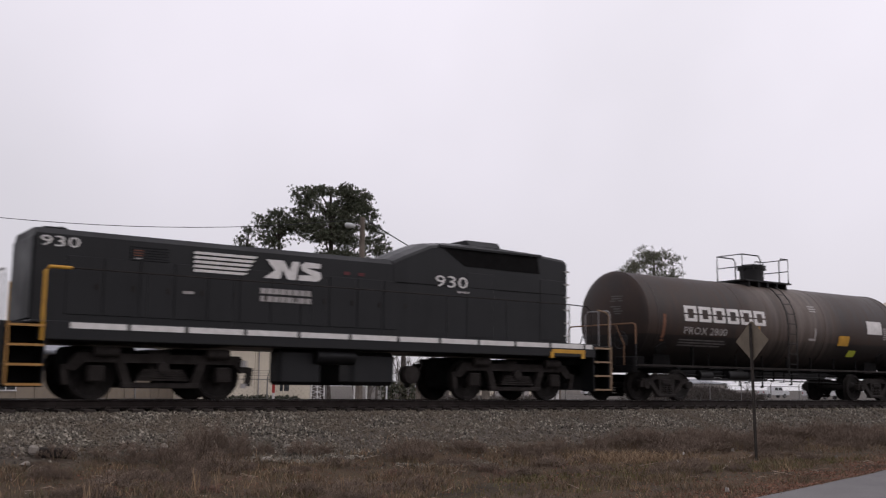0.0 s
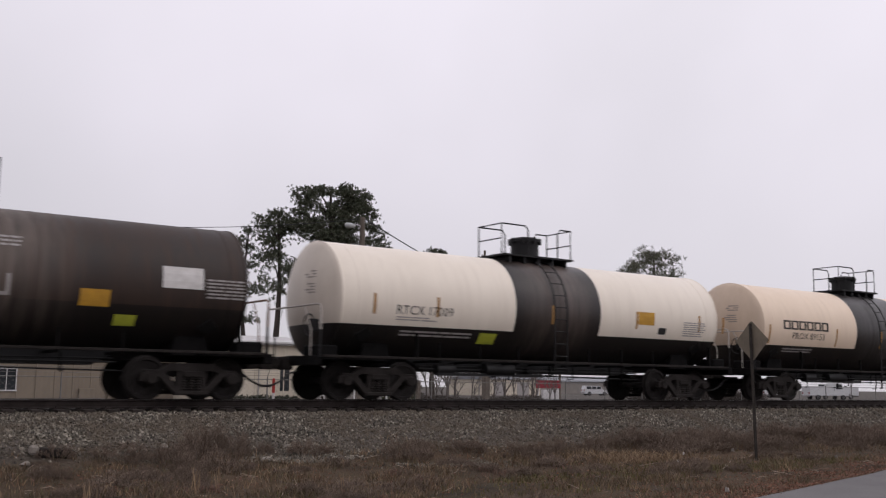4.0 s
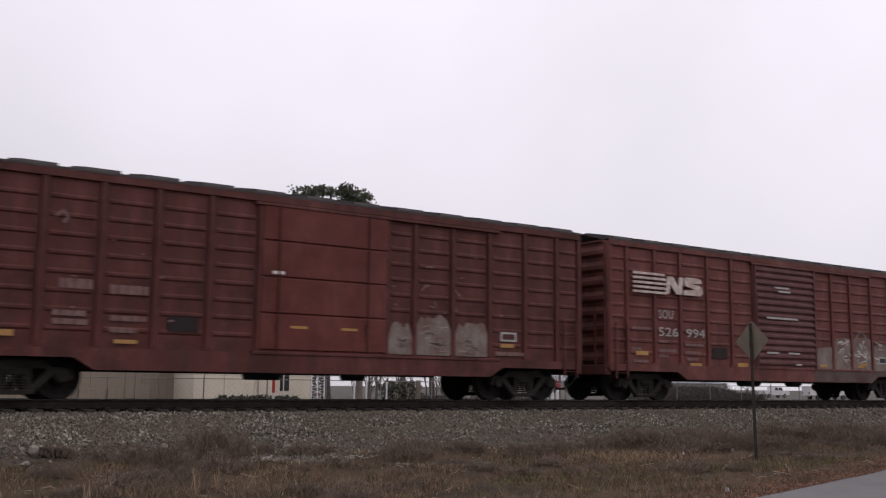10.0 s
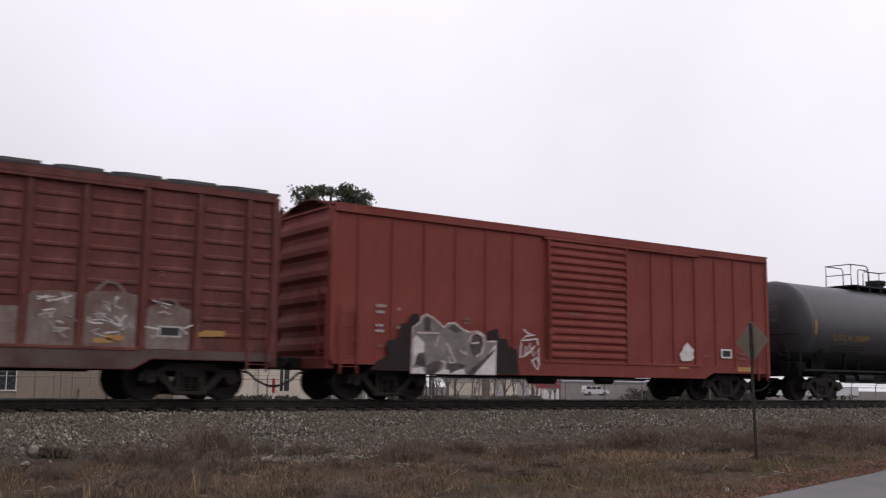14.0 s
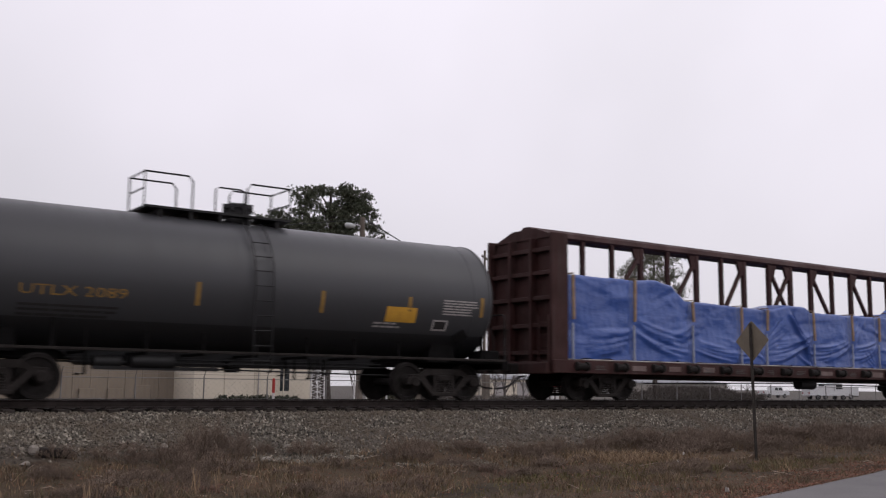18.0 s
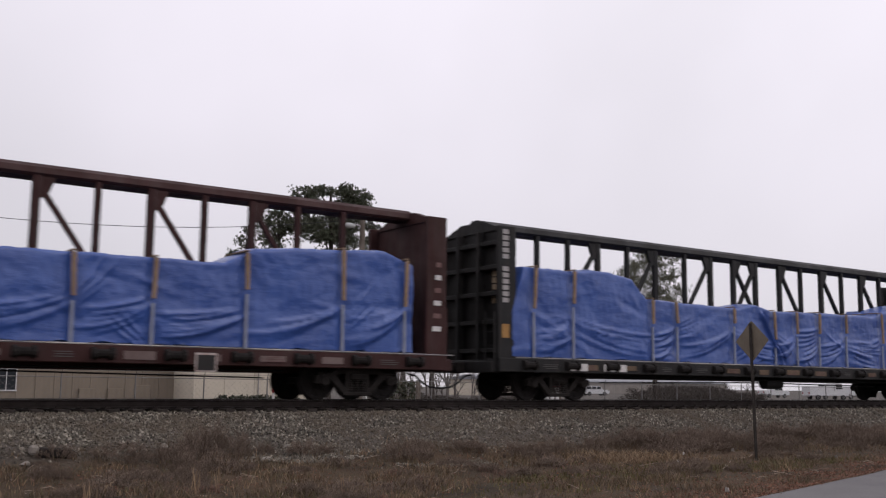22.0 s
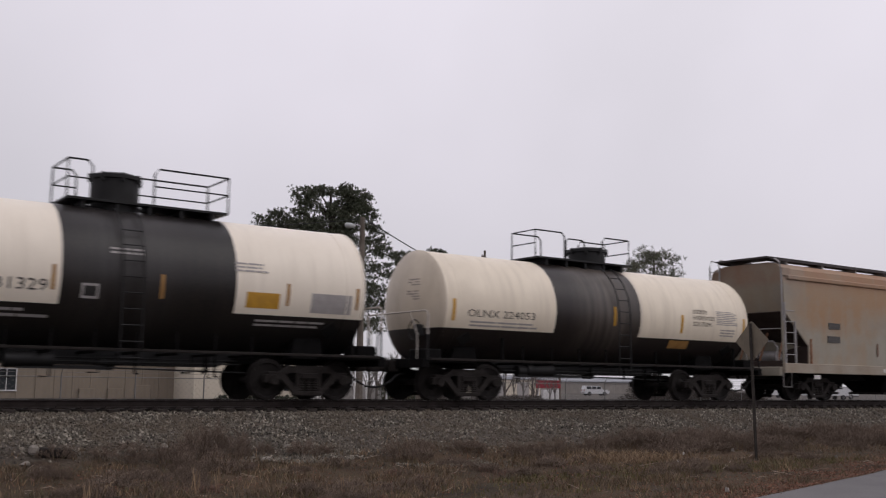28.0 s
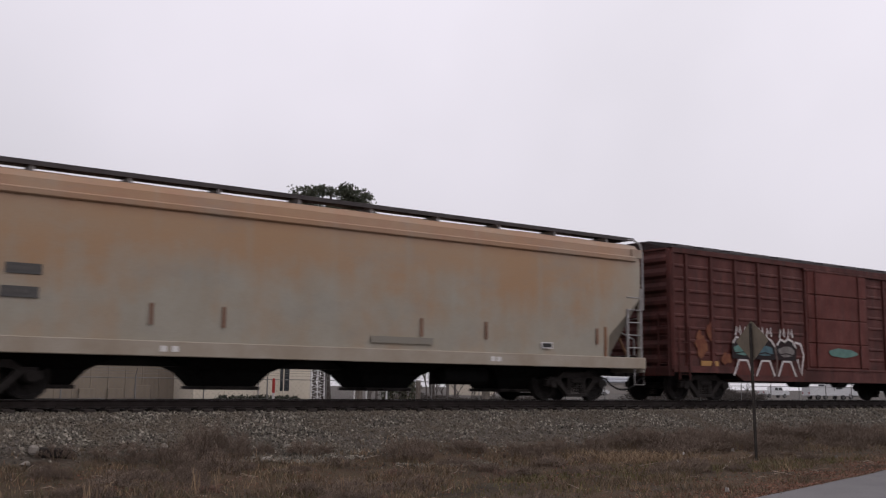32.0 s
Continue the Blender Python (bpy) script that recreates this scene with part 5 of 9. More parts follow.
# last boxcar, oxide red with a plug door and a colourful tag
P4 = [-7.33, -6.2, -5.05, -3.9, -2.75, -1.45, 2.05, 3.2, 4.3, 5.4, 6.5, 7.3]
car, flat, xc = boxcar("oxide-red ribbed boxcar with plug door and graffiti tag", 230.95, 246.9, BROWN1, (-1.45, 2.05), P4, 9, 8, "plug", 0.62, door_paint=DOORRED)
yf = flat(0) - 0.008
for k, (cx, fill) in enumerate(((-4.85, TEAL), (-3.75, BLUEGREEN), (-2.65, GRAFGREY))):
    # three figures side by side: a pale crown, a coloured belly, splayed pale legs over dull red
    outline([(cx - 0.50, 1.30), (cx + 0.50, 1.30), (cx + 0.52, 1.75), (cx + 0.30, 1.95), (cx - 0.32, 1.95), (cx - 0.52, 1.70)], yf - 0.045, SPRAYBLACK, car, label="dark ground of a graffiti figure")
    outline(blob(cx, 1.58, 0.86, 0.34, 120 + k, 14, 0.12), yf - 0.05, fill, car, label="coloured graffiti fill")
    outline([(cx - 0.34, 0.80), (cx + 0.34, 0.80), (cx + 0.16, 1.24), (cx - 0.16, 1.24)], yf - 0.05, DOORRED, car)
    scribble([(cx - 0.46, 0.78), (cx - 0.2, 1.26), (cx + 0.2, 1.26), (cx + 0.46, 0.78)], 0.035, yf - 0.055, CHALK, car)
    scribble([(cx - 0.38, 1.48), (cx, 1.52), (cx + 0.36, 1.46)], 0.018, yf - 0.058, SPRAYBLACK, car)
    scribble([(cx - 0.48, 1.78), (cx - 0.30, 1.98), (cx - 0.10, 1.90), (cx + 0.10, 2.0), (cx + 0.32, 1.92), (cx + 0.50, 1.72)], 0.035, yf - 0.055, CHALK, car)
    for dx in (-0.22, 0.2):
        scribble([(cx + dx - 0.12, 2.02), (cx + dx - 0.06, 2.3), (cx + dx + 0.02, 2.12), (cx + dx + 0.10, 2.32), (cx + dx + 0.13, 2.05)], 0.032, yf - 0.055, CHALK, car)
scribble([(-2.2, 1.9), (-1.9, 1.85), (-1.75, 1.5), (-1.9, 0.85), (-2.1, 1.35)], 0.04, yf - 0.055, CHALK, car)
scribble([(-3.2, 0.82), (-3.15, 1.3), (-3.25, 1.75)], 0.03, yf - 0.055, PALE, car)
plate(-6.75, -5.95, 1.05, 1.2, flat, ORANGE, car, "reflector")
RUSTPATCH = surface("rust_bloom", (0.20, 0.085, 0.038), (0.10, 0.028, 0.019), 0.9, scale=3, bump=0, amount=1.0)
for k, (x, z, w, hh) in enumerate(((-6.75, 1.7, 0.5, 0.7), (-6.3, 2.1, 0.35, 0.5), (-5.6, 1.3, 0.5, 0.35))):
    outline(blob(x, z, w, hh, 140 + k, 16, 0.35), yf, RUSTPATCH, car, "rust_patch")
outline(blob(0.4, 1.62, 1.7, 0.3, 124, 14, 0.15), yf - 0.065, TEAL, car)


# ---------- centre-beam flat cars and their tarpaulined loads ----------
def centre_beam(label, x0, x1, paint, posts, braces, sides):
    """A centre-beam flat car between bulkhead faces x0 and x1; posts and braces in car space."""
    xc, half = (x0 + x1) / 2, (x1 - x0) / 2
    car = wagon("centre_beam_flat_car", label, "flat car", xc)
    # deck with stake pockets
    part("deck", Shape().box(-half, half, -1.38, 1.38, 0.86, 1.06, 0.02), paint, car)
    for q in (-1, 1):
        part("side_sill", Shape().box(-half, half, q * 1.44 - 0.06, q * 1.44 + 0.06, 0.74, 1.10, 0.015), paint, car)
        part("deck_edge", Shape().box(-half + 0.6, half - 0.6, q * 1.36 - 0.10, q * 1.36 + 0.10, 1.104, 1.135, 0.01), STEELGREY, car, "worn bare deck edge")
    # winches between worn plates; the lines on the plates are too small to read
    pk = fixed(Shape().spin([(-0.24, 0.04), (-0.23, 0.12), (-0.15, 0.135), (-0.13, 0.09), (0.13, 0.09), (0.15, 0.135), (0.23, 0.12), (0.24, 0.04)], "x", 10, (0, 0, 0.93)).mesh("winch", WHEEL))
    rnd, n = random.Random(int(x0)), 15
    for i in range(n):
        x = -half + 1.0 + (2 * half - 2.0) * i / (n - 1)
        part("winch", pk, None, car, at=(x, -1.54, 0))
        part("winch", pk, None, car, at=(x, 1.54, 0))
        part("deck_edge", Shape().box(x + 0.28, x + 1.2, -1.50, -1.44, 1.102, 1.128, 0.008), RAILPALE if rnd.random() < 0.5 else STEELGREY, car, "worn bare deck edge")
        if i < n - 1:
            c, w, kind = x + (half - 1.0) / (n - 1), rnd.uniform(0.22, 0.34), rnd.random()
            if kind < 0.75:
                part("marker_panel", Shape().box(c - w, c + w, -1.518, -1.503, 0.82 + rnd.uniform(0, 0.03), 0.97 + rnd.uniform(0, 0.03), 0.003), sides, car)
            for k in range(3):
                if kind > 0.35:
                    plate(c - w * rnd.uniform(0.5, 0.95), c + w * rnd.uniform(0.4, 0.95), 0.845 + 0.048 * k, 0.862 + 0.048 * k, lambda z: -1.522, FAINT if kind < 0.7 else DIMTXT, car, "stencil_mark")
    part("centre_sill", Shape().prism([(-half + 0.4, 0.9), (half - 0.4, 0.9), (half - 3.6, 0.62), (-half + 3.6, 0.62)], -0.3, 0.3), paint, car)
    # bulkheads
    for q in (-1, 1):
        xe = q * (half - 0.30)
        bk = part("bulkhead", Shape().box(xe - 0.05, xe + 0.05, -1.36, 1.36, 1.06, 4.50), paint, car, "end bulkhead with posts and ribs")
        for y in (-1.38, 1.38):
            part("bulkhead_post", Shape().box(xe - 0.30, xe + 0.30, y - 0.06, y + 0.06, 1.0, 4.58, 0.02), paint, bk)
        for y in (-0.46, 0.46):
            part("bulkhead_post", Shape().box(min(xe, xe + q * 0.28), max(xe, xe + q * 0.28), y - 0.06, y + 0.06, 1.0, 4.5, 0.02), paint, bk)
        for z in (1.3, 2.05, 2.8, 3.5, 4.15):
            part("bulkhead_rib", Shape().box(min(xe, xe + q * 0.22), max(xe, xe + q * 0.22), -1.32, 1.32, z - 0.06, z + 0.06, 0.015), paint, bk)
        part("bulkhead_cap", Shape().run([(-1.38, 4.50), (1.38, 4.50), (0.5, 4.80), (-0.5, 4.80)], xe - 0.10, xe + 0.10), paint, bk)
        ladder(car, q * (half + 0.06), -1.15, 0.9, 2.3, 0.4, 4, paint, "y")
        part("end_sill", Shape().box(q * half - 0.15, q * half + 0.25, -1.35, 1.35, 0.72, 1.02, 0.02), paint, car)
    # beam
    part("top_chord", Shape().run([(-0.36, 4.66), (-0.30, 4.80), (-0.12, 4.90), (0.12, 4.90), (0.30, 4.80), (0.36, 4.66), (0.30, 4.60), (-0.30, 4.60)], -half + 0.3, half - 0.3), paint, car)
    wide = fixed(Shape().box(-0.085, 0.085, -0.34, -0.20, 1.06, 4.62, 0.015).mesh("beam_post", paint))
    slim = fixed(Shape().box(-0.065, 0.065, -0.34, -0.20, 1.06, 4.62, 0.015).mesh("beam_post", paint))
    for i, x in enumerate(posts):
        part("beam_post", wide if x in [b[0] for b in braces] else slim, None, car, at=(x, 0, 0))
    for xa, za, xb, zb in braces:
        d = Vector((xb - xa, 0, zb - za))
        m = Matrix.Translation(((xa + xb) / 2, -0.27, (za + zb) / 2)) @ pose(0, 0, 0, 0, -math.degrees(math.atan2(d.z, d.x)), 0)
        part("diagonal_brace", Shape().box(-d.length / 2, d.length / 2, -0.06, 0.06, -0.055, 0.055, 0.01, m), paint, car)
        part("brace_gusset", Shape().prism([(xa - 0.05, 4.6), (xa + math.copysign(0.38, xb - xa), 4.6), (xa + math.copysign(0.25, xb - xa), 4.25), (xa, 4.05)], -0.32, -0.22), paint, car)
    s = Shape()
    for y, z in ((-0.9, 0.66), (0.8, 0.66)):
        s.tube([(-half + 4.2, y, z), (half - 4.2, y, z)], 0.025, 6)
    s.tube([(-half + 4.5, -0.5, 0.50), (0, -0.5, 0.58), (half - 4.5, -0.5, 0.50)], 0.02, 6)
    part("brake_pipe", s, BLACK, car)
    part("air_tank", Shape().spin([(-0.45, 0.05), (-0.42, 0.18), (0.42, 0.18), (0.45, 0.05)], "x", 14, (0.6, -0.75, 0.55)), BLACK, car, smooth=40)
    brake_wheel(car, half + 0.28, 0.45, 2.2, paint)
    gear(car, (-half + 2.35, half - 2.35), -half - 0.12, half + 0.12)
    return car, xc


def tarp_material():
    m, nodes, links, bsdf = tree_of("blue_woven_tarpaulin")
    vec = nodes.new("ShaderNodeTexCoord").outputs["Object"]
    big, small = noisy(nodes, links, vec, 0.8, 5), noisy(nodes, links, vec, 14, 4, 0.7)
    c = mixer(nodes, links, calc(nodes, links, "MULTIPLY", big, 0.7), (0.029, 0.073, 0.265), (0.021, 0.050, 0.195))
    c = mixer(nodes, links, calc(nodes, links, "MULTIPLY", small, 0.18), c, (0.075, 0.128, 0.36))
    links.new(c, bsdf.inputs["Base Color"])
    bsdf.inputs["Roughness"].default_value = 0.33
    bsdf.inputs["Specular IOR Level"].default_value = 0.5
    bumped(nodes, links, bsdf, noisy(nodes, links, vec, 3, 4, 0.5, (0.6, 1, 1.4)), 0.2, 0.05)
    return m


TARP = tarp_material()
STRAP = surface("tan_webbing", (0.27, 0.185, 0.115), (0.16, 0.105, 0.07), 0.85, scale=8, bump=0.1)
STRAPW = surface("pale_grey_webbing", (0.25, 0.27, 0.33), (0.16, 0.17, 0.22), 0.8, scale=8, bump=0.1)
BOARD = surface("sawn_lumber_ends", (0.32, 0.25, 0.17), (0.20, 0.15, 0.10), 0.85, scale=6, bump=0.2)


def load(xc, profile, straps, label, seed):
    """Lumber stacks under one long blue tarpaulin on the near side of a centre beam; profile gives its height along x."""
    lo = thing("tarpaulin_load", label, "tarpaulin", (settled(xc), TRACK_Y, 0), "tarpaulined lumber loads")
    CARS.append((lo, settled(xc)))
    rnd = random.Random(seed)
    px, pz = [p[0] for p in profile], [p[1] for p in profile]
    a, b = px[0], px[-1]
    nx, rows = 900, 52
    creases = []

    def crease(cx, cz, ang, long, wide, high):
        creases.append((cx, cz, math.cos(ang), math.sin(ang), long, wide, high))
    for i in range(26):
        crease(rnd.uniform(a, b), rnd.uniform(1.2, 3.3), rnd.uniform(-0.5, 0.5), rnd.uniform(0.4, 1.2), rnd.uniform(0.07, 0.15), rnd.uniform(-0.035, 0.035))
    # short fans of fine folds beside the straps
    for q in list(straps):
        for side in (-1, 1):
            if rnd.random() < 0.45:
                continue
            z0, lean, fan = rnd.uniform(1.25, 2.2), rnd.uniform(-0.5, 0.9), rnd.uniform(0.03, 0.10)
            for k in range(rnd.randint(3, 6)):
                g, l = lean + fan * (k - 2), rnd.uniform(0.3, 0.7)
                crease(q + side * (0.08 + l * 0.75), z0 + (k - 2) * rnd.uniform(0.07, 0.12) + l * 0.6 * math.sin(g) * side, g * side, l * 0.65, rnd.uniform(0.022, 0.04), rnd.uniform(0.018, 0.04))
    # long sagging folds that sweep from low at one strap to half height at the next
    hang = sorted(straps)
    for qa, qb in zip(hang, hang[1:]):
        way = 1 if rnd.random() < 0.75 else -1
        n = rnd.randint(4, 7)
        rise, base, step = rnd.uniform(0.45, 1.0), rnd.uniform(1.22, 1.36), rnd.uniform(0.10, 0.17)
        for k in range(n):
            hgt, wd = rnd.uniform(0.022, 0.05), rnd.uniform(0.030, 0.055)
            u0, u1 = rnd.uniform(0.0, 0.35), rnd.uniform(0.75, 1.0)
            up = rise * (1 - 0.10 * k) * rnd.uniform(0.85, 1.1)
            for i in range(9):
                u = u0 + (u1 - u0) * i / 8
                x = qa + (qb - qa) * u if way > 0 else qb - (qb - qa) * u
                g = math.atan(way * (1.9 * up * u ** 0.9 - 0.12) / (qb - qa))
                crease(x, base + step * k + up * u ** 1.9 - 0.12 * u, g, (qb - qa) * (u1 - u0) / 9 + 0.03, wd, hgt * math.sin(math.pi * (0.15 + 0.7 * i / 8)))
    # a deep loose fold where the sheets overlap
    qf = 0.35 * a + 0.65 * b - 4.0
    for i in range(10):
        crease(qf + 0.10 * i, 2.7 - 0.15 * i, -0.98, 0.16, 0.07, 0.09 if i < 8 else 0.05)
        crease(qf + 0.16 + 0.10 * i, 2.66 - 0.15 * i, -0.98, 0.16, 0.06, -0.06)
    ca = np.array(creases)
    vs, fs = [], []
    for i in range(nx + 1):
        x = a + (b - a) * i / nx
        top = float(np.interp(x, px, pz)) + 0.03 * noise.noise((x * 1.3, seed, 0)) + 0.015 * noise.noise((x * 5, seed, 2))
        near = ca[np.abs(ca[:, 0] - x) < 2.6]
        pinch = sum(math.exp(-((x - q) / 0.16) ** 2) for q in straps) * 0.05
        col = []
        for j in range(rows + 1):
            t = j / rows
            if t < 0.78:
                col.append((-1.45, 1.15 + (top - 1.22) * t / 0.78))
            elif t < 0.85:
                w = (t - 0.78) / 0.07 * math.pi / 2
                col.append((-1.45 + 0.10 * (1 - math.cos(w)), top - 0.07 + 0.07 * math.sin(w)))
            else:
                col.append((-1.35 + (t - 0.85) / 0.15 * 0.97, top + 0.04 * math.sin((t - 0.85) * 12)))
        zz = np.array([c[1] for c in col])[:, None]
        dx, dz = x - near[:, 0][None, :], zz - near[:, 1][None, :]
        al, ac = dx * near[:, 2] + dz * near[:, 3], -dx * near[:, 3] + dz * near[:, 2]
        folds = np.sum(near[:, 6] * np.exp(-(al / near[:, 4]) ** 2 - (ac / near[:, 5]) ** 2), axis=1)
        for j, (y, z) in enumerate(col):
            fold = float(folds[j])
            soft = 0.05 * noise.noise((x * 0.9, z * 1.1, seed)) + 0.02 * noise.noise((x * 2.5, z * 2.3, seed + 5)) + 0.010 * noise.noise((x * 6, z * 5, seed + 9))
            if j <= rows * 0.85:
                vs.append((x + 0.02 * fold, y - fold - soft + pinch, z + (0.05 * noise.noise((x * 2.5, 7, seed)) if j == 0 else 0)))
            else:
                vs.append((x, y, z + soft * 0.8 + fold * 0.5 - pinch * 0.6))
    for i in range(nx):
        for j in range(rows):
            k = i * (rows + 1) + j
            fs.append((k, k + rows + 1, k + rows + 2, k + 1))
    n1 = rows + 1
    s = Shape().add(vs, fs)
    # closed ends and back
    for i0, flip in ((0, 1), (nx, -1)):
        ring = [i0 * n1 + j for j in range(n1)]
        x = s.v[ring[0]][0]
        k = len(s.v)
        s.v += [(x, -0.38, 1.15)]
        for j in range(n1 - 1):
            q = (ring[j], ring[j + 1], k)
            s.f.append(q if flip > 0 else q[::-1])
    s.f += [((i + 1) * n1 + rows, i * n1 + rows, len(s.v) - 2 if i < nx / 2 else len(s.v) - 1) for i in range(nx)]
    me = s.mesh("tarpaulin", TARP)
    me.polygons.foreach_set("use_smooth", [True] * len(me.polygons))
    part("tarpaulin", me, None, lo, "wrinkled blue woven tarpaulin")
    for q in straps:
        top = float(np.interp(q, px, pz))
        zm = 1.15 + (top - 1.15) * rnd.uniform(0.40, 0.66)
        part("strap", Shape().add([(q - 0.035, -1.50, 1.12), (q + 0.035, -1.50, 1.12), (q + 0.03, -1.50, zm), (q - 0.03, -1.50, zm), (q - 0.035, -1.47, 1.12), (q + 0.035, -1.47, 1.12), (q + 0.03, -1.47, zm), (q - 0.03, -1.47, zm)],
                                  [(0, 1, 2, 3), (7, 6, 5, 4), (0, 4, 5, 1), (1, 5, 6, 2), (2, 6, 7, 3), (3, 7, 4, 0)]), STRAPW, lo, "pale strap")
        tilt = rnd.uniform(-0.06, 0.06)
        s = Shape().prism([(q - 0.04, zm + 0.1), (q + 0.04, zm + 0.1), (q + 0.045 + tilt, top - 0.02), (q - 0.045 + tilt, top - 0.02)], -1.545, -1.495)
        s.box(q - 0.045 + tilt, q + 0.045 + tilt, -1.52, -0.40, top + 0.01, top + 0.035)
        part("corner_board", s, STRAP, lo, "tan corner board under the strap")
    # bare board ends beside the tarpaulin
    s = Shape()
    for k in range(5):
        for j in range(2):
            s.box(a - 0.22 + 0.1 * j, a + 0.05, -1.38 + 0.6 * j, -0.85 + 0.6 * j, 2.55 + k * 0.18, 2.70 + k * 0.18, 0.01)
    s.box(a - 0.16, a + 0.05, -1.36, -0.25, 1.14, 2.54)
    part("lumber_ends", s, BOARD, lo, "stacked sawn board ends")
    # far side of the load
    for i in range(24):
        x = a + (b - a) * i / 24
        t0 = float(np.interp(x, px, pz)) - 0.1
        part("wrapped_block", Shape().box(x + 0.02, x + (b - a) / 24 - 0.02, 0.22, 1.42, 1.15, t0, 0.05), TARP, lo)
    return lo


POSTS1 = [-10.45, -9.25, -8.05, -6.81, -5.62, -4.27, -3.05, -1.89, -0.56, 0.63, 1.80, 3.07, 4.24, 5.48, 6.66, 7.85, 9.10]
BR1 = [(-6.81, 4.5, -8.0, 2.9), (-4.27, 4.5, -5.55, 2.7), (-1.89, 4.5, -3.0, 2.8), (-0.56, 4.5, 0.58, 2.8), (0.63, 4.5, -0.5, 2.8), (1.80, 4.5, 3.0, 2.8), (4.24, 4.5, 5.42, 2.8), (6.66, 4.5, 7.8, 2.8)]
car, xc = centre_beam("oxide-red centre-beam lumber flat car, rust-streaked", 134.28, 157.22, BEAMRED, POSTS1, BR1, surface("worn_grey_marker", (0.16, 0.12, 0.11), (0.09, 0.06, 0.055), 0.8))
load(xc, [(-10.85, 3.46), (-8.58, 3.45), (-7.39, 3.52), (-6.72, 3.40), (-6.16, 2.98), (-3.88, 2.94), (-1.99, 2.92), (-1.14, 3.12), (-0.25, 3.10), (0.21, 2.95), (2.11, 2.95), (5.57, 2.98), (6.24, 3.34), (7.58, 3.46), (9.62, 3.58), (10.45, 3.32)],
     [-10.75, -8.38, -5.87, -3.62, -2.36, 0.15, 2.35, 3.97, 6.06, 8.48, 10.2], "lumber stacks strapped under a wrinkled blue tarpaulin", 11)
plate(4.92, 5.40, 0.60, 1.0, lambda z: -1.53, WORNWHITE, car, "data_panel", "white-edged data panel with worn lines")
for k in range(4):
    plate(4.96, 5.36, 0.63 + k * 0.08, 0.715 + k * 0.08, lambda z: -1.537, DARKTXT, car, "stencil_mark")
for k in range(6):
    plate(11.15 - 0.02 * k, 11.30, 3.3 - k * 0.32, 3.42 - k * 0.32, lambda z: -1.442, WHITE if k % 2 else FAINT, car, "stencil_mark")

POSTS2 = [-10.25, -9.17, -8.00, -6.80, -5.57, -4.34, -2.99, -1.75, -0.60, 0.55, 1.85, 3.05, 4.25, 5.50, 6.71, 7.93, 9.09]
BR2 = [(-6.80, 4.5, -7.95, 2.9), (-4.34, 4.5, -5.5, 2.7), (-1.75, 4.5, -2.92, 2.8), (-0.60, 4.5, 0.5, 2.8), (0.55, 4.5, -0.55, 2.8), (1.85, 4.5, 3.0, 2.8), (4.25, 4.5, 5.42, 2.8), (6.71, 4.5, 7.88, 2.8)]
car, xc = centre_beam("black centre-beam lumber flat car with lettered end post", 158.72, 181.68, BEAMBLACK, POSTS2, BR2, surface("grimy_tan_marker", (0.15, 0.10, 0.06), (0.07, 0.05, 0.04), 0.8))
load(xc, [(-11.02, 2.4), (-10.62, 3.55), (-8.89, 3.55), (-7.43, 3.64), (-6.57, 3.48), (-5.93, 2.95), (-4.86, 2.93), (-1.83, 2.88), (-1.05, 3.06), (-0.25, 2.88), (1.94, 2.94), (5.5, 2.98), (7.54, 3.45), (8.79, 3.62), (10.6, 3.40), (11.0, 2.2)],
     [-10.31, -8.89, -5.77, -4.73, -2.12, -0.09, 1.07, 2.29, 3.83, 6.03, 8.57, 10.02], "lumber stacks strapped under a creased blue tarpaulin", 23)
for k in range(12):
    if k != 5:
        plate(-11.34, -11.14, 4.36 - k * 0.165, 4.48 - k * 0.165, lambda z: -1.442, GREYTXT, car, "lettering_block")
plate(-11.36, -11.12, 1.62, 1.98, lambda z: -1.442, ORANGE, car, "reflector")
plate(-9.06, -8.42, 0.80, 1.0, lambda z: -1.53, WHITE, car, "number_panel", "white number panel")
plate(-7.80, -6.92, 0.80, 1.0, lambda z: -1.53, WHITE, car, "number_panel", "white number panel")
plate(7.50, 7.97, 0.60, 1.0, lambda z: -1.53, WORNWHITE, car, "data_panel", "white-edged data panel with worn lines")
for k in range(4):
    plate(7.54, 7.93, 0.63 + k * 0.08, 0.715 + k * 0.08, lambda z: -1.537, DARKTXT, car, "stencil_mark")


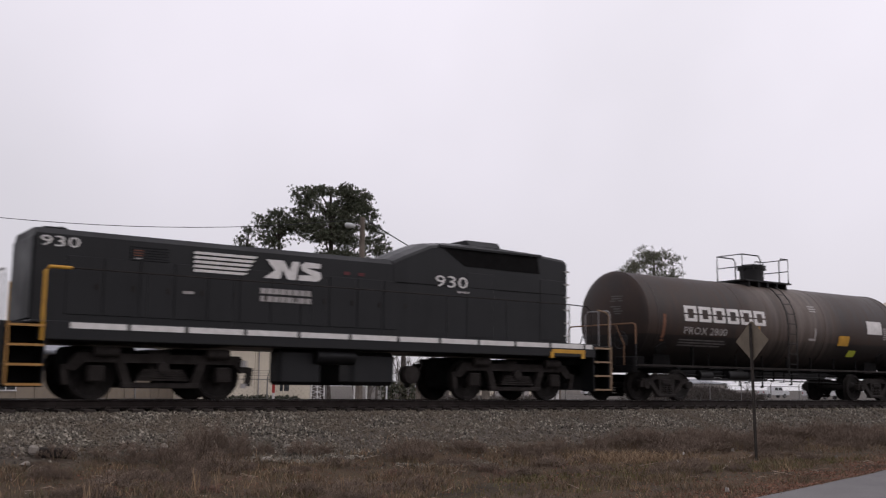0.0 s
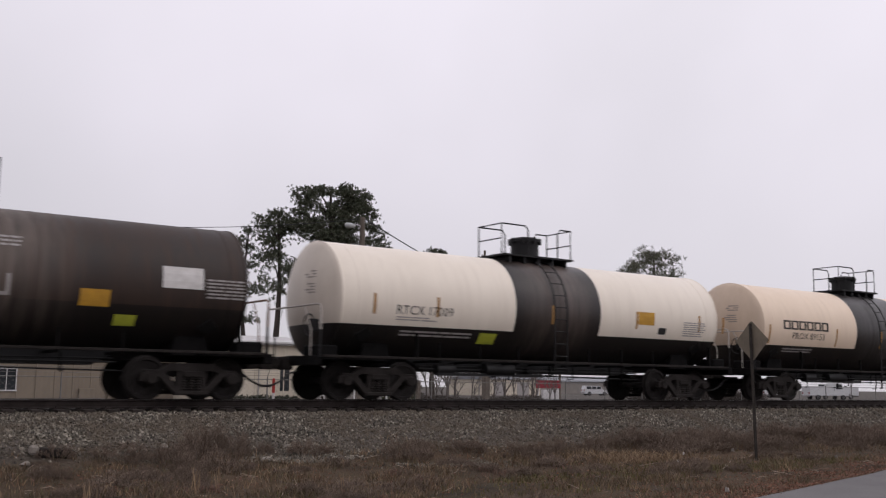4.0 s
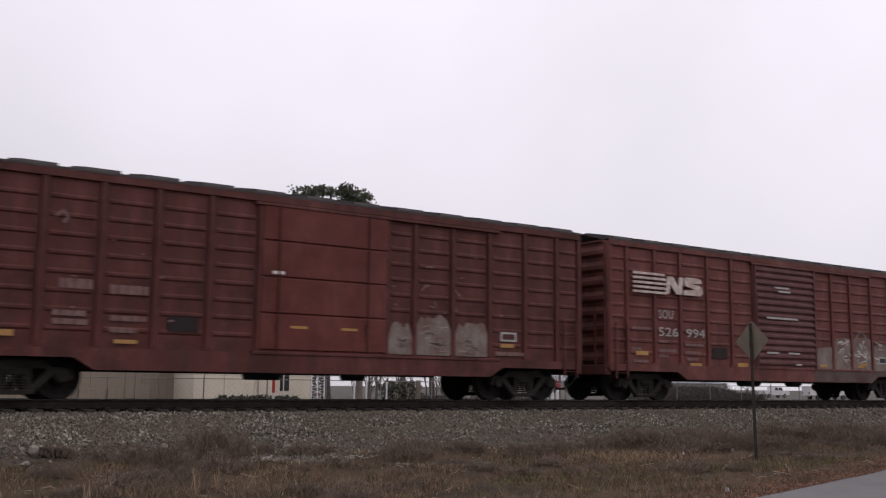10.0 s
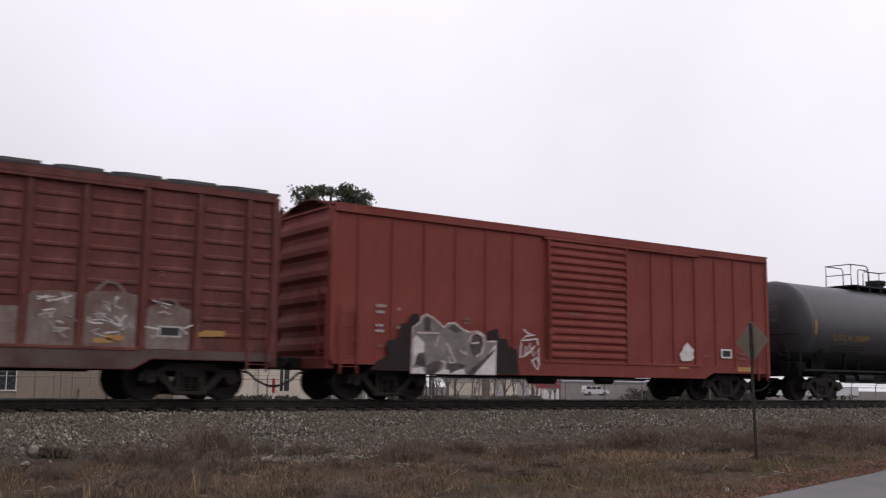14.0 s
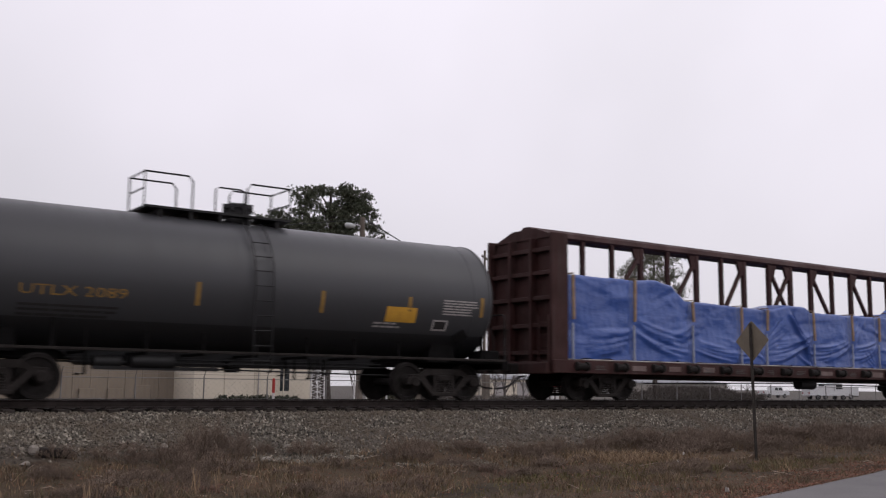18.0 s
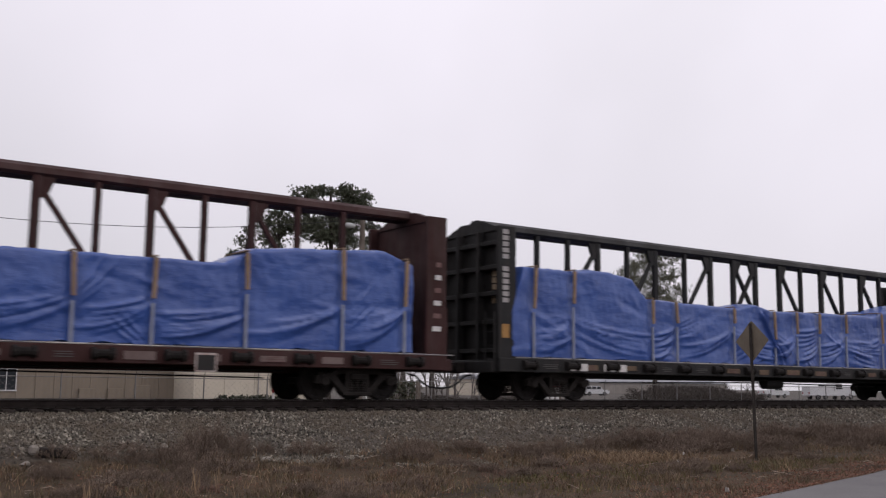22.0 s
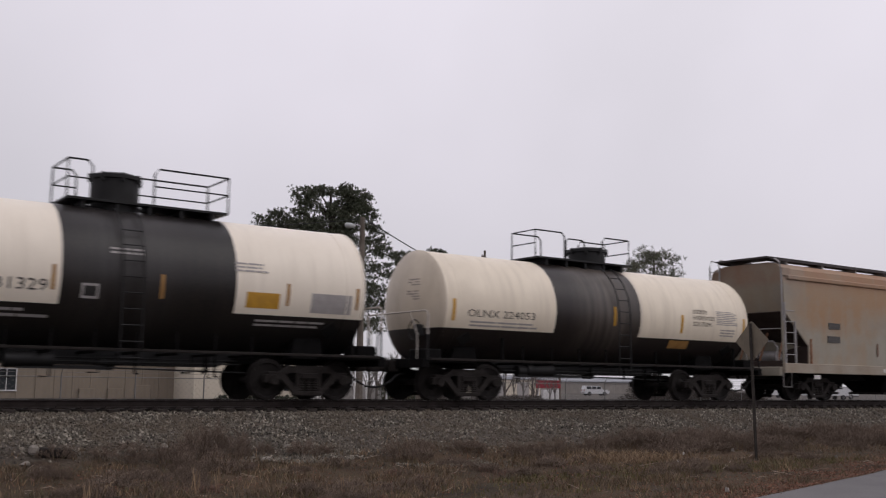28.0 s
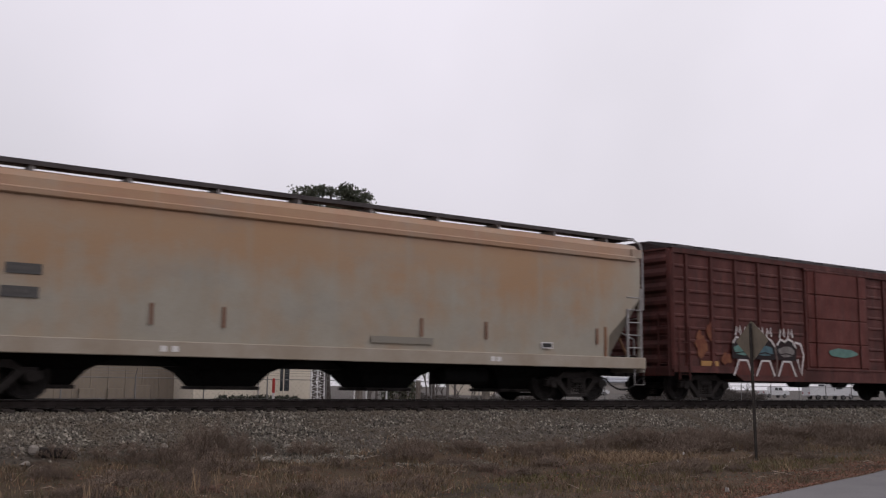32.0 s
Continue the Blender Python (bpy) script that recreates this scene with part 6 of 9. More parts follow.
# ---------- covered hopper ----------
def hopper_paint():
    m, nodes, links, bsdf = tree_of("stained_grey_hopper_paint")
    vec = nodes.new("ShaderNodeTexCoord").outputs["Object"]
    sep = nodes.new("ShaderNodeSeparateXYZ")
    links.new(vec, sep.inputs[0])
    big = noisy(nodes, links, vec, 0.6, 6, 0.62, (0.55, 1, 0.8), 0.36, 0.58)
    mid = noisy(nodes, links, vec, 1.3, 5, 0.62, (1, 1, 0.8), 0.4, 0.72)
    run = noisy(nodes, links, vec, 1.9, 5, 0.65, (1.2, 1.2, 0.07), 0.38, 0.68)
    small = noisy(nodes, links, vec, 22, 4, 0.7)
    top = nodes.new("ShaderNodeMapRange")
    top.inputs["From Min"].default_value, top.inputs["From Max"].default_value = 3.75, 4.0
    links.new(sep.outputs[2], top.inputs["Value"])
    c = mixer(nodes, links, calc(nodes, links, "MULTIPLY", mid, 0.7), (0.285, 0.262, 0.212), (0.240, 0.208, 0.158))
    # rust washed down from the roof, uneven along the car, over the cleaner grey-green below
    edge = calc(nodes, links, "ADD", calc(nodes, links, "MULTIPLY", calc(nodes, links, "SUBTRACT", big, 0.5), 0.9), calc(nodes, links, "MULTIPLY", calc(nodes, links, "SUBTRACT", run, 0.5), 0.55))
    wash = nodes.new("ShaderNodeMapRange")
    wash.inputs["From Min"].default_value, wash.inputs["From Max"].default_value = 2.05, 3.25
    links.new(calc(nodes, links, "ADD", sep.outputs[2], edge), wash.inputs["Value"])
    stain = calc(nodes, links, "MULTIPLY", wash.outputs[0], calc(nodes, links, "ADD", calc(nodes, links, "MULTIPLY", big, 0.30), 0.62))
    low = calc(nodes, links, "MULTIPLY", noisy(nodes, links, vec, 0.9, 5, 0.65, (0.8, 1, 0.5), 0.50, 0.72), 0.55)
    stain = calc(nodes, links, "MAXIMUM", stain, low)
    # the ends stayed cleaner, and pale weld lines run up the side
    clean = nodes.new("ShaderNodeMapRange")
    clean.inputs["From Min"].default_value, clean.inputs["From Max"].default_value = 9.7, 8.4
    clean.inputs["To Min"].default_value, clean.inputs["To Max"].default_value = 0.12, 1.0
    links.new(calc(nodes, links, "ABSOLUTE", sep.outputs[0]), clean.inputs["Value"])
    stain = calc(nodes, links, "MULTIPLY", stain, clean.outputs[0])
    seam = nodes.new("ShaderNodeMapRange")
    seam.inputs["From Min"].default_value, seam.inputs["From Max"].default_value = 0.16, 0.02
    links.new(calc(nodes, links, "PINGPONG", calc(nodes, links, "ADD", sep.outputs[0], 0.3), 1.05), seam.inputs["Value"])
    stain = calc(nodes, links, "MULTIPLY", stain, calc(nodes, links, "SUBTRACT", 1.0, calc(nodes, links, "MULTIPLY", calc(nodes, links, "MULTIPLY", seam.outputs[0], run), 0.55)))
    c = mixer(nodes, links, calc(nodes, links, "MINIMUM", stain, 0.92), c, (0.300, 0.176, 0.088))
    c = mixer(nodes, links, calc(nodes, links, "MULTIPLY", calc(nodes, links, "MULTIPLY", top.outputs[0], calc(nodes, links, "ADD", calc(nodes, links, "MULTIPLY", mid, 0.6), 0.3)), 0.7), c, (0.270, 0.135, 0.085))
    scuff = noisy(nodes, links, vec, 0.8, 6, 0.7, (0.6, 1, 1.2), 0.52, 0.72)
    c = mixer(nodes, links, calc(nodes, links, "MULTIPLY", scuff, 0.40), c, (0.195, 0.188, 0.170))
    c = mixer(nodes, links, calc(nodes, links, "MULTIPLY", small, 0.15), c, (0.14, 0.10, 0.075))
    links.new(c, bsdf.inputs["Base Color"])
    bsdf.inputs["Roughness"].default_value = 0.75
    bumped(nodes, links, bsdf, small, 0.1)
    return m


# rust brown darkened to hold the shade below the hopper's end walls
SHADEDRUST = surface("shaded_rust_sheet", (0.040, 0.026, 0.021), (0.022, 0.016, 0.014), 0.9, scale=2, bump=0.2)
DARKGREY = surface("worn_dark_grey", (0.09, 0.085, 0.08), (0.06, 0.055, 0.05), 0.8, scale=6, bump=0)
RUSTBAR = surface("rusty_bar", (0.22, 0.11, 0.06), (0.13, 0.07, 0.045), 0.85, bump=0.1)


def covered_hopper(x0, x1):
    xc, half = (x0 + x1) / 2, (x1 - x0) / 2
    car = wagon("covered_hopper", "rust-stained tan-grey covered hopper car", "hopper car", xc)
    pt = hopper_paint()
    # curved sides: outline across the car, run between the end slopes
    sec = [(-1.46, 1.22), (-1.48, 1.80), (-1.50, 2.93), (-1.50, 3.95), (-1.47, 4.12), (-1.43, 4.34), (-1.30, 4.48), (-0.9, 4.58), (0.9, 4.58), (1.30, 4.48), (1.43, 4.34), (1.47, 4.12), (1.50, 3.95), (1.50, 2.93), (1.48, 1.80), (1.46, 1.22)]
    vs, fs = [], []
    def slope(z):
        return max(0.0, 2.93 - max(z, 1.80)) * 1.12
    xsn = 24
    for y, z in sec:
        e = half - 0.12 - slope(z)
        for i in range(xsn + 1):
            vs.append((-e + 2 * e * i / xsn, y, z))
    n = len(sec)
    for k in range(n):
        for i in range(xsn):
            a, b = k * (xsn + 1) + i, ((k + 1) % n) * (xsn + 1) + i
            fs.append((a, a + 1, b + 1, b))
    fs.append(tuple(k * (xsn + 1) for k in range(n)))
    fs.append(tuple(k * (xsn + 1) + xsn for k in range(n - 1, -1, -1)))
    part("body", Shape().add(vs, fs), pt, car, "curved body side stained by rust", 30)
    for q in (-1, 1):
        part("side_sill", Shape().box(-half, half, q * 1.50 - 0.07, q * 1.50 + 0.05, 0.90, 1.22, 0.015), surface("sill_grey", (0.31, 0.275, 0.225), (0.22, 0.17, 0.12), 0.75, scale=1.2) if q < 0 else pt, car)
        part("eave_angle", Shape().box(-half + 0.3, half - 0.3, q * 1.50 - 0.06, q * 1.50 + 0.06, 3.97, 4.13, 0.03), pt, car)
        # slope sheet under the end wall, its shade put into the dark colour
        e0, e1 = half - 0.115, half - 0.115 - 1.13 * 1.12
        part("slope_sheet", Shape().prism([(q * e0, 2.92), (q * (e0 + 0.03), 2.90), (q * (e1 + 0.03), 1.80), (q * (e1 - 0.02), 1.80)], -1.45, 1.45).box(min(q * e1, q * (e1 + 0.03)), max(q * e1, q * (e1 + 0.03)), -1.45, 1.45, 1.2, 1.80), SHADEDRUST, car, "rust-brown slope sheet with its shade in the colour")
        # end frame: posts and ladder
        xe = q * (half - 0.12)
        for w in (-1, 1):
            part("corner_post", Shape().box(xe - 0.05, xe + 0.05, w * 1.44 - 0.04, w * 1.44 + 0.04, 1.2, 2.93, 0.01), pt, car)
            part("inner_post", Shape().box(q * (half - 1.52) - 0.045, q * (half - 1.52) + 0.045, w * 1.47 - 0.04, w * 1.47 + 0.04, 1.2, 2.05, 0.01), RUSTBAR, car)
        s = Shape()
        for i in range(5):
            z = 1.5 + i * 0.36
            s.tube([(q * (half - 0.12), -1.50, z), (q * (half - 0.66), -1.50, z)], 0.018, 6)
        for x in (0.12, 0.66):
            s.box(q * (half - x) - 0.028, q * (half - x) + 0.028, -1.53, -1.47, 1.2, 3.2 if x < 0.5 else 2.6)
        s.tube([(q * (half - 0.12), -1.50, 2.35), (q * (half + 0.02), -0.2, 2.35)], 0.018, 6)
        part("side_ladder", s, STEELGREY, car)
        ladder(car, q * (half + 0.02), 1.2, 1.0, 4.6, 0.42, 10, STEELGREY, "y", "end_ladder")
        part("ladder_hoop", Shape().tube([(q * (half + 0.02), 1.0, 4.6), (q * (half - 0.05), 1.0, 4.82), (q * (half - 0.4), 1.0, 4.80)], 0.018, 6).tube([(q * (half + 0.02), 1.4, 4.6), (q * (half - 0.05), 1.4, 4.82), (q * (half - 0.4), 1.4, 4.80)], 0.018, 6), STEELGREY, car)
        part("corner_rail", Shape().tube([(q * (half - 0.02), -1.50, 2.6), (q * (half - 0.02), -1.50, 4.25), (q * (half - 0.04), -1.44, 4.52), (q * (half - 0.10), -1.25, 4.66), (q * (half - 0.2), -1.05, 4.70)], 0.03, 6), STEELGREY, car, "pale bent corner rail")
        part("end_sill", Shape().box(q * half - 0.12, q * half + 0.10, -1.45, 1.45, 0.80, 1.10, 0.02), pt, car)
        part("end_platform", Shape().box(min(q * half, q * (half - 1.9)), max(q * half, q * (half - 1.9)), -1.40, 1.40, 1.02, 1.08), IRON, car)
        s = Shape().spin([(-0.4, 0.05), (-0.36, 0.2), (0.36, 0.2), (0.4, 0.05)], "y", 14, (q * (half - 0.75), -0.4, 1.45))
        part("brake_cylinder", s, STEELGREY, car, smooth=40)
        part("step", Shape().tube([(q * half - 0.03, -1.5, 0.92), (q * half - 0.03, -1.5, 0.45), (q * (half - 0.4), -1.5, 0.45), (q * (half - 0.4), -1.5, 0.92)], 0.018, 6), STEELGREY, car)
        for y in (-1.1, -0.35, 0.5, 1.1):
            part("end_brace", Shape().tube([(q * (half - 0.15), y, 1.06), (q * (half - 0.80), y * 0.9, 2.25)], 0.04, 6), RUSTBAR, car)
        part("brake_rod", Shape().tube([(q * (half - 0.1), -1.2, 1.1), (q * (half - 0.1), -1.2, 1.75), (q * (half - 0.3), -0.9, 1.95), (q * (half - 0.3), 0.9, 1.95)], 0.03, 6), STEELGREY, car)
        part("end_crossbeam", Shape().box(min(q * (half - 0.05), q * (half - 0.25)), max(q * (half - 0.05), q * (half - 0.25)), -1.42, 1.42, 1.08, 1.30, 0.02), SHADEDRUST, car)
        part("pushing_plate", Shape().box(q * (half - 0.25) - 0.2, q * (half - 0.25) + 0.2, -1.52, -1.46, 4.10, 4.35), pt, car)
    # roof walk and hatches
    part("roof_walk", Shape().box(-half + 0.15, half - 0.15, -1.0, -0.5, 4.70, 4.75).box(-half + 0.15, half - 0.15, 0.5, 1.0, 4.70, 4.75), ROOFMET, car, "dark grating roof walk")
    for q in (-1, 1):
        part("roof_walk_edge", Shape().box(-half + 0.05, half - 0.05, q * 1.08 - 0.02, q * 1.08 + 0.02, 4.655, 4.755), ROOFMET, car)
        part("roof_walk_end", Shape().box(min(q * half + q * 0.12, q * (half - 0.7)), max(q * half + q * 0.12, q * (half - 0.7)), -1.06, 1.06, 4.705, 4.76), ROOFMET, car)
    br = fixed(Shape().box(-0.035, 0.035, -1.05, 1.05, 4.50, 4.69).mesh("roof_bracket", STEELGREY))
    for i in range(10):
        part("roof_bracket", br, None, car, at=(-half + 1.0 + (2 * half - 2.0) * i / 9, 0, 0))
    hm = fixed(Shape().box(-0.42, 0.42, -0.38, 0.38, 4.54, 4.70, 0.04).mesh("hatch", pt))
    for i in range(10):
        part("hatch", hm, None, car, at=(-half + 1.6 + (2 * half - 3.2) * i / 9, 0, 0))
    # outlet hoppers
    for x in (-6.45, -2.35, 1.80, 5.95):
        vs, fs = [], []
        for a, b, z in ((0.60, 0.55, 0.28), (0.84, 0.80, 0.60), (1.22, 1.15, 0.83), (1.55, 1.38, 0.99)):
            vs += [(x - a, -b, z), (x + a, -b, z), (x + a, b, z), (x - a, b, z)]
        for k in range(3):
            fs += [(4 * k + m, 4 * k + (m + 1) % 4, 4 * k + 4 + (m + 1) % 4, 4 * k + 4 + m) for m in range(4)]
        fs += [(3, 2, 1, 0), (12, 13, 14, 15)]
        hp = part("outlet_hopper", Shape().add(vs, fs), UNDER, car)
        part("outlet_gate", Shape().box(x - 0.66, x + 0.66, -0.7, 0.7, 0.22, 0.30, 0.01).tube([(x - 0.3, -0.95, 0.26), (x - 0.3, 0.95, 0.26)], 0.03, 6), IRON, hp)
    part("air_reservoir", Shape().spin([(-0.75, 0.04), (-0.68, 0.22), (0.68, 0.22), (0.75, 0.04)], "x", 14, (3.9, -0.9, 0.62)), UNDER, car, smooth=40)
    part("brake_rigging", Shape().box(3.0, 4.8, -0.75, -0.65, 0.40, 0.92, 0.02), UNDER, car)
    part("centre_sill", Shape().box(-half + 0.1, half - 0.1, -0.26, 0.26, 0.72, 1.02), BLACK, car)
    gear(car, (-half + 2.3, half - 2.3), -half - 0.10, half + 0.10)

    def flat(z):
        return -1.49 - 0.012
    dk = surface("dark_number_patch", (0.05, 0.048, 0.047), (0.09, 0.085, 0.08), 0.8, scale=6, bump=0)
    plate(-7.44, -6.76, 2.42, 2.63, flat, dk, car, "number_patch")
    plate(-7.50, -6.80, 1.96, 2.18, flat, dk, car, "number_patch")
    bars(-7.40, -6.83, 2.47, 2.60, 1, lambda z: flat(z) - 0.006, DARKGREY, car, seed=201)
    bars(-7.46, -6.88, 2.02, 2.15, 1, lambda z: flat(z) - 0.006, DARKGREY, car, seed=202)
    rusty = surface("rusty_grab", (0.20, 0.11, 0.07), (0.10, 0.06, 0.045), 0.85, bump=0.1)
    for x in (-4.55, -2.95, 2.2, 4.2, 8.1):
        plate(x - 0.045, x + 0.045, 1.55, 2.0, flat, rusty, car, "grab_iron")
    plate(6.05, 6.45, 1.38, 1.55, flat, WHITE, car, "data_panel")
    plate(6.09, 6.41, 1.41, 1.52, lambda z: flat(z) - 0.006, DARKTXT, car, "data_panel")
    plate(0.75, 2.55, 1.36, 1.52, flat, surface("grey_patch", (0.175, 0.165, 0.14), (0.20, 0.175, 0.14), 0.8, scale=5, amount=0.9), car, "paint_patch")
    for x in (-4.35, -4.1, 4.3, 4.5):
        plate(x, x + 0.14, 1.0, 1.12, lambda z: -1.572, WHITE, car, "sill_mark")
    plate(-8.35, -8.0, 0.72, 0.86, lambda z: -1.50, WHITE, car, "tag_board")
    return car


covered_hopper(209.85, 229.75)


# ---------- locomotive slug ----------
TANEDGE = surface("worn_tan_paint", (0.24, 0.165, 0.105), (0.15, 0.10, 0.065), 0.75, scale=6, bump=0)

def loco():
    xc = 12.2
    car = wagon("locomotive", "black road slug engine with white sill stripes", "locomotive", xc)
    pt = LOCO_BLACK
    L0, L1 = 4.25 - xc, 20.25 - xc
    # frame and walkway
    part("frame", Shape().box(L0 + 0.65, L1 - 0.65, -1.38, 1.38, 1.16, 1.40, 0.02), pt, car)
    part("walkway", Shape().box(L0 + 0.45, L1 - 0.55, -1.52, 1.52, 1.50, 1.545, 0.01), pt, car)
    for q in (-1, 1):
        part("side_sill", Shape().box(L0 + 0.75, L1 - 0.60, q * 1.49 - 0.03, q * 1.49 + 0.03, 1.18, 1.52, 0.01), pt, car)
        xs = [5.44, 6.65, 7.87, 9.20, 10.50, 11.83, 13.16, 14.38, 15.59, 16.79, 18.0, 19.24, 19.57]
        for a, b in zip(xs, xs[1:]):
            part("sill_stripe", Shape().box(a - xc + 0.03, b - xc - 0.05, q * 1.526 - 0.004, q * 1.526 + 0.004, 1.405, 1.525), WHITE, car)
    # hood
    s = Shape().run([(-0.92, 1.54), (-0.92, 3.34), (-0.80, 3.46), (0.80, 3.46), (0.92, 3.34), (0.92, 1.54)], 4.86 - xc, 13.9 - xc)
    hood = part("hood", s, pt, car, "long low black hood")
    for i in range(11):
        x = 5.5 - xc + i * 0.76
        part("hood_door", Shape().box(x, x + 0.70, -0.940, -0.918, 1.72, 2.92, 0.008), pt, hood)
        part("door_latch", Shape().box(x + 0.58, x + 0.64, -0.955, -0.938, 2.25, 2.37), IRON, hood)
    louvre = fixed(Shape().box(-0.42, 0.42, -0.945, -0.918, -0.018, 0.010).mesh("louvre", pt))
    for i in range(6):
        part("louvre", louvre, None, hood, at=(7.2 - xc, 0, 2.95 + i * 0.055))
    part("hood_end_face", Shape().box(4.82 - xc, 4.86 - xc, -0.88, 0.88, 1.6, 3.3, 0.02), pt, hood)
    part("bell", Shape().spin([(3.46, 0.10), (3.54, 0.13), (3.58, 0.05)], "z", 12, (5.5 - xc, -0.3, 0)).box(5.1 - xc, 5.4 - xc, -0.5, -0.2, 3.46, 3.54), pt, hood)
    # raised end of the hood where the cab was, with a dark intake screen under the roof edge
    s = Shape()
    stations = [(13.35, 3.43, 0.93), (13.75, 3.62, 0.95), (14.5, 3.93, 0.955), (15.2, 4.00, 0.955), (16.0, 4.02, 0.955), (17.0, 4.01, 0.955), (18.0, 3.98, 0.955), (19.0, 3.90, 0.95), (19.12, 3.85, 0.93)]
    vs, fs = [], []
    for x, z, w in stations:
        sec = [(-w, 1.54), (-w, z - 0.07), (-w + 0.05, z), (-w * 0.55, z + 0.09), (0, z + 0.12), (w * 0.55, z + 0.09), (w - 0.05, z), (w, z - 0.07), (w, 1.54)]
        vs += [(x - xc, y, zz) for y, zz in sec]
    n = 9
    for i in range(len(stations) - 1):
        for k in range(n):
            fs.append((i * n + k, i * n + (k + 1) % n, (i + 1) * n + (k + 1) % n, (i + 1) * n + k))
    fs += [tuple(range(n - 1, -1, -1)), tuple((len(stations) - 1) * n + k for k in range(n))]
    cab = part("raised_hood", s.add(vs, fs), pt, car, "raised hood end with rounded roof")
    part("roof_hatch", Shape().run([(-0.75, 4.06), (-0.6, 4.22), (0.6, 4.22), (0.75, 4.06)], 15.85 - xc, 16.9 - xc), pt, cab)
    for q in (-1, 1):
        part("intake_screen", Shape().prism([(14.85 - xc, 3.88), (15.9 - xc, 3.93), (18.0 - xc, 3.90), (18.1 - xc, 3.44), (15.55 - xc, 3.46)], q * 0.968, q * 0.95), UNDER, cab, "dark intake screen")
        part("screen_hood", Shape().run([(q * 0.95, 3.90), (q * 1.02, 3.90), (q * 1.02, 3.955), (q * 0.95, 3.985)], 14.7 - xc, 18.15 - xc), pt, cab)
    part("side_seam", Shape().box(13.4 - xc, 19.05 - xc, -0.972, -0.955, 2.90, 2.915), UNDER, cab)
    for x in (15.62, 18.12):
        part("access_door", Shape().box(x - xc, x + 0.85 - xc, -0.970, -0.95, 1.62, 3.3, 0.006), pt, cab)
    for k in range(6):
        part("corner_step", Shape().box(19.0 - xc, 19.16 - xc, -1.0, -0.945, 1.75 + 0.36 * k, 1.79 + 0.36 * k), GREYTXT, cab, "pale corner grab step")
    lettering("930", 0.30, 1.02, 14.61 - xc, 2.87, lambda z: -0.968, WHITE, car, "road_number")
    bars(15.30 - xc, 15.72 - xc, 2.72, 2.82, 1, lambda z: -0.968, GREYTXT, car, seed=301)
    lettering("930", 0.22, 0.78, 4.95 - xc, 3.08, lambda z: -0.925, WHITE, car, "road_number")
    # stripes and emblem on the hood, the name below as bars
    yh = -0.946
    for i in range(5):
        z = 3.20 - i * 0.098
        part("emblem_stripe", Shape().prism([(8.16 - xc, z - 0.03), (9.62 - xc - 0.07 * i, z - 0.03), (9.70 - xc - 0.06 * i, z + 0.03), (8.20 - xc, z + 0.03)], yh - 0.006, yh), WHITE, car)
    part("emblem_shape", Shape().prism([(9.85 - xc, 2.76), (10.25 - xc, 2.76), (10.32 - xc, 2.98), (10.45 - xc, 2.76), (10.66 - xc, 2.76), (10.74 - xc, 3.19), (10.56 - xc, 3.19), (10.5 - xc, 2.95), (10.34 - xc, 3.19), (9.9 - xc, 3.19), (10.12 - xc, 2.95)], yh - 0.006, yh), WHITE, car)
    part("emblem_shape", Shape().prism([(10.72 - xc, 2.76), (11.22 - xc, 2.76), (11.33 - xc, 2.84), (11.30 - xc, 2.98), (10.95 - xc, 3.06), (11.30 - xc, 3.08), (11.30 - xc, 3.19), (10.9 - xc, 3.20), (10.78 - xc, 3.12), (10.82 - xc, 2.99), (11.08 - xc, 2.90), (10.74 - xc, 2.88)], yh - 0.006, yh), WHITE, car)
    for z in (2.22, 2.40):
        for i in range(8):
            part("name_bar", Shape().box(9.78 - xc + i * 0.165, 9.92 - xc + i * 0.165, yh - 0.006, yh, z, z + 0.125), GREYTXT, car)
    plate(6.85 - xc, 7.05 - xc, 3.02, 3.16, lambda z: -0.935, surface("dull_red_mark", (0.14, 0.05, 0.03)), car, "warning_mark")
    plate(6.87 - xc, 7.03 - xc, 2.94, 2.98, lambda z: -0.935, GREYTXT, car, "warning_mark")
    plate(7.95 - xc, 8.2 - xc, 2.28, 2.34, lambda z: -0.952, GREYTXT, car, "builder_plate")
    for x in (11.95, 12.35):
        plate(x - xc, x - xc + 0.16, 2.98, 3.06, lambda z: -0.935, surface("dark_red_mark", (0.09, 0.02, 0.022)), car, "warning_mark")
    # handrails
    for q in (-1, 1):
        y = q * 1.50
        part("handrail", Shape().tube([(5.45 - xc, y, 2.60), (18.65 - xc, y, 2.60), (19.35 - xc, y, 2.58), (19.5 - xc, y, 2.46), (19.5 - xc, y, 1.6)], 0.016, 6), IRON, car)
        st = fixed(Shape().tube([(0, 0, 1.5), (0, 0, 2.60)], 0.014, 6).mesh("stanchion", pt))
        for x in (7.0, 8.9, 10.8, 12.7, 14.6, 16.5, 18.7):
            part("stanchion", st, None, car, at=(x - xc, y, 0))
        part("grab_post", Shape().tube([(5.45 - xc, y, 2.60), (5.02 - xc, y, 2.60), (4.95 - xc, y, 2.52), (4.95 - xc, y, 1.15)], 0.035, 8), YELLOW, car, "yellow entry grab rail")
        part("entry_sill", Shape().box(18.05 - xc, 19.25 - xc, y - 0.03, y + 0.03, 1.27, 1.37).box(18.0 - xc, 18.12 - xc, y - 0.03, y + 0.03, 1.14, 1.3).box(19.12 - xc, 19.24 - xc, y - 0.03, y + 0.03, 1.14, 1.3), YELLOW, car, "yellow jacking edge")
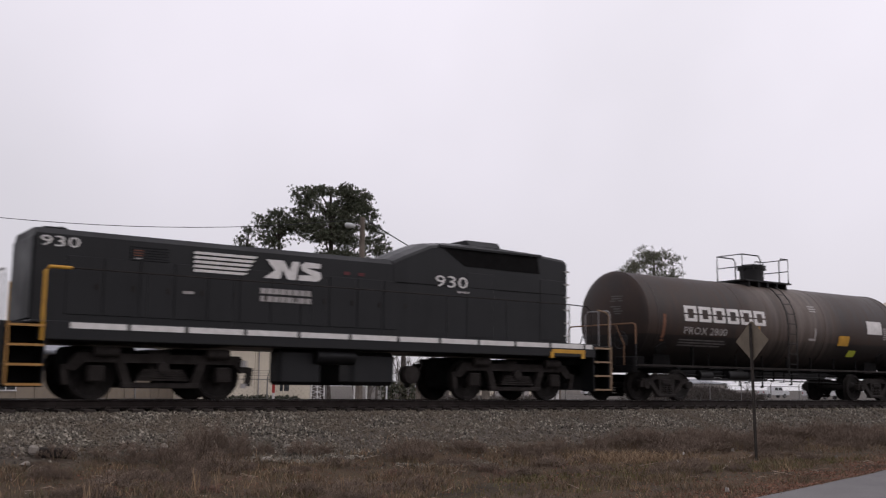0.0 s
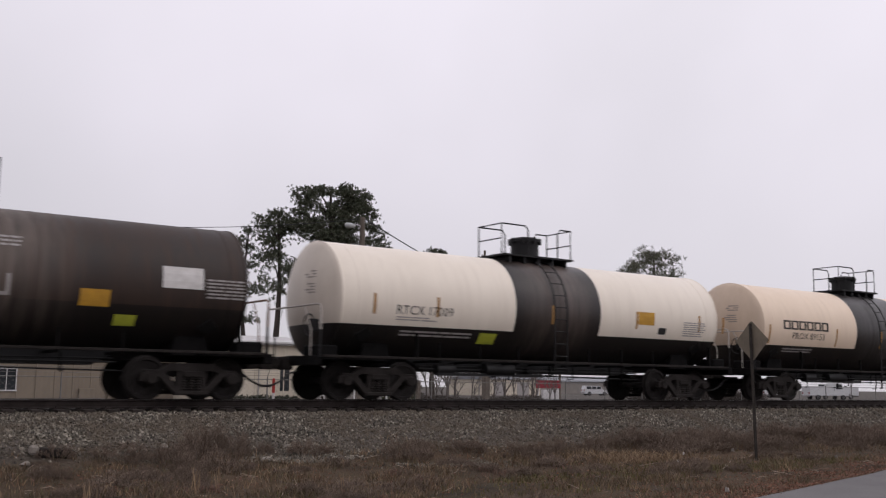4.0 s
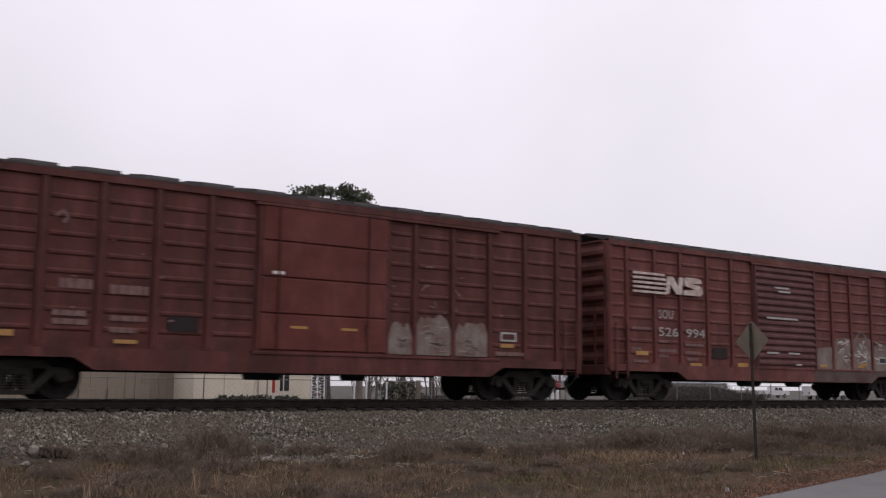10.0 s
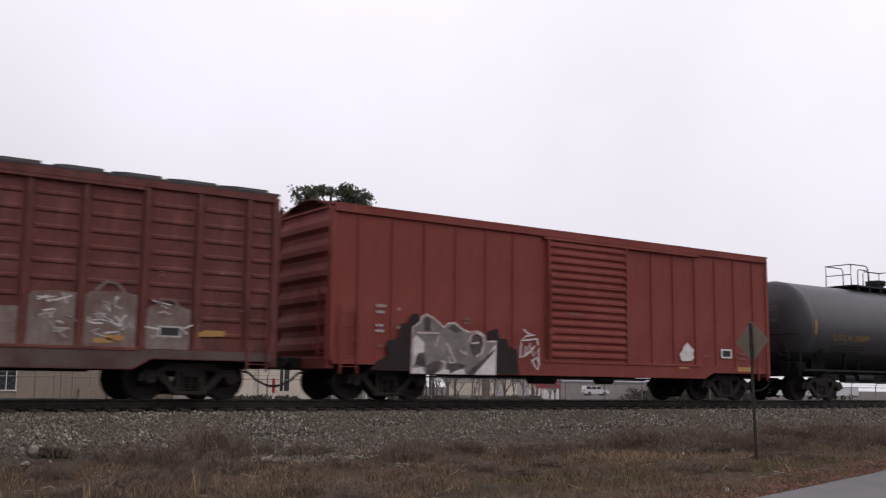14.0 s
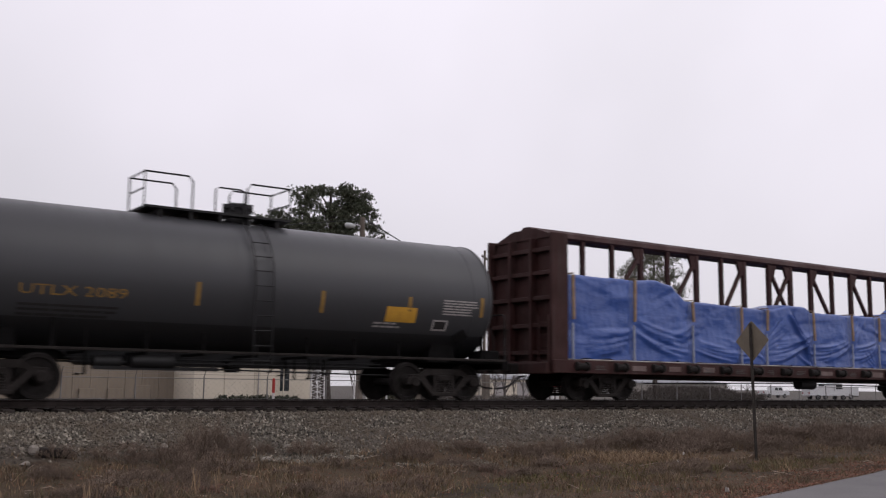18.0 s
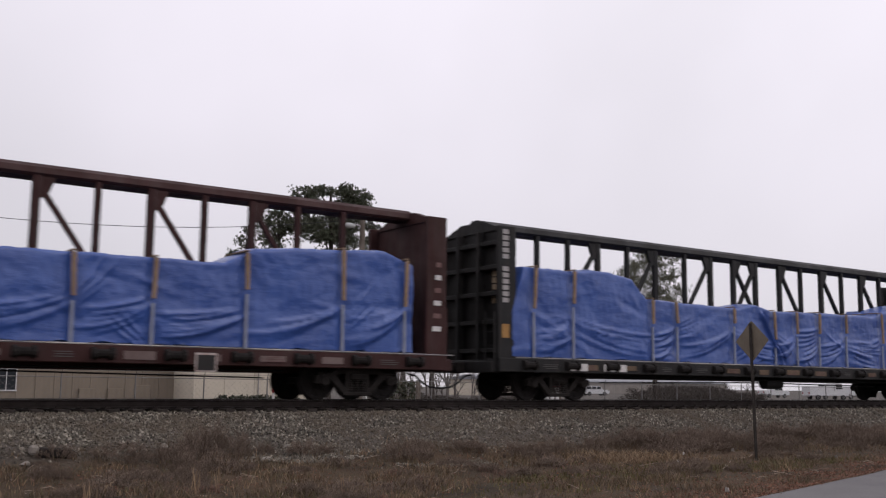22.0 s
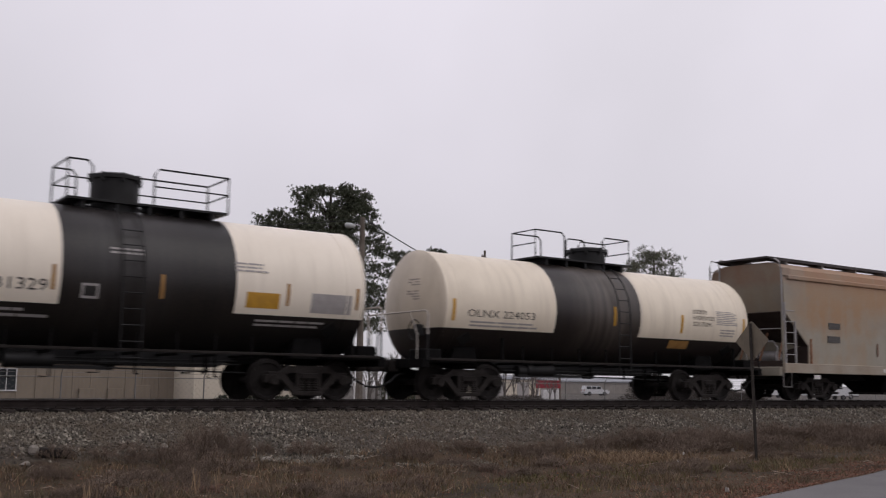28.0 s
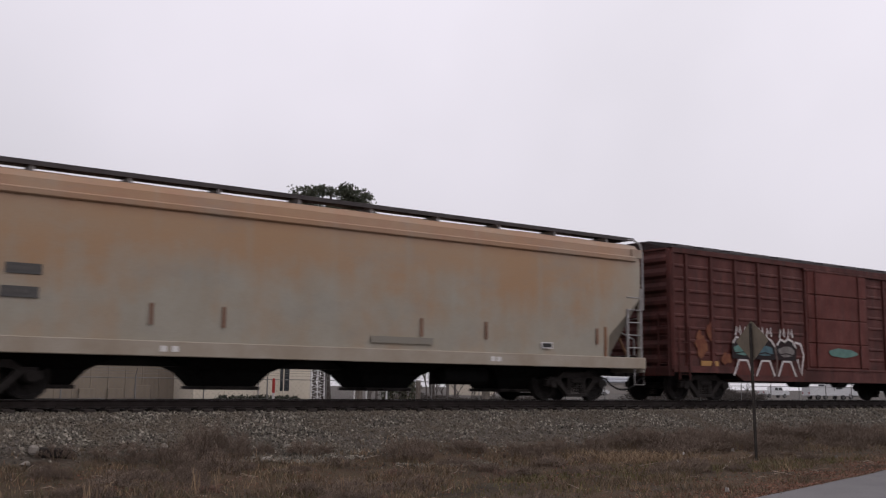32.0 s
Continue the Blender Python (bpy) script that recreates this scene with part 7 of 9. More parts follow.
        # steps at both ends
        for xa, xb in ((4.32, 5.0), (19.62, 20.25)):
            stp = part("step_well", Shape().box(xa - xc, xb - xc, min(q * 1.02, q * 1.05), max(q * 1.02, q * 1.05), 0.25, 1.5), UNDER, car)
            inner = xb if xa < 10 else xa - 0.03
            part("step_side", Shape().box(inner - xc, inner - xc + 0.03, min(q * 1.02, q * 1.5), max(q * 1.02, q * 1.5), 0.25, 1.5), pt, stp)
            outer = (xa if xa < 10 else xb) - xc
            for z in (0.30, 0.68, 1.06, 1.44):
                part("tread", Shape().box(xa - xc, xb - xc, min(q * 1.053, q * 1.50), max(q * 1.053, q * 1.50), z - 0.02, z + 0.02), pt, stp)
                part("tread_edge", Shape().box(xa - xc, xb - xc, q * 1.515 - 0.012, q * 1.515 + 0.012, z - 0.024, z + 0.024), ORANGE if xa < 10 else TANEDGE, stp, "worn painted step edge")
            part("step_post", Shape().box(outer - 0.02, outer + 0.02, q * 1.51 - 0.02, q * 1.51 + 0.02, 0.3, 1.5), ORANGE if xa < 10 else TANEDGE, stp)
            if xa > 10:
                part("step_handrail", Shape().tube([(outer - 0.05, q * 1.5, 1.5), (outer - 0.05, q * 1.5, 2.35), (outer - 0.15, q * 1.5, 2.45), (outer - 0.5, q * 1.5, 2.5)], 0.022, 6), TANEDGE, car, "pale tan step handrail")
    # end platforms, pilots and end railings
    for xe, q in ((4.22, -1), (20.28, 1)):
        part("pilot", Shape().box(xe - xc - 0.06, xe - xc + 0.06, -1.46, 1.46, 0.28, 1.52, 0.02), pt, car)
        part("end_platform", Shape().box(min(xe, xe - q * 1.0) - xc, max(xe, xe - q * 1.0) - xc, -1.22, 1.22, 1.46, 1.52), pt, car)
        for w in (-1, 1):
            s = Shape().tube([(xe - xc, w * 0.45, 1.5), (xe - xc, w * 0.45, 2.42), (xe - xc, w * 0.55, 2.52), (xe - xc, w * 1.35, 2.52), (xe - xc, w * 1.45, 2.42), (xe - xc, w * 1.45, 1.5)], 0.020, 6)
            s.tube([(xe - xc, w * 1.0, 1.5), (xe - xc, w * 1.0, 2.52)], 0.014, 6)
            part("end_railing", s, STEELGREY, car)
    # fuel tank or ballast box, air reservoirs
    for y in (-1.20, 0.55):
        part("ballast_box", Shape().box(12.05 - xc, 13.3 - xc, y, y + 0.65, 0.34, 1.14, 0.10), pt, car)
    part("cable_box", Shape().box(10.2 - xc, 11.3 - xc, -1.15, -0.6, 0.34, 1.16, 0.08), pt, car)
    part("air_reservoir", Shape().spin([(-0.55, 0.06), (-0.5, 0.2), (0.5, 0.2), (0.55, 0.06)], "x", 16, (11.6 - xc, -1.15, 1.02)), pt, car, smooth=40)
    part("drain_valve", Shape().box(9.22 - xc, 9.34 - xc, -1.32, -1.26, 0.72, 0.86).box(9.22 - xc, 9.34 - xc, -1.32, -1.26, 0.26, 0.36), STEELGREY, car)
    part("traction_blower", Shape().spin([(-1.30, 0.1), (-1.28, 0.22), (-1.0, 0.22)], "y", 16, (13.72 - xc, 0, 0.62)), IRON, car, smooth=40)
    # trucks with four-foot frames
    big = wheel_mesh(0.508, "driving_wheelset")
    for c in (7.5 - xc, 17.1 - xc):
        s = Shape().box(-0.25, 0.25, -0.95, 0.95, 0.5, 1.05, 0.04)
        tr = part("truck", s, IRON, car, at=(c, 0, 0))
        # plain dark boxes added as filler, to close the view through the truck
        part("truck_core", Shape().box(-1.75, -0.35, -0.62, 0.62, 0.28, 1.10, 0.08).box(0.35, 1.75, -0.62, 0.62, 0.28, 1.10, 0.08), UNDER, tr)
        for q in (-1, 1):
            s = Shape()
            pts = [(-2.0, 0.60), (-1.75, 0.92), (-0.7, 0.95), (-0.5, 0.86), (0.5, 0.86), (0.7, 0.95), (1.75, 0.92), (2.0, 0.60), (1.82, 0.55), (1.62, 0.74), (1.12, 0.76), (0.95, 0.55), (0.85, 0.30), (-0.85, 0.30), (-0.95, 0.55), (-1.12, 0.76), (-1.62, 0.74), (-1.82, 0.55)]
            s.prism([(-2.0, 0.62), (-1.75, 0.95), (1.75, 0.95), (2.0, 0.62), (1.80, 0.58), (1.6, 0.76), (-1.6, 0.76), (-1.80, 0.58)], q * 1.02, q * 1.16)
            for w in (-1, 1):
                s.prism([(w * 0.98, 0.80), (w * 0.80, 0.80), (w * 0.62, 0.30), (w * 0.80, 0.26)], q * 1.03, q * 1.15)
                s.box(w * 1.37 - 0.17, w * 1.37 + 0.17, min(q * 1.0, q * 1.2), max(q * 1.0, q * 1.2), 0.36, 0.70, 0.03)
                s.prism([(w * 1.95, 0.72), (w * 2.08, 0.70), (w * 2.02, 0.30), (w * 1.90, 0.32)], q * 1.04, q * 1.14)
            s.box(-0.85, 0.85, min(q * 1.0, q * 1.16), max(q * 1.0, q * 1.16), 0.24, 0.36, 0.02)
            for k in range(5):
                s.box(-0.55 + k * 0.03, 0.55 - k * 0.03, min(q * 1.05, q * 1.22), max(q * 1.05, q * 1.22), 0.40 + k * 0.05, 0.44 + k * 0.05)
            s.spin([(q * 1.12, 0.13), (q * 1.26, 0.13), (q * 1.28, 0.06)], "y", 12, (0.0, 0, 0.66))
            part("truck_frame", s, IRON, tr)
            for w in (1.2, -1.2):
                part("brake_cylinder", Shape().spin([(-0.25, 0.11), (0.25, 0.11)], "x", 12, (w, q * 1.22, 0.98)), IRON, tr)
        for d in (-1.37, 1.37):
            w = part("wheelset", big, None, tr, at=(d, 0, 0.508))
            AXLES.append((w, d, 0.508, 0.508))
    for x, a in ((L0, 0), (L1, 180)):
        part("coupler", COUPLER, None, car, at=pose(x + (0.35 if a == 0 else -0.35), 0, 0, 0, 0, a))
        part("air_hose", HOSE, None, car, at=pose(x + (0.3 if a == 0 else -0.3), 0, 0, 0, 0, a))
    return car


loco()


# ---------- ground, ballast, track and road ----------
def lie(x, y):
    """Height of the ground and of the ballast bank at x, y."""
    pts = ((-400, -1.35), (8, -1.34), (14, -1.30), (17.2, -1.18), (18.7, -0.98), (20.35, -0.34), (20.75, -0.27), (23.25, -0.27), (23.65, -0.34), (25.2, -0.95), (30, -0.95), (4000, -0.95))
    z = float(np.interp(y, [p[0] for p in pts], [p[1] for p in pts]))
    if 11.5 < y < 19.5:
        z += 0.06 * noise.noise((x * 0.5, y * 0.7, 0)) + 0.03 * noise.noise((x * 1.7, y * 1.9, 3))
    return z


def ground_material():
    m, nodes, links, bsdf = tree_of("winter_ground")
    vec = nodes.new("ShaderNodeTexCoord").outputs["Object"]
    sep = nodes.new("ShaderNodeSeparateXYZ")
    links.new(vec, sep.inputs[0])
    big, mid, small = noisy(nodes, links, vec, 0.5, 5), noisy(nodes, links, vec, 2.2, 5, 0.65), noisy(nodes, links, vec, 22, 4, 0.7)
    soil = mixer(nodes, links, big, (0.036, 0.026, 0.018), (0.110, 0.067, 0.041))
    soil = mixer(nodes, links, calc(nodes, links, "MULTIPLY", mid, 0.6), soil, (0.092, 0.078, 0.048))
    soil = mixer(nodes, links, calc(nodes, links, "MULTIPLY", small, 0.6), soil, (0.028, 0.021, 0.016))
    grit = mixer(nodes, links, small, (0.115, 0.10, 0.086), (0.060, 0.050, 0.042))
    lot = mixer(nodes, links, big, (0.11, 0.10, 0.09), (0.07, 0.062, 0.054))

    def ramp(a, b):
        mr = nodes.new("ShaderNodeMapRange")
        mr.inputs["From Min"].default_value, mr.inputs["From Max"].default_value = a, b
        wob = calc(nodes, links, "ADD", sep.outputs[1], calc(nodes, links, "MULTIPLY", mid, 0.9))
        links.new(wob, mr.inputs["Value"])
        return mr.outputs[0]
    c = mixer(nodes, links, ramp(18.6, 19.6), soil, grit)
    c = mixer(nodes, links, ramp(26.5, 28.5), c, soil)
    c = mixer(nodes, links, ramp(44, 50), c, lot)
    links.new(c, bsdf.inputs["Base Color"])
    bsdf.inputs["Roughness"].default_value = 1.0
    bsdf.inputs["Specular IOR Level"].default_value = 0.15
    bumped(nodes, links, bsdf, small, 0.6, 0.03)
    return m


def ground():
    xs = [-3000, -900, -300, -90, -30] + [-6 + i * 0.45 for i in range(170)] + [90, 160, 400, 1200, 3000]
    ys = [-400, -60, -10, 2, 7] + [10 + i * 0.22 for i in range(74)] + [27, 30, 36, 44, 60, 90, 150, 300, 700, 1600, 3500]
    vs = [(x, y, lie(x, y)) for y in ys for x in xs]
    n = len(xs)
    fs = [(j * n + i, j * n + i + 1, (j + 1) * n + i + 1, (j + 1) * n + i) for j in range(len(ys) - 1) for i in range(n - 1)]
    me = Shape().add(vs, fs).mesh("ground", ground_material())
    me.polygons.foreach_set("use_smooth", [True] * len(me.polygons))
    return solo("ground", me, None, "brown winter ground with a gravel bank", "ground", kind="structure")


ground()

STONE = grained("ballast_stone", [(0.120, 0.108, 0.086), (0.064, 0.056, 0.044), (0.177, 0.157, 0.126), (0.094, 0.076, 0.057), (0.281, 0.250, 0.203), (0.035, 0.030, 0.024), (0.130, 0.115, 0.090), (0.075, 0.065, 0.050)], patch=(0.092, 0.072, 0.051))


def stones(name, label, count, region, size, seed, keep=None):
    """Broken stone scattered over the bank as one mesh; region(rnd) gives x, y."""
    rng, rnd = np.random.default_rng(seed), random.Random(seed)
    base = np.array([(1, 0, 0), (-1, 0, 0), (0, 1, 0), (0, -1, 0), (0, 0, 1), (0, 0, -1)], float)
    tri = [(0, 2, 4), (2, 1, 4), (1, 3, 4), (3, 0, 4), (2, 0, 5), (1, 2, 5), (3, 1, 5), (0, 3, 5)]
    vs, fs = [], []
    for i in range(count):
        x, y = region(rnd)
        if keep and not keep(x, y, rnd):
            continue
        r = rnd.uniform(*size)
        q = base * (rng.uniform(0.6, 1.25, (6, 1))) * r + rng.normal(0, 0.18 * r, (6, 3))
        a, b = rnd.uniform(0, 6.28), rnd.uniform(-0.8, 0.8)
        ca, sa, cb, sb = math.cos(a), math.sin(a), math.cos(b), math.sin(b)
        rot = np.array([[ca, -sa, 0], [sa, ca, 0], [0, 0, 1]]) @ np.array([[1, 0, 0], [0, cb, -sb], [0, sb, cb]])
        p = q @ rot.T + np.array([x, y, lie(x, y) + r * 0.25])
        k = len(vs)
        vs.extend(map(tuple, p))
        fs.extend((k + t[0], k + t[1], k + t[2]) for t in tri)
    me = Shape()
    me.v, me.f = vs, fs
    return solo(name, me.mesh(name, STONE), None, label, "ballast", kind="stuff")


stones("ballast", "grey broken-stone ballast on the bank", 50000, lambda r: (2.5 + 45 * r.random() ** 1.5, r.uniform(18.7, 20.85)), (0.016, 0.044), 5,
       lambda x, y, r: r.random() < 0.25 + 0.75 * min(1, max(0, (y - 19.0) / 0.6 + 0.5 * noise.noise((x * 0.6, y * 0.8, 8)))))
stones("track_ballast", "grey ballast between the sleepers", 5000, lambda r: (2.5 + 45 * r.random() ** 1.4, r.uniform(20.9, 23.6)), (0.03, 0.06), 6)
stones("loose_gravel", "scattered pale gravel at the foot of the bank", 2600, lambda r: (r.gauss(11.5, 3.2), r.gauss(18.6, 0.45)), (0.015, 0.035), 7)
stones("pale_gravel", "pale gravel patch in the weeds", 1300, lambda r: (r.gauss(9.3, 0.6), r.gauss(17.9, 0.14)), (0.018, 0.05), 8)
stones("pale_gravel", "pale gravel patch in the weeds", 900, lambda r: (r.gauss(12.2, 0.7), r.gauss(16.6, 0.2)), (0.015, 0.04), 9)

# rails, plates and sleepers
WOOD = surface("creosoted_sleeper", (0.045, 0.036, 0.03), (0.022, 0.018, 0.016), 0.9, scale=3, fine=30, bump=0.4, each=0.5)
TIE = fixed(Shape().box(-0.115, 0.115, -1.30, 1.30, -0.36, -0.185, 0.012).mesh("sleeper", WOOD))
TIEPLATE = fixed(Shape().box(-0.09, 0.09, -0.17, 0.17, -0.187, -0.168, 0.004).box(-0.05, -0.025, -0.12, -0.09, -0.17, -0.13).box(0.025, 0.05, 0.09, 0.12, -0.17, -0.13).mesh("tie_plate", RUSTRAIL))
track = thing("railway_track", "single railway track of rusty rails on dark sleepers", "railway track", (0, TRACK_Y, 0), kind="structure")
for q in (-0.7535, 0.7535):
    prof = [(-0.07, -0.170), (-0.07, -0.158), (-0.012, -0.140), (-0.010, -0.045), (-0.036, -0.030), (-0.036, -0.006), (-0.028, 0.0), (0.028, 0.0), (0.036, -0.006), (0.036, -0.030), (0.010, -0.045), (0.012, -0.140), (0.07, -0.158), (0.07, -0.170)]
    rail = part("rail", Shape().run([(y + q, z) for y, z in prof], -120, 420), RUSTRAIL, track, "rusty steel rail")
    part("running_surface", Shape().box(-120, 420, q - 0.026, q + 0.026, -0.001, 0.0015), TREAD, rail, "bright worn rail top")
for i in range(150):
    x = 1.0 + i * 0.50
    part("sleeper", TIE, None, track, at=pose(x, random.uniform(-0.03, 0.03), 0, 0, 0, random.uniform(-0.8, 0.8)))
    if i < 110:
        for q in (-0.7535, 0.7535):
            part("tie_plate", TIEPLATE, None, track, at=(x, q, 0))
s = Shape()
for i in range(260):
    for x in (-0.5 - i * 0.5, 76.0 + i * 0.5):
        s.box(x - 0.115, x + 0.115, -1.3, 1.3, -0.36, -0.185)
part("sleeper_row", s, WOOD, track, kind="stuff")


# road in front
def asphalt():
    m, nodes, links, bsdf = tree_of("worn_asphalt")
    vec = nodes.new("ShaderNodeTexCoord").outputs["Object"]
    big, small = noisy(nodes, links, vec, 0.7, 5), noisy(nodes, links, vec, 60, 4, 0.7)
    c = mixer(nodes, links, big, (0.135, 0.128, 0.125), (0.098, 0.093, 0.092))
    c = mixer(nodes, links, calc(nodes, links, "MULTIPLY", small, 0.4), c, (0.07, 0.068, 0.07))
    links.new(c, bsdf.inputs["Base Color"])
    bsdf.inputs["Roughness"].default_value = 0.85
    bumped(nodes, links, bsdf, small, 0.3, 0.01)
    return m


def road():
    vs, fs, n = [], [], 60
    for i in range(n + 1):
        x = -40 + 110 * i / n
        e = 6.25 + 0.297 * x + 0.12 * noise.noise((x * 0.9, 0, 4)) + 0.05 * noise.noise((x * 4, 0, 4))
        if x > 24:
            e = min(e, 13.4 + (x - 24) * 0.05)
        vs += [(x, e, -1.29), (x, e - 0.25, -1.235), (x, e - 3.2, -1.20), (x, e - 6.4, -1.24), (x, e - 6.4, -1.40), (x, e, -1.42)]
    for i in range(n):
        for k in range(6):
            a, b = i * 6 + k, i * 6 + (k + 1) % 6
            fs.append((a, b, b + 6, a + 6))
    return solo("road", fixed(Shape().add(vs, fs).mesh("road", asphalt())), None, "worn grey asphalt road with a ragged edge", "road", kind="structure")


road()


def road_edge(x):
    return min(6.25 + 0.297 * x, 13.4 + max(x - 24, 0) * 0.05)


# ---------- dry grass, weeds and shrubs ----------
STRAW = grained("dry_grass", [(0.146, 0.096, 0.057), (0.196, 0.132, 0.079), (0.098, 0.066, 0.041), (0.159, 0.090, 0.052), (0.260, 0.185, 0.112), (0.117, 0.084, 0.053), (0.104, 0.090, 0.043)], patch=(0.080, 0.058, 0.036))
PALESTRAW = grained("pale_straw", [(0.196, 0.134, 0.081), (0.253, 0.176, 0.104), (0.149, 0.099, 0.059)])
GREENS = grained("green_weeds", [(0.100, 0.089, 0.030), (0.114, 0.097, 0.036), (0.119, 0.084, 0.045), (0.071, 0.062, 0.028)])
TWIG = grained("grey_brown_twigs", [(0.134, 0.098, 0.074), (0.107, 0.077, 0.058), (0.170, 0.126, 0.094), (0.121, 0.084, 0.061)])
REDTWIG = grained("red_brown_stems", [(0.18, 0.105, 0.078), (0.23, 0.14, 0.105), (0.13, 0.085, 0.065)])
LITTER = grained("leaf_and_needle_litter", [(0.19, 0.080, 0.050), (0.145, 0.066, 0.043), (0.22, 0.122, 0.074), (0.11, 0.058, 0.040)])
STICKS = grained("fallen_sticks", [(0.22, 0.165, 0.125), (0.30, 0.24, 0.19), (0.10, 0.075, 0.06), (0.06, 0.047, 0.04)])


def blades(shape, x, y, z, n, h, spread, rnd, w=0.006, lean=0.5):
    for i in range(n):
        a, r = rnd.uniform(0, 6.283), spread * math.sqrt(rnd.random())
        px, py = x + r * math.cos(a), y + r * math.sin(a)
        hh, b = h * rnd.uniform(0.5, 1.15), rnd.uniform(0, 6.283)
        dx, dy = math.cos(b) * lean * hh * rnd.random(), math.sin(b) * lean * hh * rnd.random()
        c = rnd.uniform(0, 3.14)
        ux, uy = w * math.cos(c), w * math.sin(c)
        k = len(shape.v)
        shape.v += [(px - ux, py - uy, z - 0.03), (px + ux, py + uy, z - 0.03), (px + dx * 0.45 + ux * 0.8, py + dy * 0.45 + uy * 0.8, z + hh * 0.6), (px + dx * 0.45 - ux * 0.8, py + dy * 0.45 - uy * 0.8, z + hh * 0.6), (px + dx, py + dy, z + hh)]
        shape.f += [(k, k + 1, k + 2, k + 3), (k + 3, k + 2, k + 4)]


def grass():
    rnd, s, g, lt, ps, sk = random.Random(31), Shape(), Shape(), Shape(), Shape(), Shape()
    for i in range(19000):
        x, y = 1.0 + 46 * rnd.random() ** 1.35, rnd.uniform(10.5, 19.0)
        if y < road_edge(x) + 0.25 or (y > 18.3 and rnd.random() < 0.75):
            continue
        d = noise.noise((x * 0.7, y * 0.9, 2)) + 0.5 * noise.noise((x * 2.1, y * 2.4, 5))
        if rnd.random() > 0.40 + 1.5 * d:
            continue
        near_road = y < road_edge(x) + 1.4
        blades(s, x, y, lie(x, y), 5, (0.05 if near_road else 0.09) + 0.20 * max(d, 0), 0.11, rnd, 0.007, 1.4)
    for cx, cy, rx, ry, n in ((12.0, 13.9, 1.1, 0.5, 110), (18.0, 13.8, 1.6, 0.45, 300), (20.4, 14.4, 1.9, 0.5, 170), (11.2, 12.6, 1.6, 0.9, 60), (14.2, 13.4, 1.6, 0.9, 120), (8.0, 13.2, 1.6, 1.2, 90), (16.0, 14.8, 2.2, 1.0, 120)):
        for i in range(n):
            x, y = rnd.gauss(cx, rx * 0.5), rnd.gauss(cy, ry * 0.5)
            if y > road_edge(x) + 0.1:
                blades(g, x, y, lie(x, y), 5, 0.09, 0.09, rnd, 0.009, 1.1)
    # pale straw: one broad clump, a few tall stems, thin tufts
    for i in range(420):
        x, y = rnd.gauss(16.6, 0.75), rnd.gauss(16.2, 0.42)
        blades(ps, x, y, lie(x, y), 6, 0.16, 0.13, rnd, 0.006, 1.8)
    for x, y, n, hh in ((17.89, 13.1, 9, 0.42), (18.15, 13.2, 6, 0.36), (5.83, 14.6, 14, 0.40), (6.25, 14.8, 12, 0.45), (9.9, 14.4, 8, 0.30), (4.2, 14.2, 10, 0.3), (8.1, 14.1, 8, 0.3)):
        blades(ps, x, y, lie(x, y), n, hh, 0.10, rnd, 0.006, 0.5)
    # reddish leaves along the road, sparser further off
    for i in range(30000):
        x = 4 + 40 * rnd.random() ** 1.2
        y = road_edge(x) + abs(rnd.gauss(0, 0.75)) + 0.02 if rnd.random() < 0.75 else rnd.uniform(11, 18)
        z, a, r = lie(x, y) + 0.012, rnd.uniform(0, 6.28), rnd.uniform(0.011, 0.031)
        if i % 9 == 0:
            # blown onto the edge of the asphalt
            d = abs(rnd.gauss(0, 0.13))
            y, z = road_edge(x) - d, -1.262 + 0.22 * min(d, 0.25)
        k = len(lt.v)
        c, e = math.cos(a) * r, math.sin(a) * r
        lt.v += [(x - c, y - e, z), (x + e * 0.4, y - c * 0.4, z + rnd.uniform(0, 0.03)), (x + c, y + e, z + rnd.uniform(0, 0.02)), (x - e * 0.4, y + c * 0.4, z + 0.01)]
        lt.f.append((k, k + 1, k + 2, k + 3))
    # fallen sticks
    for i in range(420):
        x, y = 3.5 + 30 * rnd.random() ** 1.3, rnd.uniform(11.5, 18.4)
        if y < road_edge(x) + 0.2:
            continue
        a, l, z = rnd.uniform(0, 6.28), rnd.uniform(0.08, 0.45), lie(x, y)
        sk.tube([(x, y, z + 0.015), (x + l * math.cos(a) * 0.5, y + l * math.sin(a) * 0.5, z + rnd.uniform(0.02, 0.07)), (x + l * math.cos(a + 0.2), y + l * math.sin(a + 0.2), z + rnd.uniform(0.01, 0.12))], rnd.uniform(0.004, 0.010), 4, 0.003)
    solo("dry_grass", s.mesh("dry_grass", STRAW), None, "short dry brown winter grass", "grass", kind="stuff")
    solo("pale_straw", ps.mesh("pale_straw", PALESTRAW), None, "pale flattened straw and a few tall dry stems", "straw", kind="stuff")
    solo("green_weeds", g.mesh("green_weeds", GREENS), None, "patches of low dull-green weeds", "weeds", kind="stuff")
    solo("leaf_litter", lt.mesh("leaf_litter", LITTER), None, "reddish leaves and pine needles by the road", "litter", kind="stuff")
    solo("fallen_sticks", sk.mesh("fallen_sticks", STICKS), None, "pale and dark sticks lying in the grass", "sticks", kind="stuff")


grass()


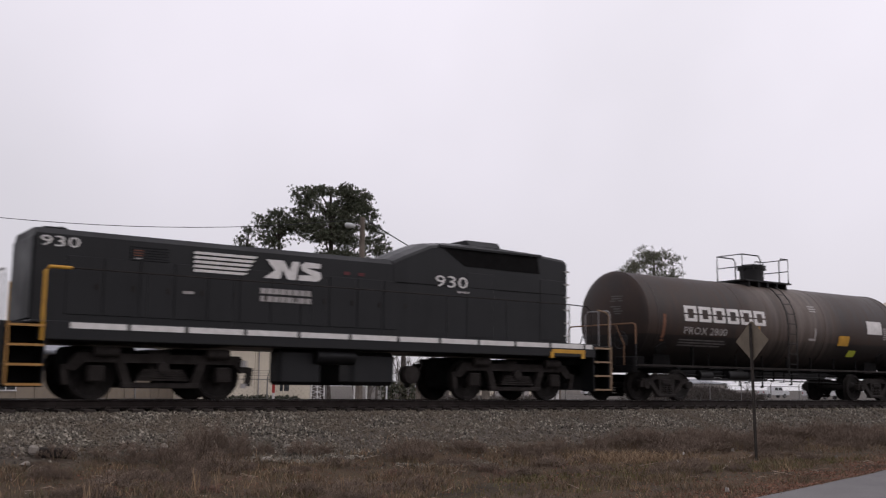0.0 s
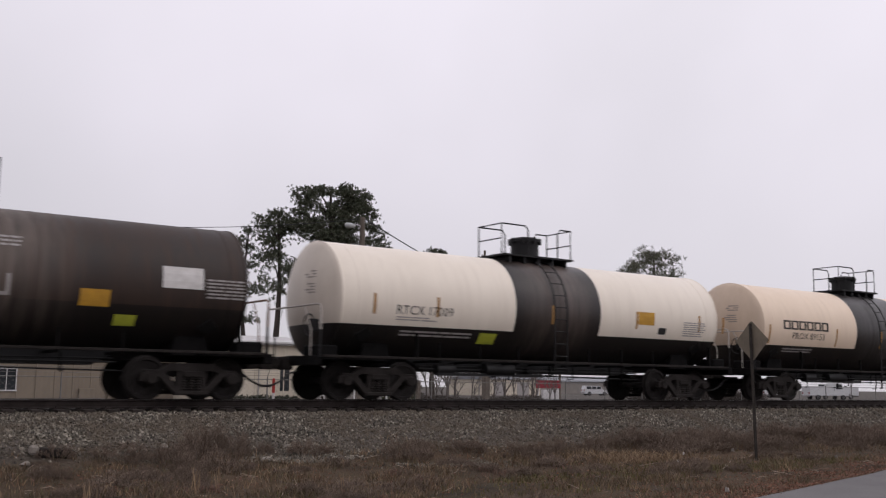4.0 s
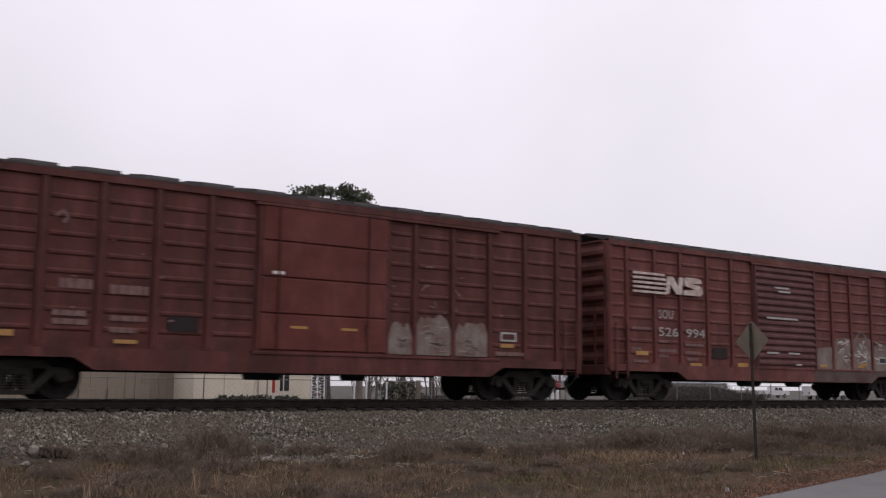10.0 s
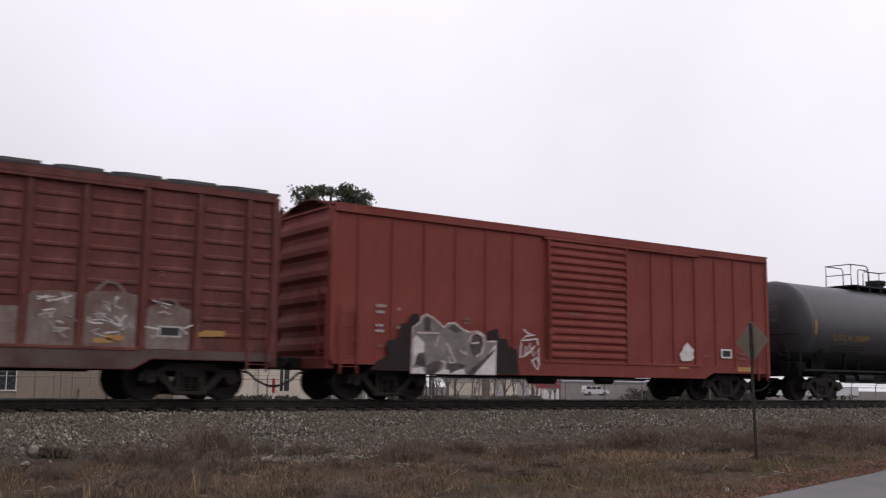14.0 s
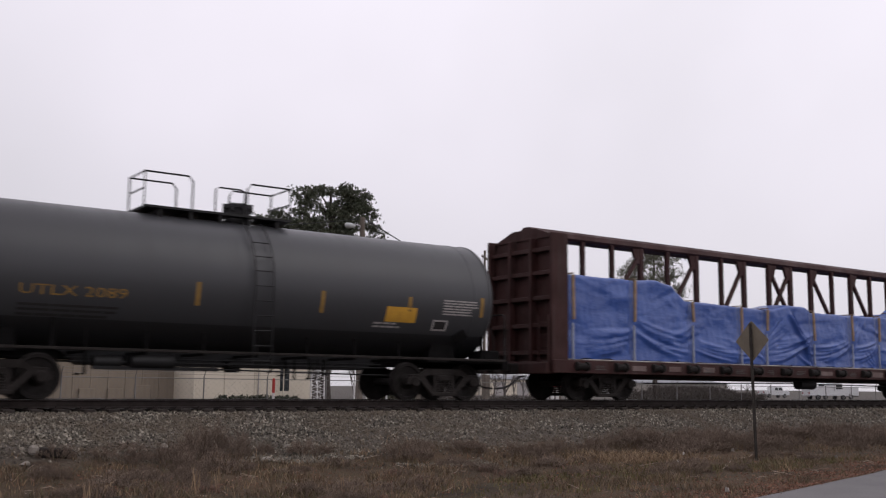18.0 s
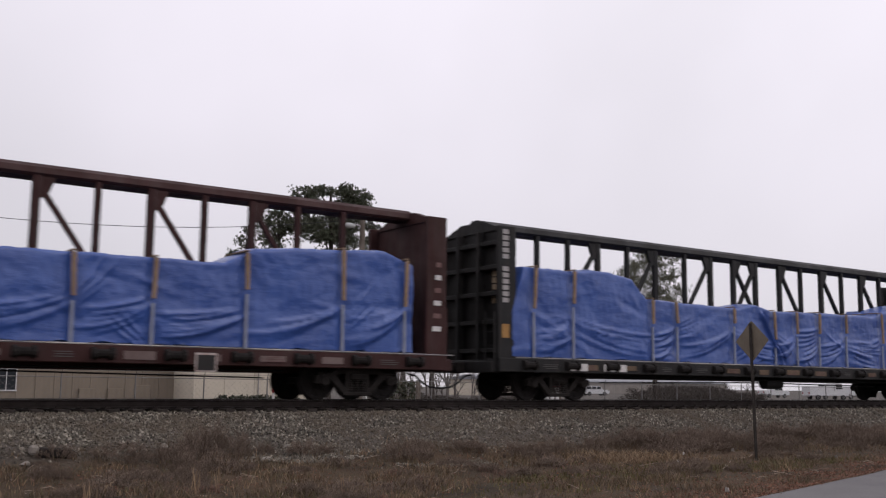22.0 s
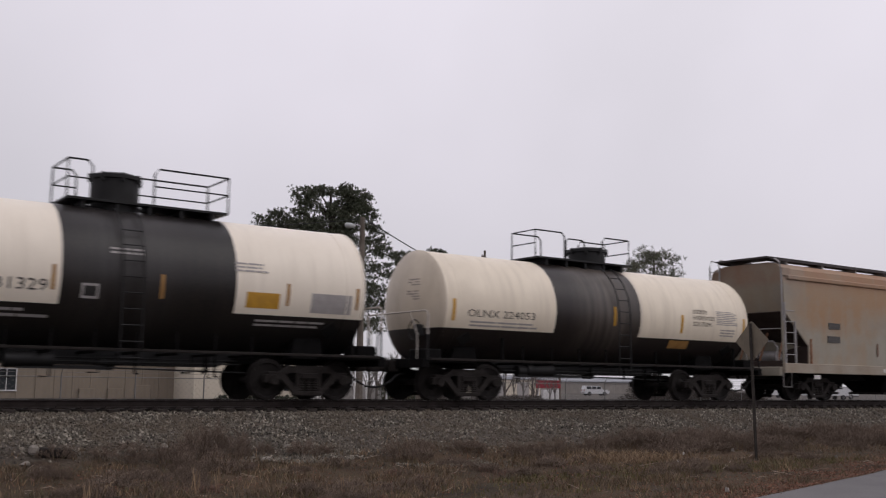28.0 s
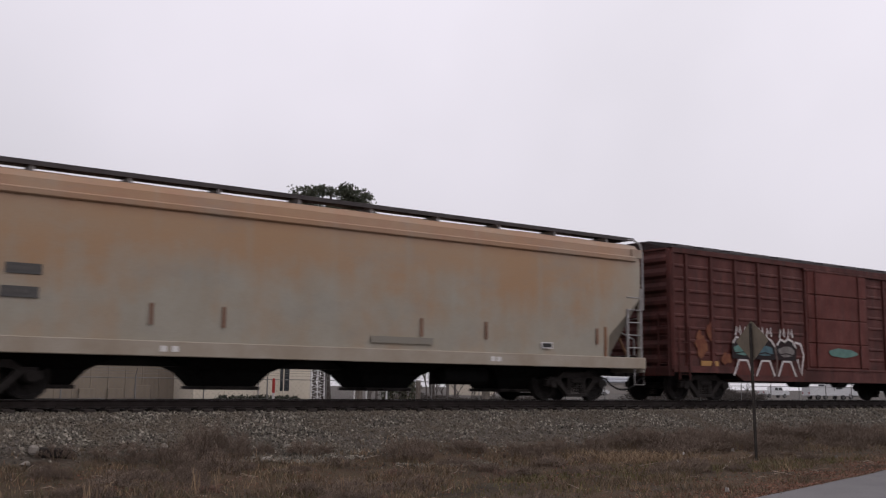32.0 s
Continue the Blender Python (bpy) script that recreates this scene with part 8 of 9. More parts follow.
def shrub_mesh(name, seed, h, spread, stems, mat, thick=0.007, fork=4, splay=0.45):
    """A leafless shrub: stems that fork three times into fine twigs under a rounded outline."""
    rnd, s = random.Random(seed), Shape()

    def stick(p, d, l, r, depth):
        q = p + d * l
        a = d.cross(Vector((0.3, 0.2, 1))).normalized()
        b = d.cross(a)
        k = len(s.v)
        for base, rr in ((p, r), (q, r * 0.6)):
            for j in range(3):
                w = 2.094 * j
                s.v.append(tuple(base + a * (rr * math.cos(w)) + b * (rr * math.sin(w))))
        for j in range(3):
            s.f.append((k + j, k + (j + 1) % 3, k + 3 + (j + 1) % 3, k + 3 + j))
        if depth:
            for _ in range(fork):
                e = (d + Vector((rnd.gauss(0, 0.5), rnd.gauss(0, 0.5), rnd.gauss(0.12, 0.3)))).normalized()
                stick(p + d * l * rnd.uniform(0.35, 1.0), e, l * rnd.uniform(0.5, 0.8), r * 0.66, depth - 1)
    for _ in range(stems):
        a = rnd.uniform(0, 6.283)
        r = math.sqrt(rnd.random())
        d = Vector((math.cos(a) * splay * r, math.sin(a) * splay * r, 1)).normalized()
        stick(Vector((spread * r * math.cos(a), spread * r * math.sin(a), -0.03)), d, h * (1.0 - 0.55 * r * r) * rnd.uniform(0.36, 0.52), thick, 3)
    return s.mesh(name, mat)


# each about 1.2 m across; the dome is half a metre high, the tall one three quarters
DOMES = [shrub_mesh("dry_shrub", 40 + i, 0.52, 0.42, 46, TWIG, 0.0062, 4, 0.8) for i in range(5)]
TALL = [shrub_mesh("dry_shrub", 50 + i, 0.80, 0.30, 26, TWIG, 0.0065, 4, 0.5) for i in range(3)]
REDS = [shrub_mesh("bramble", 60 + i, 0.34, 0.35, 10, REDTWIG, 0.006) for i in range(3)]


def shrubs():
    rnd = random.Random(77)
    # x, y, width, height in metres, kind
    spots = [(4.87, 18.7, 0.85, 0.39, 0), (5.99, 18.7, 1.45, 0.40, 0), (7.17, 18.2, 1.5, 0.56, 0), (7.7, 18.3, 0.9, 0.95, 1), (7.3, 18.2, 0.9, 0.85, 1), (8.0, 18.0, 0.9, 0.78, 1), (6.5, 18.0, 1.5, 0.55, 0), (4.33, 16.9, 0.9, 0.38, 0), (5.35, 16.0, 1.7, 0.36, 0), (8.85, 18.6, 0.55, 0.32, 0), (9.71, 18.3, 1.15, 0.44, 0),
             (11.55, 17.6, 1.45, 0.57, 0), (13.3, 17.9, 1.25, 0.43, 0), (14.3, 17.1, 1.5, 0.55, 0), (16.75, 17.6, 0.95, 0.46, 0), (18.7, 18.0, 1.6, 0.51, 0), (7.4, 17.0, 1.25, 0.48, 0), (15.8, 17.7, 1.1, 0.48, 0), (12.3, 18.3, 0.9, 0.38, 0), (6.6, 16.9, 0.9, 0.5, 1), (17.6, 18.1, 1.2, 0.5, 0)]
    for i in range(80):
        spots.append((rnd.uniform(18.5, 44), rnd.uniform(16.9, 18.5), rnd.uniform(1.2, 2.0), rnd.uniform(0.42, 0.66), 0))
    for i in range(34):
        x = rnd.uniform(3.5, 26)
        spots.append((x, rnd.uniform(max(14.0, road_edge(x) + 2.4), 17.4), rnd.uniform(0.5, 1.0), rnd.uniform(0.18, 0.32), 0))
    # low brush in the foreground, in drifts
    for i in range(110):
        x = rnd.uniform(2.5, 17)
        y = rnd.uniform(max(11.2, road_edge(x) + 1.7), 17.6)
        if noise.noise((x * 0.45, y * 0.6, 31)) > 0.06:
            spots.append((x, y, rnd.uniform(0.5, 1.25), rnd.uniform(0.16, 0.36), 0 if rnd.random() < 0.8 else 1))
    for i in range(14):
        x = rnd.uniform(5, 14)
        spots.append((x, max(rnd.uniform(12.3, 15.6), road_edge(x) + 1.0), rnd.uniform(0.6, 0.9), rnd.uniform(0.25, 0.4), 2))
    for x, y, w, hh, kind in spots:
        me = rnd.choice((DOMES, TALL, REDS)[kind])
        ob = new("dry_shrub" if kind < 2 else "bramble", me)
        ob.matrix_basis = Matrix.LocRotScale((x, y, lie(x, y) - 0.02), Euler((0, 0, rnd.uniform(0, 6.28))), (w / 1.25, w / 1.25, hh / (0.55, 0.8, 0.4)[kind]))
        tagged(ob, "leafless grey-brown shrub at the foot of the bank" if kind < 2 else "low leafless reddish bramble in the dry grass", "shrub", "dry shrubs by the track")


shrubs()

# an old timber with a pale broken end, lumps of pale stone, scraps of paper
OLDWOOD = surface("rotten_dark_timber", (0.030, 0.024, 0.02), (0.018, 0.015, 0.013), 0.95, scale=6, bump=0.5)
PALESTONE = surface("pale_broken_stone", (0.24, 0.215, 0.185), (0.15, 0.13, 0.11), 0.9, scale=9, bump=0.3)
lg = thing("old_timber", "dark rotten timber with a pale broken end", "timber", pose(4.85, 18.72, -0.92, 0, 4, -8))
part("beam", Shape().box(-0.25, 0.32, -0.09, 0.09, -0.06, 0.12, 0.03), OLDWOOD, lg)
part("broken_end", Shape().box(-0.42, -0.252, -0.08, 0.09, -0.02, 0.15, 0.04), PALESTONE, lg, "pale splintered end")
rnd = random.Random(5)
for x, y, r in ((4.3, 18.3, 0.10), (4.5, 18.0, 0.07), (8.5, 17.75, 0.13), (8.2, 18.0, 0.08), (10.9, 16.9, 0.07), (9.5, 18.9, 0.09), (17.9, 18.9, 0.10), (6.9, 18.9, 0.12), (22.0, 19.1, 0.12), (12.1, 16.3, 0.06)):
    sp = Shape().spin([(-r * 0.5, r * 0.5), (-r * 0.2, r), (r * 0.25, r * 0.85), (r * 0.5, r * 0.3)], "z", 6)
    sp.v = [(a * rnd.uniform(0.5, 1.2), b * rnd.uniform(0.4, 0.9), c * rnd.uniform(0.5, 1.0)) for a, b, c in sp.v]
    solo("loose_stone", sp, PALESTONE, "pale lump of stone lying in the weeds", "stone", (x, y, lie(x, y) + r * 0.3), group="loose stones in the weeds")
SCRAP = surface("dirty_white_paper", (0.36, 0.34, 0.31), (0.24, 0.22, 0.20), 0.8, scale=20, bump=0.2)
for x, y in ((18.21, 16.1), (20.19, 16.3), (21.95, 14.66), (13.32, 10.9), (17.0, 15.2)):
    k = 0.028 + 0.02 * rnd.random()
    sp = Shape().add([(-k, -k * 0.6, 0), (k, -k, 0.02), (k * 1.1, k * 0.7, 0.035), (-k * 0.7, k, 0.06), (0, 0, 0.075)], [(0, 1, 4), (1, 2, 4), (2, 3, 4), (3, 0, 4)])
    solo("paper_scrap", sp, SCRAP, "crumpled scrap of dirty white paper in the grass", "litter", pose(x, y, lie(x, y) + 0.05, rnd.uniform(20, 60), 0, rnd.uniform(0, 360)), group="scraps of paper")

# ---------- road sign, seen from behind ----------
SIGNBACK = surface("weathered_sign_back", (0.185, 0.155, 0.115), (0.125, 0.105, 0.08), 0.65, 0.0, scale=4, fine=25, bump=0.05, streak=0.3)
SIGNPOST = surface("dark_weathered_post", (0.050, 0.042, 0.036), (0.03, 0.026, 0.023), 0.85, scale=5, bump=0.3)
sg = thing("road_sign", "diamond road sign seen from behind on a leaning post", "road sign", pose(19.22, 14.86, -1.31, 0, -1.2, -92))
s = Shape()
sd, th = 0.475, 0.005
rim = [(-sd, 0), (-sd + 0.05, -0.05), (-0.05, -sd + 0.05), (0, -sd + 0.02), (0.05, -sd + 0.05), (sd - 0.05, -0.05), (sd, 0), (sd - 0.05, 0.05), (0.05, sd - 0.05), (0, sd - 0.02), (-0.05, sd - 0.05), (-sd + 0.05, 0.05)]
s.prism([(x, z + 2.77) for x, z in rim], 0.035, 0.035 + th)
part("sign_plate", s, SIGNBACK, sg, "bare weathered back of a diamond sign")
part("post", Shape().run([(-0.040, 0), (-0.040, 0.01), (-0.016, 0.01), (-0.016, 0.03), (0.016, 0.03), (0.016, 0.01), (0.040, 0.01), (0.040, 0)], -0.2, 3.17), SIGNPOST, sg, "dark steel channel post", at=pose(0, 0, 0, 0, -90, 0) @ pose(0, 0, 0, 90, 0, 0))
for z in (2.45, 3.07):
    part("bolt", Shape().spin([(-0.02, 0.012), (0.0, 0.014), (0.05, 0.014)], "y", 8, (0, 0, z)), STEELGREY, sg)

# ---------- poles and wires beyond the track ----------
POLE = surface("weathered_utility_pole", (0.16, 0.135, 0.11), (0.09, 0.075, 0.062), 0.9, scale=2, fine=20, bump=0.4, streak=0.5)
WIRE = surface("dark_cable", (0.03, 0.03, 0.032), bump=0)


def far_pole(label, x, y, top, r, arm=0.0, turn=0.0):
    p = thing("utility_pole", label, "utility pole", pose(x, y, -0.95, 0, 0, turn))
    h = top + 0.95
    part("pole", Shape().spin([(-0.3, r), (h * 0.5, r * 0.87), (h, r * 0.72)], "z", 14), POLE, p, smooth=60)
    if arm:
        part("crossarm", Shape().box(-arm, arm, -0.07, 0.07, h - 0.9, h - 0.76, 0.01), POLE, p)
        for i, xx in enumerate((-arm + 0.12, -arm * 0.45, arm * 0.45, arm - 0.12)):
            part("insulator", Shape().spin([(h - 0.76, 0.03), (h - 0.72, 0.06), (h - 0.66, 0.06), (h - 0.60, 0.04)], "z", 8, (xx, 0, 0)), STEELGREY, p)
        for q in (-1, 1):
            part("arm_brace", Shape().tube([(q * arm * 0.55, 0, h - 0.8), (0, 0, h - 1.5)], 0.025, 5), STEELGREY, p)
    return p, h


lp, h = far_pole("weathered wooden utility pole with a street lamp arm", 27.15, 46.0, 9.28, 0.19)
lm = part("lamp_arm", Shape().tube([(0, 0, 9.65), (-0.35, -0.1, 9.78), (-0.55, -0.15, 9.75)], 0.03, 6).tube([(0, 0, 8.9), (-0.25, -0.06, 9.05), (-0.45, -0.12, 9.45)], 0.02, 6), STEELGREY, lp)
part("lamp_head", Shape().spin([(-0.42, 0.05), (-0.36, 0.13), (-0.1, 0.15), (0.12, 0.10), (0.2, 0.05)], "x", 12, (-0.75, -0.18, 9.68)), surface("pale_lamp_housing", (0.42, 0.43, 0.42), bump=0), lp, "pale grey cobra-head lamp", 50)
lp2, _ = far_pole("plain wooden utility pole", -9.5, 46.0, 9.28, 0.19)
fp, _ = far_pole("distant wooden utility pole with crossarm", 69.27, 90.0, 15.7, 0.17, 1.75, 42)


def cable(a, b, sag, name="overhead_wire", r=0.018, label="thin dark overhead wire"):
    a, b = Vector(a), Vector(b)
    pts = []
    for i in range(25):
        t = i / 24
        p = a.lerp(b, t)
        p.z -= sag * 4 * t * (1 - t)
        pts.append(p)
    return solo(name, Shape().tube(pts, r, 5), WIRE, label, "wire")


cable((-9.5, 46, 9.2), (27.1, 46, 9.2), 1.85, r=0.016)
cable((27.2, 46, 9.25), (80.5, 90, 10.2), 1.2, r=0.034)
for dx, dz in ((-1.2, 0), (1.2, 0)):
    cable((69.27 + dx, 90 + dx * 0.9, 14.9), (150 + dx, 190, 15.5), 1.0, r=0.02)
far_pole("distant wooden utility pole beyond the yard", 80.7, 90.2, 10.6, 0.16)
far_pole("distant wooden utility pole with crossarm", 150, 190, 16.3, 0.17, 1.6, 42)

# ---------- trees ----------
BARK = surface("pine_bark", (0.062, 0.050, 0.042), (0.03, 0.025, 0.022), 0.95, scale=5, fine=18, bump=0.6)
NEEDLE = grained("pine_needles", [(0.050, 0.062, 0.035), (0.073, 0.085, 0.048), (0.038, 0.045, 0.027), (0.093, 0.100, 0.060), (0.062, 0.062, 0.041)], 0.7)
FEATHER = grained("grey_green_twigs", [(0.094, 0.101, 0.066), (0.122, 0.119, 0.086), (0.068, 0.076, 0.046), (0.108, 0.101, 0.076)], 0.9)
DULLLEAF = grained("dull_green_leaves", [(0.045, 0.055, 0.028), (0.065, 0.065, 0.035), (0.03, 0.038, 0.022), (0.085, 0.070, 0.042)], 0.8)
CEDARLEAF = grained("cedar_foliage", [(0.030, 0.036, 0.020), (0.042, 0.045, 0.026), (0.022, 0.028, 0.016), (0.050, 0.045, 0.030)], 0.85)


def tuft(shape, c, r, n, rnd, w=0.012, up=0.25):
    """A burst of needles round a point."""
    for _ in range(n):
        d = Vector((rnd.gauss(0, 1), rnd.gauss(0, 1), rnd.gauss(up, 1)))
        if d.length < 0.01:
            continue
        d.normalize()
        a = d.cross(Vector((rnd.gauss(0, 1), rnd.gauss(0, 1), rnd.gauss(0, 1)))).normalized() * w * rnd.uniform(0.8, 1.6)
        p, q = c + d * r * 0.1, c + d * r * rnd.uniform(0.6, 1.1)
        k = len(shape.v)
        shape.v += [tuple(p - a), tuple(p + a), tuple(q + a * 0.7), tuple(q - a * 0.7)]
        shape.f.append((k, k + 1, k + 2, k + 3))


def pine(label, x, y, height, lobes, trunk_r, seed, bare_to=0.35, leaf=NEEDLE, tuft_r=0.34, per=64, w=0.015, name="pine_tree", up=0.25, dense=1.7, clump=0.17):
    """A tree whose crown is made of lobes (dx, dy, z, rx, rz, tufts) joined to the trunk by limbs."""
    rnd = random.Random(seed)
    tr = thing(name, label, "tree", (x, y, -0.95))
    hz = height + 0.95
    pts = [Vector((0.15 * math.sin(i * 0.9 + seed), 0.12 * math.cos(i * 1.1), hz * 0.97 * i / 9)) for i in range(10)]
    pts[0] = Vector((0, 0, -0.2))
    wood = Shape().tube(pts, trunk_r, 10, trunk_r * 0.22)
    part("trunk", wood, BARK, tr, smooth=60)
    limbs, crown = Shape(), Shape()
    for dx, dy, z, rx, rz, n in lobes:
        zc = z + 0.95
        t = max(0.2, min(0.95, (zc - rz * 0.5) / hz))
        base = pts[int(t * 9)]
        tip = Vector((dx, dy, zc))
        limbs.tube([base, base.lerp(tip, 0.5) + Vector((0, 0, 0.25)), tip], trunk_r * 0.22, 6, trunk_r * 0.06)
        # tufts stand in clumps at the ends of side branches, with gaps between the clumps
        for _ in range(max(3, int(n * dense / 7))):
            v = Vector((rnd.gauss(0, 1), rnd.gauss(0, 1), rnd.gauss(0, 1)))
            v = v.normalized() * (rnd.random() ** 0.45) * 1.1
            c = Vector((dx + v.x * rx, dy + v.y * rx, zc + v.z * rz))
            if rnd.random() < 0.4:
                limbs.tube([tip.lerp(c, 0.1), c], 0.014, 4, 0.006)
            for _ in range(rnd.randint(8, 13)):
                e = c + Vector((rnd.gauss(0, clump), rnd.gauss(0, clump), rnd.gauss(0.3, 0.6) * clump))
                tuft(crown, e, tuft_r * rnd.uniform(0.7, 1.2), per, rnd, w, up)
    part("limb", limbs, BARK, tr, kind="stuff")
    part("crown", crown.mesh("crown", leaf), None, tr, "uneven crown of small tufts")
    return tr


pine("tall pine with an open rounded crown", 30.2, 55.0, 12.6,
     [(-1.9, 0, 11.9, 0.75, 0.45, 80), (-0.8, 0.2, 12.3, 0.8, 0.3, 80), (-1.2, 0, 11.35, 0.9, 0.4, 60), (1.0, 0, 12.35, 0.9, 0.4, 110), (2.1, 0, 12.0, 0.85, 0.55, 120), (1.5, 0.2, 11.4, 1.2, 0.55, 160), (2.7, 0, 11.3, 0.55, 0.45, 55), (0.2, 0, 11.2, 0.6, 0.4, 40), (0.4, 0.1, 10.8, 1.2, 0.35, 90), (-1.9, 0, 10.8, 0.7, 0.35, 44),
      (-1.7, 0.1, 10.1, 1.1, 0.4, 110), (0, 0.2, 10.2, 1.3, 0.45, 150), (1.2, 0.1, 10.4, 1.1, 0.5, 130), (-0.6, 0, 9.5, 1.3, 0.35, 130), (0.9, 0, 9.4, 1.3, 0.45, 130), (3.0, 0, 10.4, 0.5, 0.4, 36), (3.5, 0.1, 9.7, 0.55, 0.5, 44), (2.5, 0.2, 9.4, 0.5, 0.4, 26), (3.4, 0, 8.9, 0.7, 0.4, 46),
      (0.9, 0.1, 8.3, 1.7, 0.5, 180), (-0.1, 0, 7.4, 2.2, 0.55, 190), (3.1, 0.2, 7.7, 1.1, 0.5, 90), (2.2, 0, 6.5, 1.9, 0.6, 160), (0.3, 0, 6.0, 2.1, 0.6, 110), (3.6, 0.3, 5.5, 1.3, 0.7, 110), (3.2, 0.1, 4.3, 1.3, 0.7, 80)], 0.33, 3, tuft_r=0.14, per=16, w=0.012, dense=2.15, clump=0.21)
pine("shorter pine beside the tall one", 27.4, 56.5, 10.8,
     [(-0.2, 0, 10.8, 0.5, 0.3, 44), (0.5, 0.1, 10.5, 0.5, 0.35, 44), (-0.95, 0.1, 10.2, 0.4, 0.45, 44), (-0.3, 0, 9.9, 0.9, 0.4, 80), (0.9, 0.2, 10.0, 0.8, 0.4, 70), (-0.5, 0.2, 9.1, 0.9, 0.4, 80), (-0.6, 0, 8.2, 0.9, 0.5, 80), (0.5, 0, 7.4, 1.9, 0.5, 150), (0.2, 0, 6.2, 1.8, 0.7, 110)], 0.26, 9, tuft_r=0.14, per=16, w=0.012, dense=1.9, clump=0.21)
pine("slender pine with stacked tufts", 26.25, 59.0, 10.2, [(0.0, 0, 10.05, 0.2, 0.12, 12), (0.2, 0, 9.85, 0.2, 0.12, 10), (-0.3, 0.1, 9.4, 0.25, 0.2, 16), (0.3, 0.1, 8.9, 0.4, 0.3, 24), (-0.6, 0, 8.4, 0.5, 0.3, 30), (0.4, 0.1, 7.8, 0.6, 0.4, 34), (-0.6, 0.1, 7.2, 0.7, 0.4, 34), (0.4, 0, 6.3, 0.8, 0.4, 34), (-0.5, 0, 5.4, 0.9, 0.5, 34), (0.3, 0, 4.3, 0.9, 0.5, 34)], 0.2, 12, tuft_r=0.14, per=16, w=0.012, dense=1.9, clump=0.19)
pine("distant pine with a rounded top", 55.3, 85.0, 14.0, [(-1.2, 0, 13.3, 1.2, 0.7, 60), (0.2, 0, 13.0, 1.0, 0.7, 45), (1.3, 0, 12.6, 1.4, 0.9, 80), (-0.6, 0, 12.0, 1.6, 0.9, 90), (0, 0, 10.8, 2.2, 1.0, 110), (0, 0, 9.4, 2.2, 1.0, 90)], 0.3, 15, tuft_r=0.24, per=26, w=0.016, dense=1.3, clump=0.24)
pine("distant pine with a flat top", 59.2, 85.5, 14.5, [(-0.7, 0, 13.7, 0.9, 0.6, 45), (0.9, 0, 13.9, 1.0, 0.5, 50), (0.2, 0, 12.8, 1.6, 0.8, 90), (-0.8, 0, 11.8, 1.8, 0.8, 90), (0.6, 0, 10.8, 1.7, 0.8, 80), (0, 0, 9.6, 1.6, 0.8, 60)], 0.3, 16, tuft_r=0.24, per=26, w=0.016, dense=1.3, clump=0.24)
pine("feathery grey-green tree with upright twigs", 53.6, 50.0, 10.4, [(0, 0, 9.7, 1.0, 0.7, 60), (-1.1, 0.2, 9.0, 1.0, 0.7, 50), (1.1, 0, 9.2, 1.0, 0.7, 50), (-2.2, 0, 8.2, 0.9, 0.6, 34), (2.3, 0.2, 8.2, 0.9, 0.6, 34), (0, 0.2, 8.1, 1.9, 0.7, 100), (-1.6, 0.2, 7.1, 1.6, 0.7, 70), (1.8, 0, 7.0, 1.6, 0.7, 70), (0.2, 0, 6.4, 2.2, 0.8, 100), (0, 0, 5.2, 2.1, 0.8, 80)], 0.18, 20, leaf=FEATHER, tuft_r=0.36, per=12, w=0.010, name="broadleaf_tree", up=1.1, dense=1.3, clump=0.3)
pine("small ragged cedar with bare leaders", 13.4, 60.0, 5.2, [(0, 0, 4.8, 0.3, 0.5, 14), (0, 0, 4.0, 0.55, 0.5, 22), (0.1, 0, 3.2, 0.8, 0.6, 30), (0, 0, 2.3, 1.0, 0.6, 34), (0, 0, 1.3, 1.1, 0.6, 34)], 0.12, 24, leaf=CEDARLEAF, tuft_r=0.26, per=40, w=0.016, name="cedar_tree")


def bare_tree(label, x, y, height, seed, r=0.12):
    rnd, s = random.Random(seed), Shape()

    def grow(p, d, l, rr, depth):
        q = p + d * l
        s.tube([p, q], rr, 5, rr * 0.65)
        if depth:
            for _ in range(3 if depth > 1 else 4):
                e = (d + Vector((rnd.gauss(0, 0.42), rnd.gauss(0, 0.42), rnd.gauss(0.1, 0.25)))).normalized()
                grow(p + d * l * rnd.uniform(0.55, 1.0), e, l * rnd.uniform(0.5, 0.8), rr * 0.55, depth - 1)
    grow(Vector((0, 0, -0.2)), Vector((0.03, 0, 1)), height * 0.38, r, 4)
    t = solo("bare_tree", s.mesh("bare_tree", surface("grey_bark", (0.12, 0.104, 0.092), (0.065, 0.056, 0.05), 0.9, bump=0.3)), None, label, "tree", (x, y, -0.95))
    return t


for i, (x, y, hh) in enumerate(((33.0, 62, 4.6), (35.5, 66, 5.2), (46.5, 58, 4.2), (50, 70, 5.0), (61, 72, 5.0), (13.9, 61, 6.2), (40, 75, 5.6), (31.5, 58, 4.4), (36.8, 60, 4.8), (38.6, 64, 5.4), (42.5, 66, 5.0), (44.2, 61, 4.6), (48.5, 68, 5.2))):
    bare_tree("small leafless grey tree beyond the fence", x, y, hh, 300 + i)

rnd = random.Random(17)
for i in range(20):
    y = rnd.uniform(50, 62)
    bare_tree("thin leafless sapling beyond the fence", y * (0.57 + 0.33 * (i + rnd.random()) / 20), y, rnd.uniform(2.6, 4.2), 340 + i, 0.06)

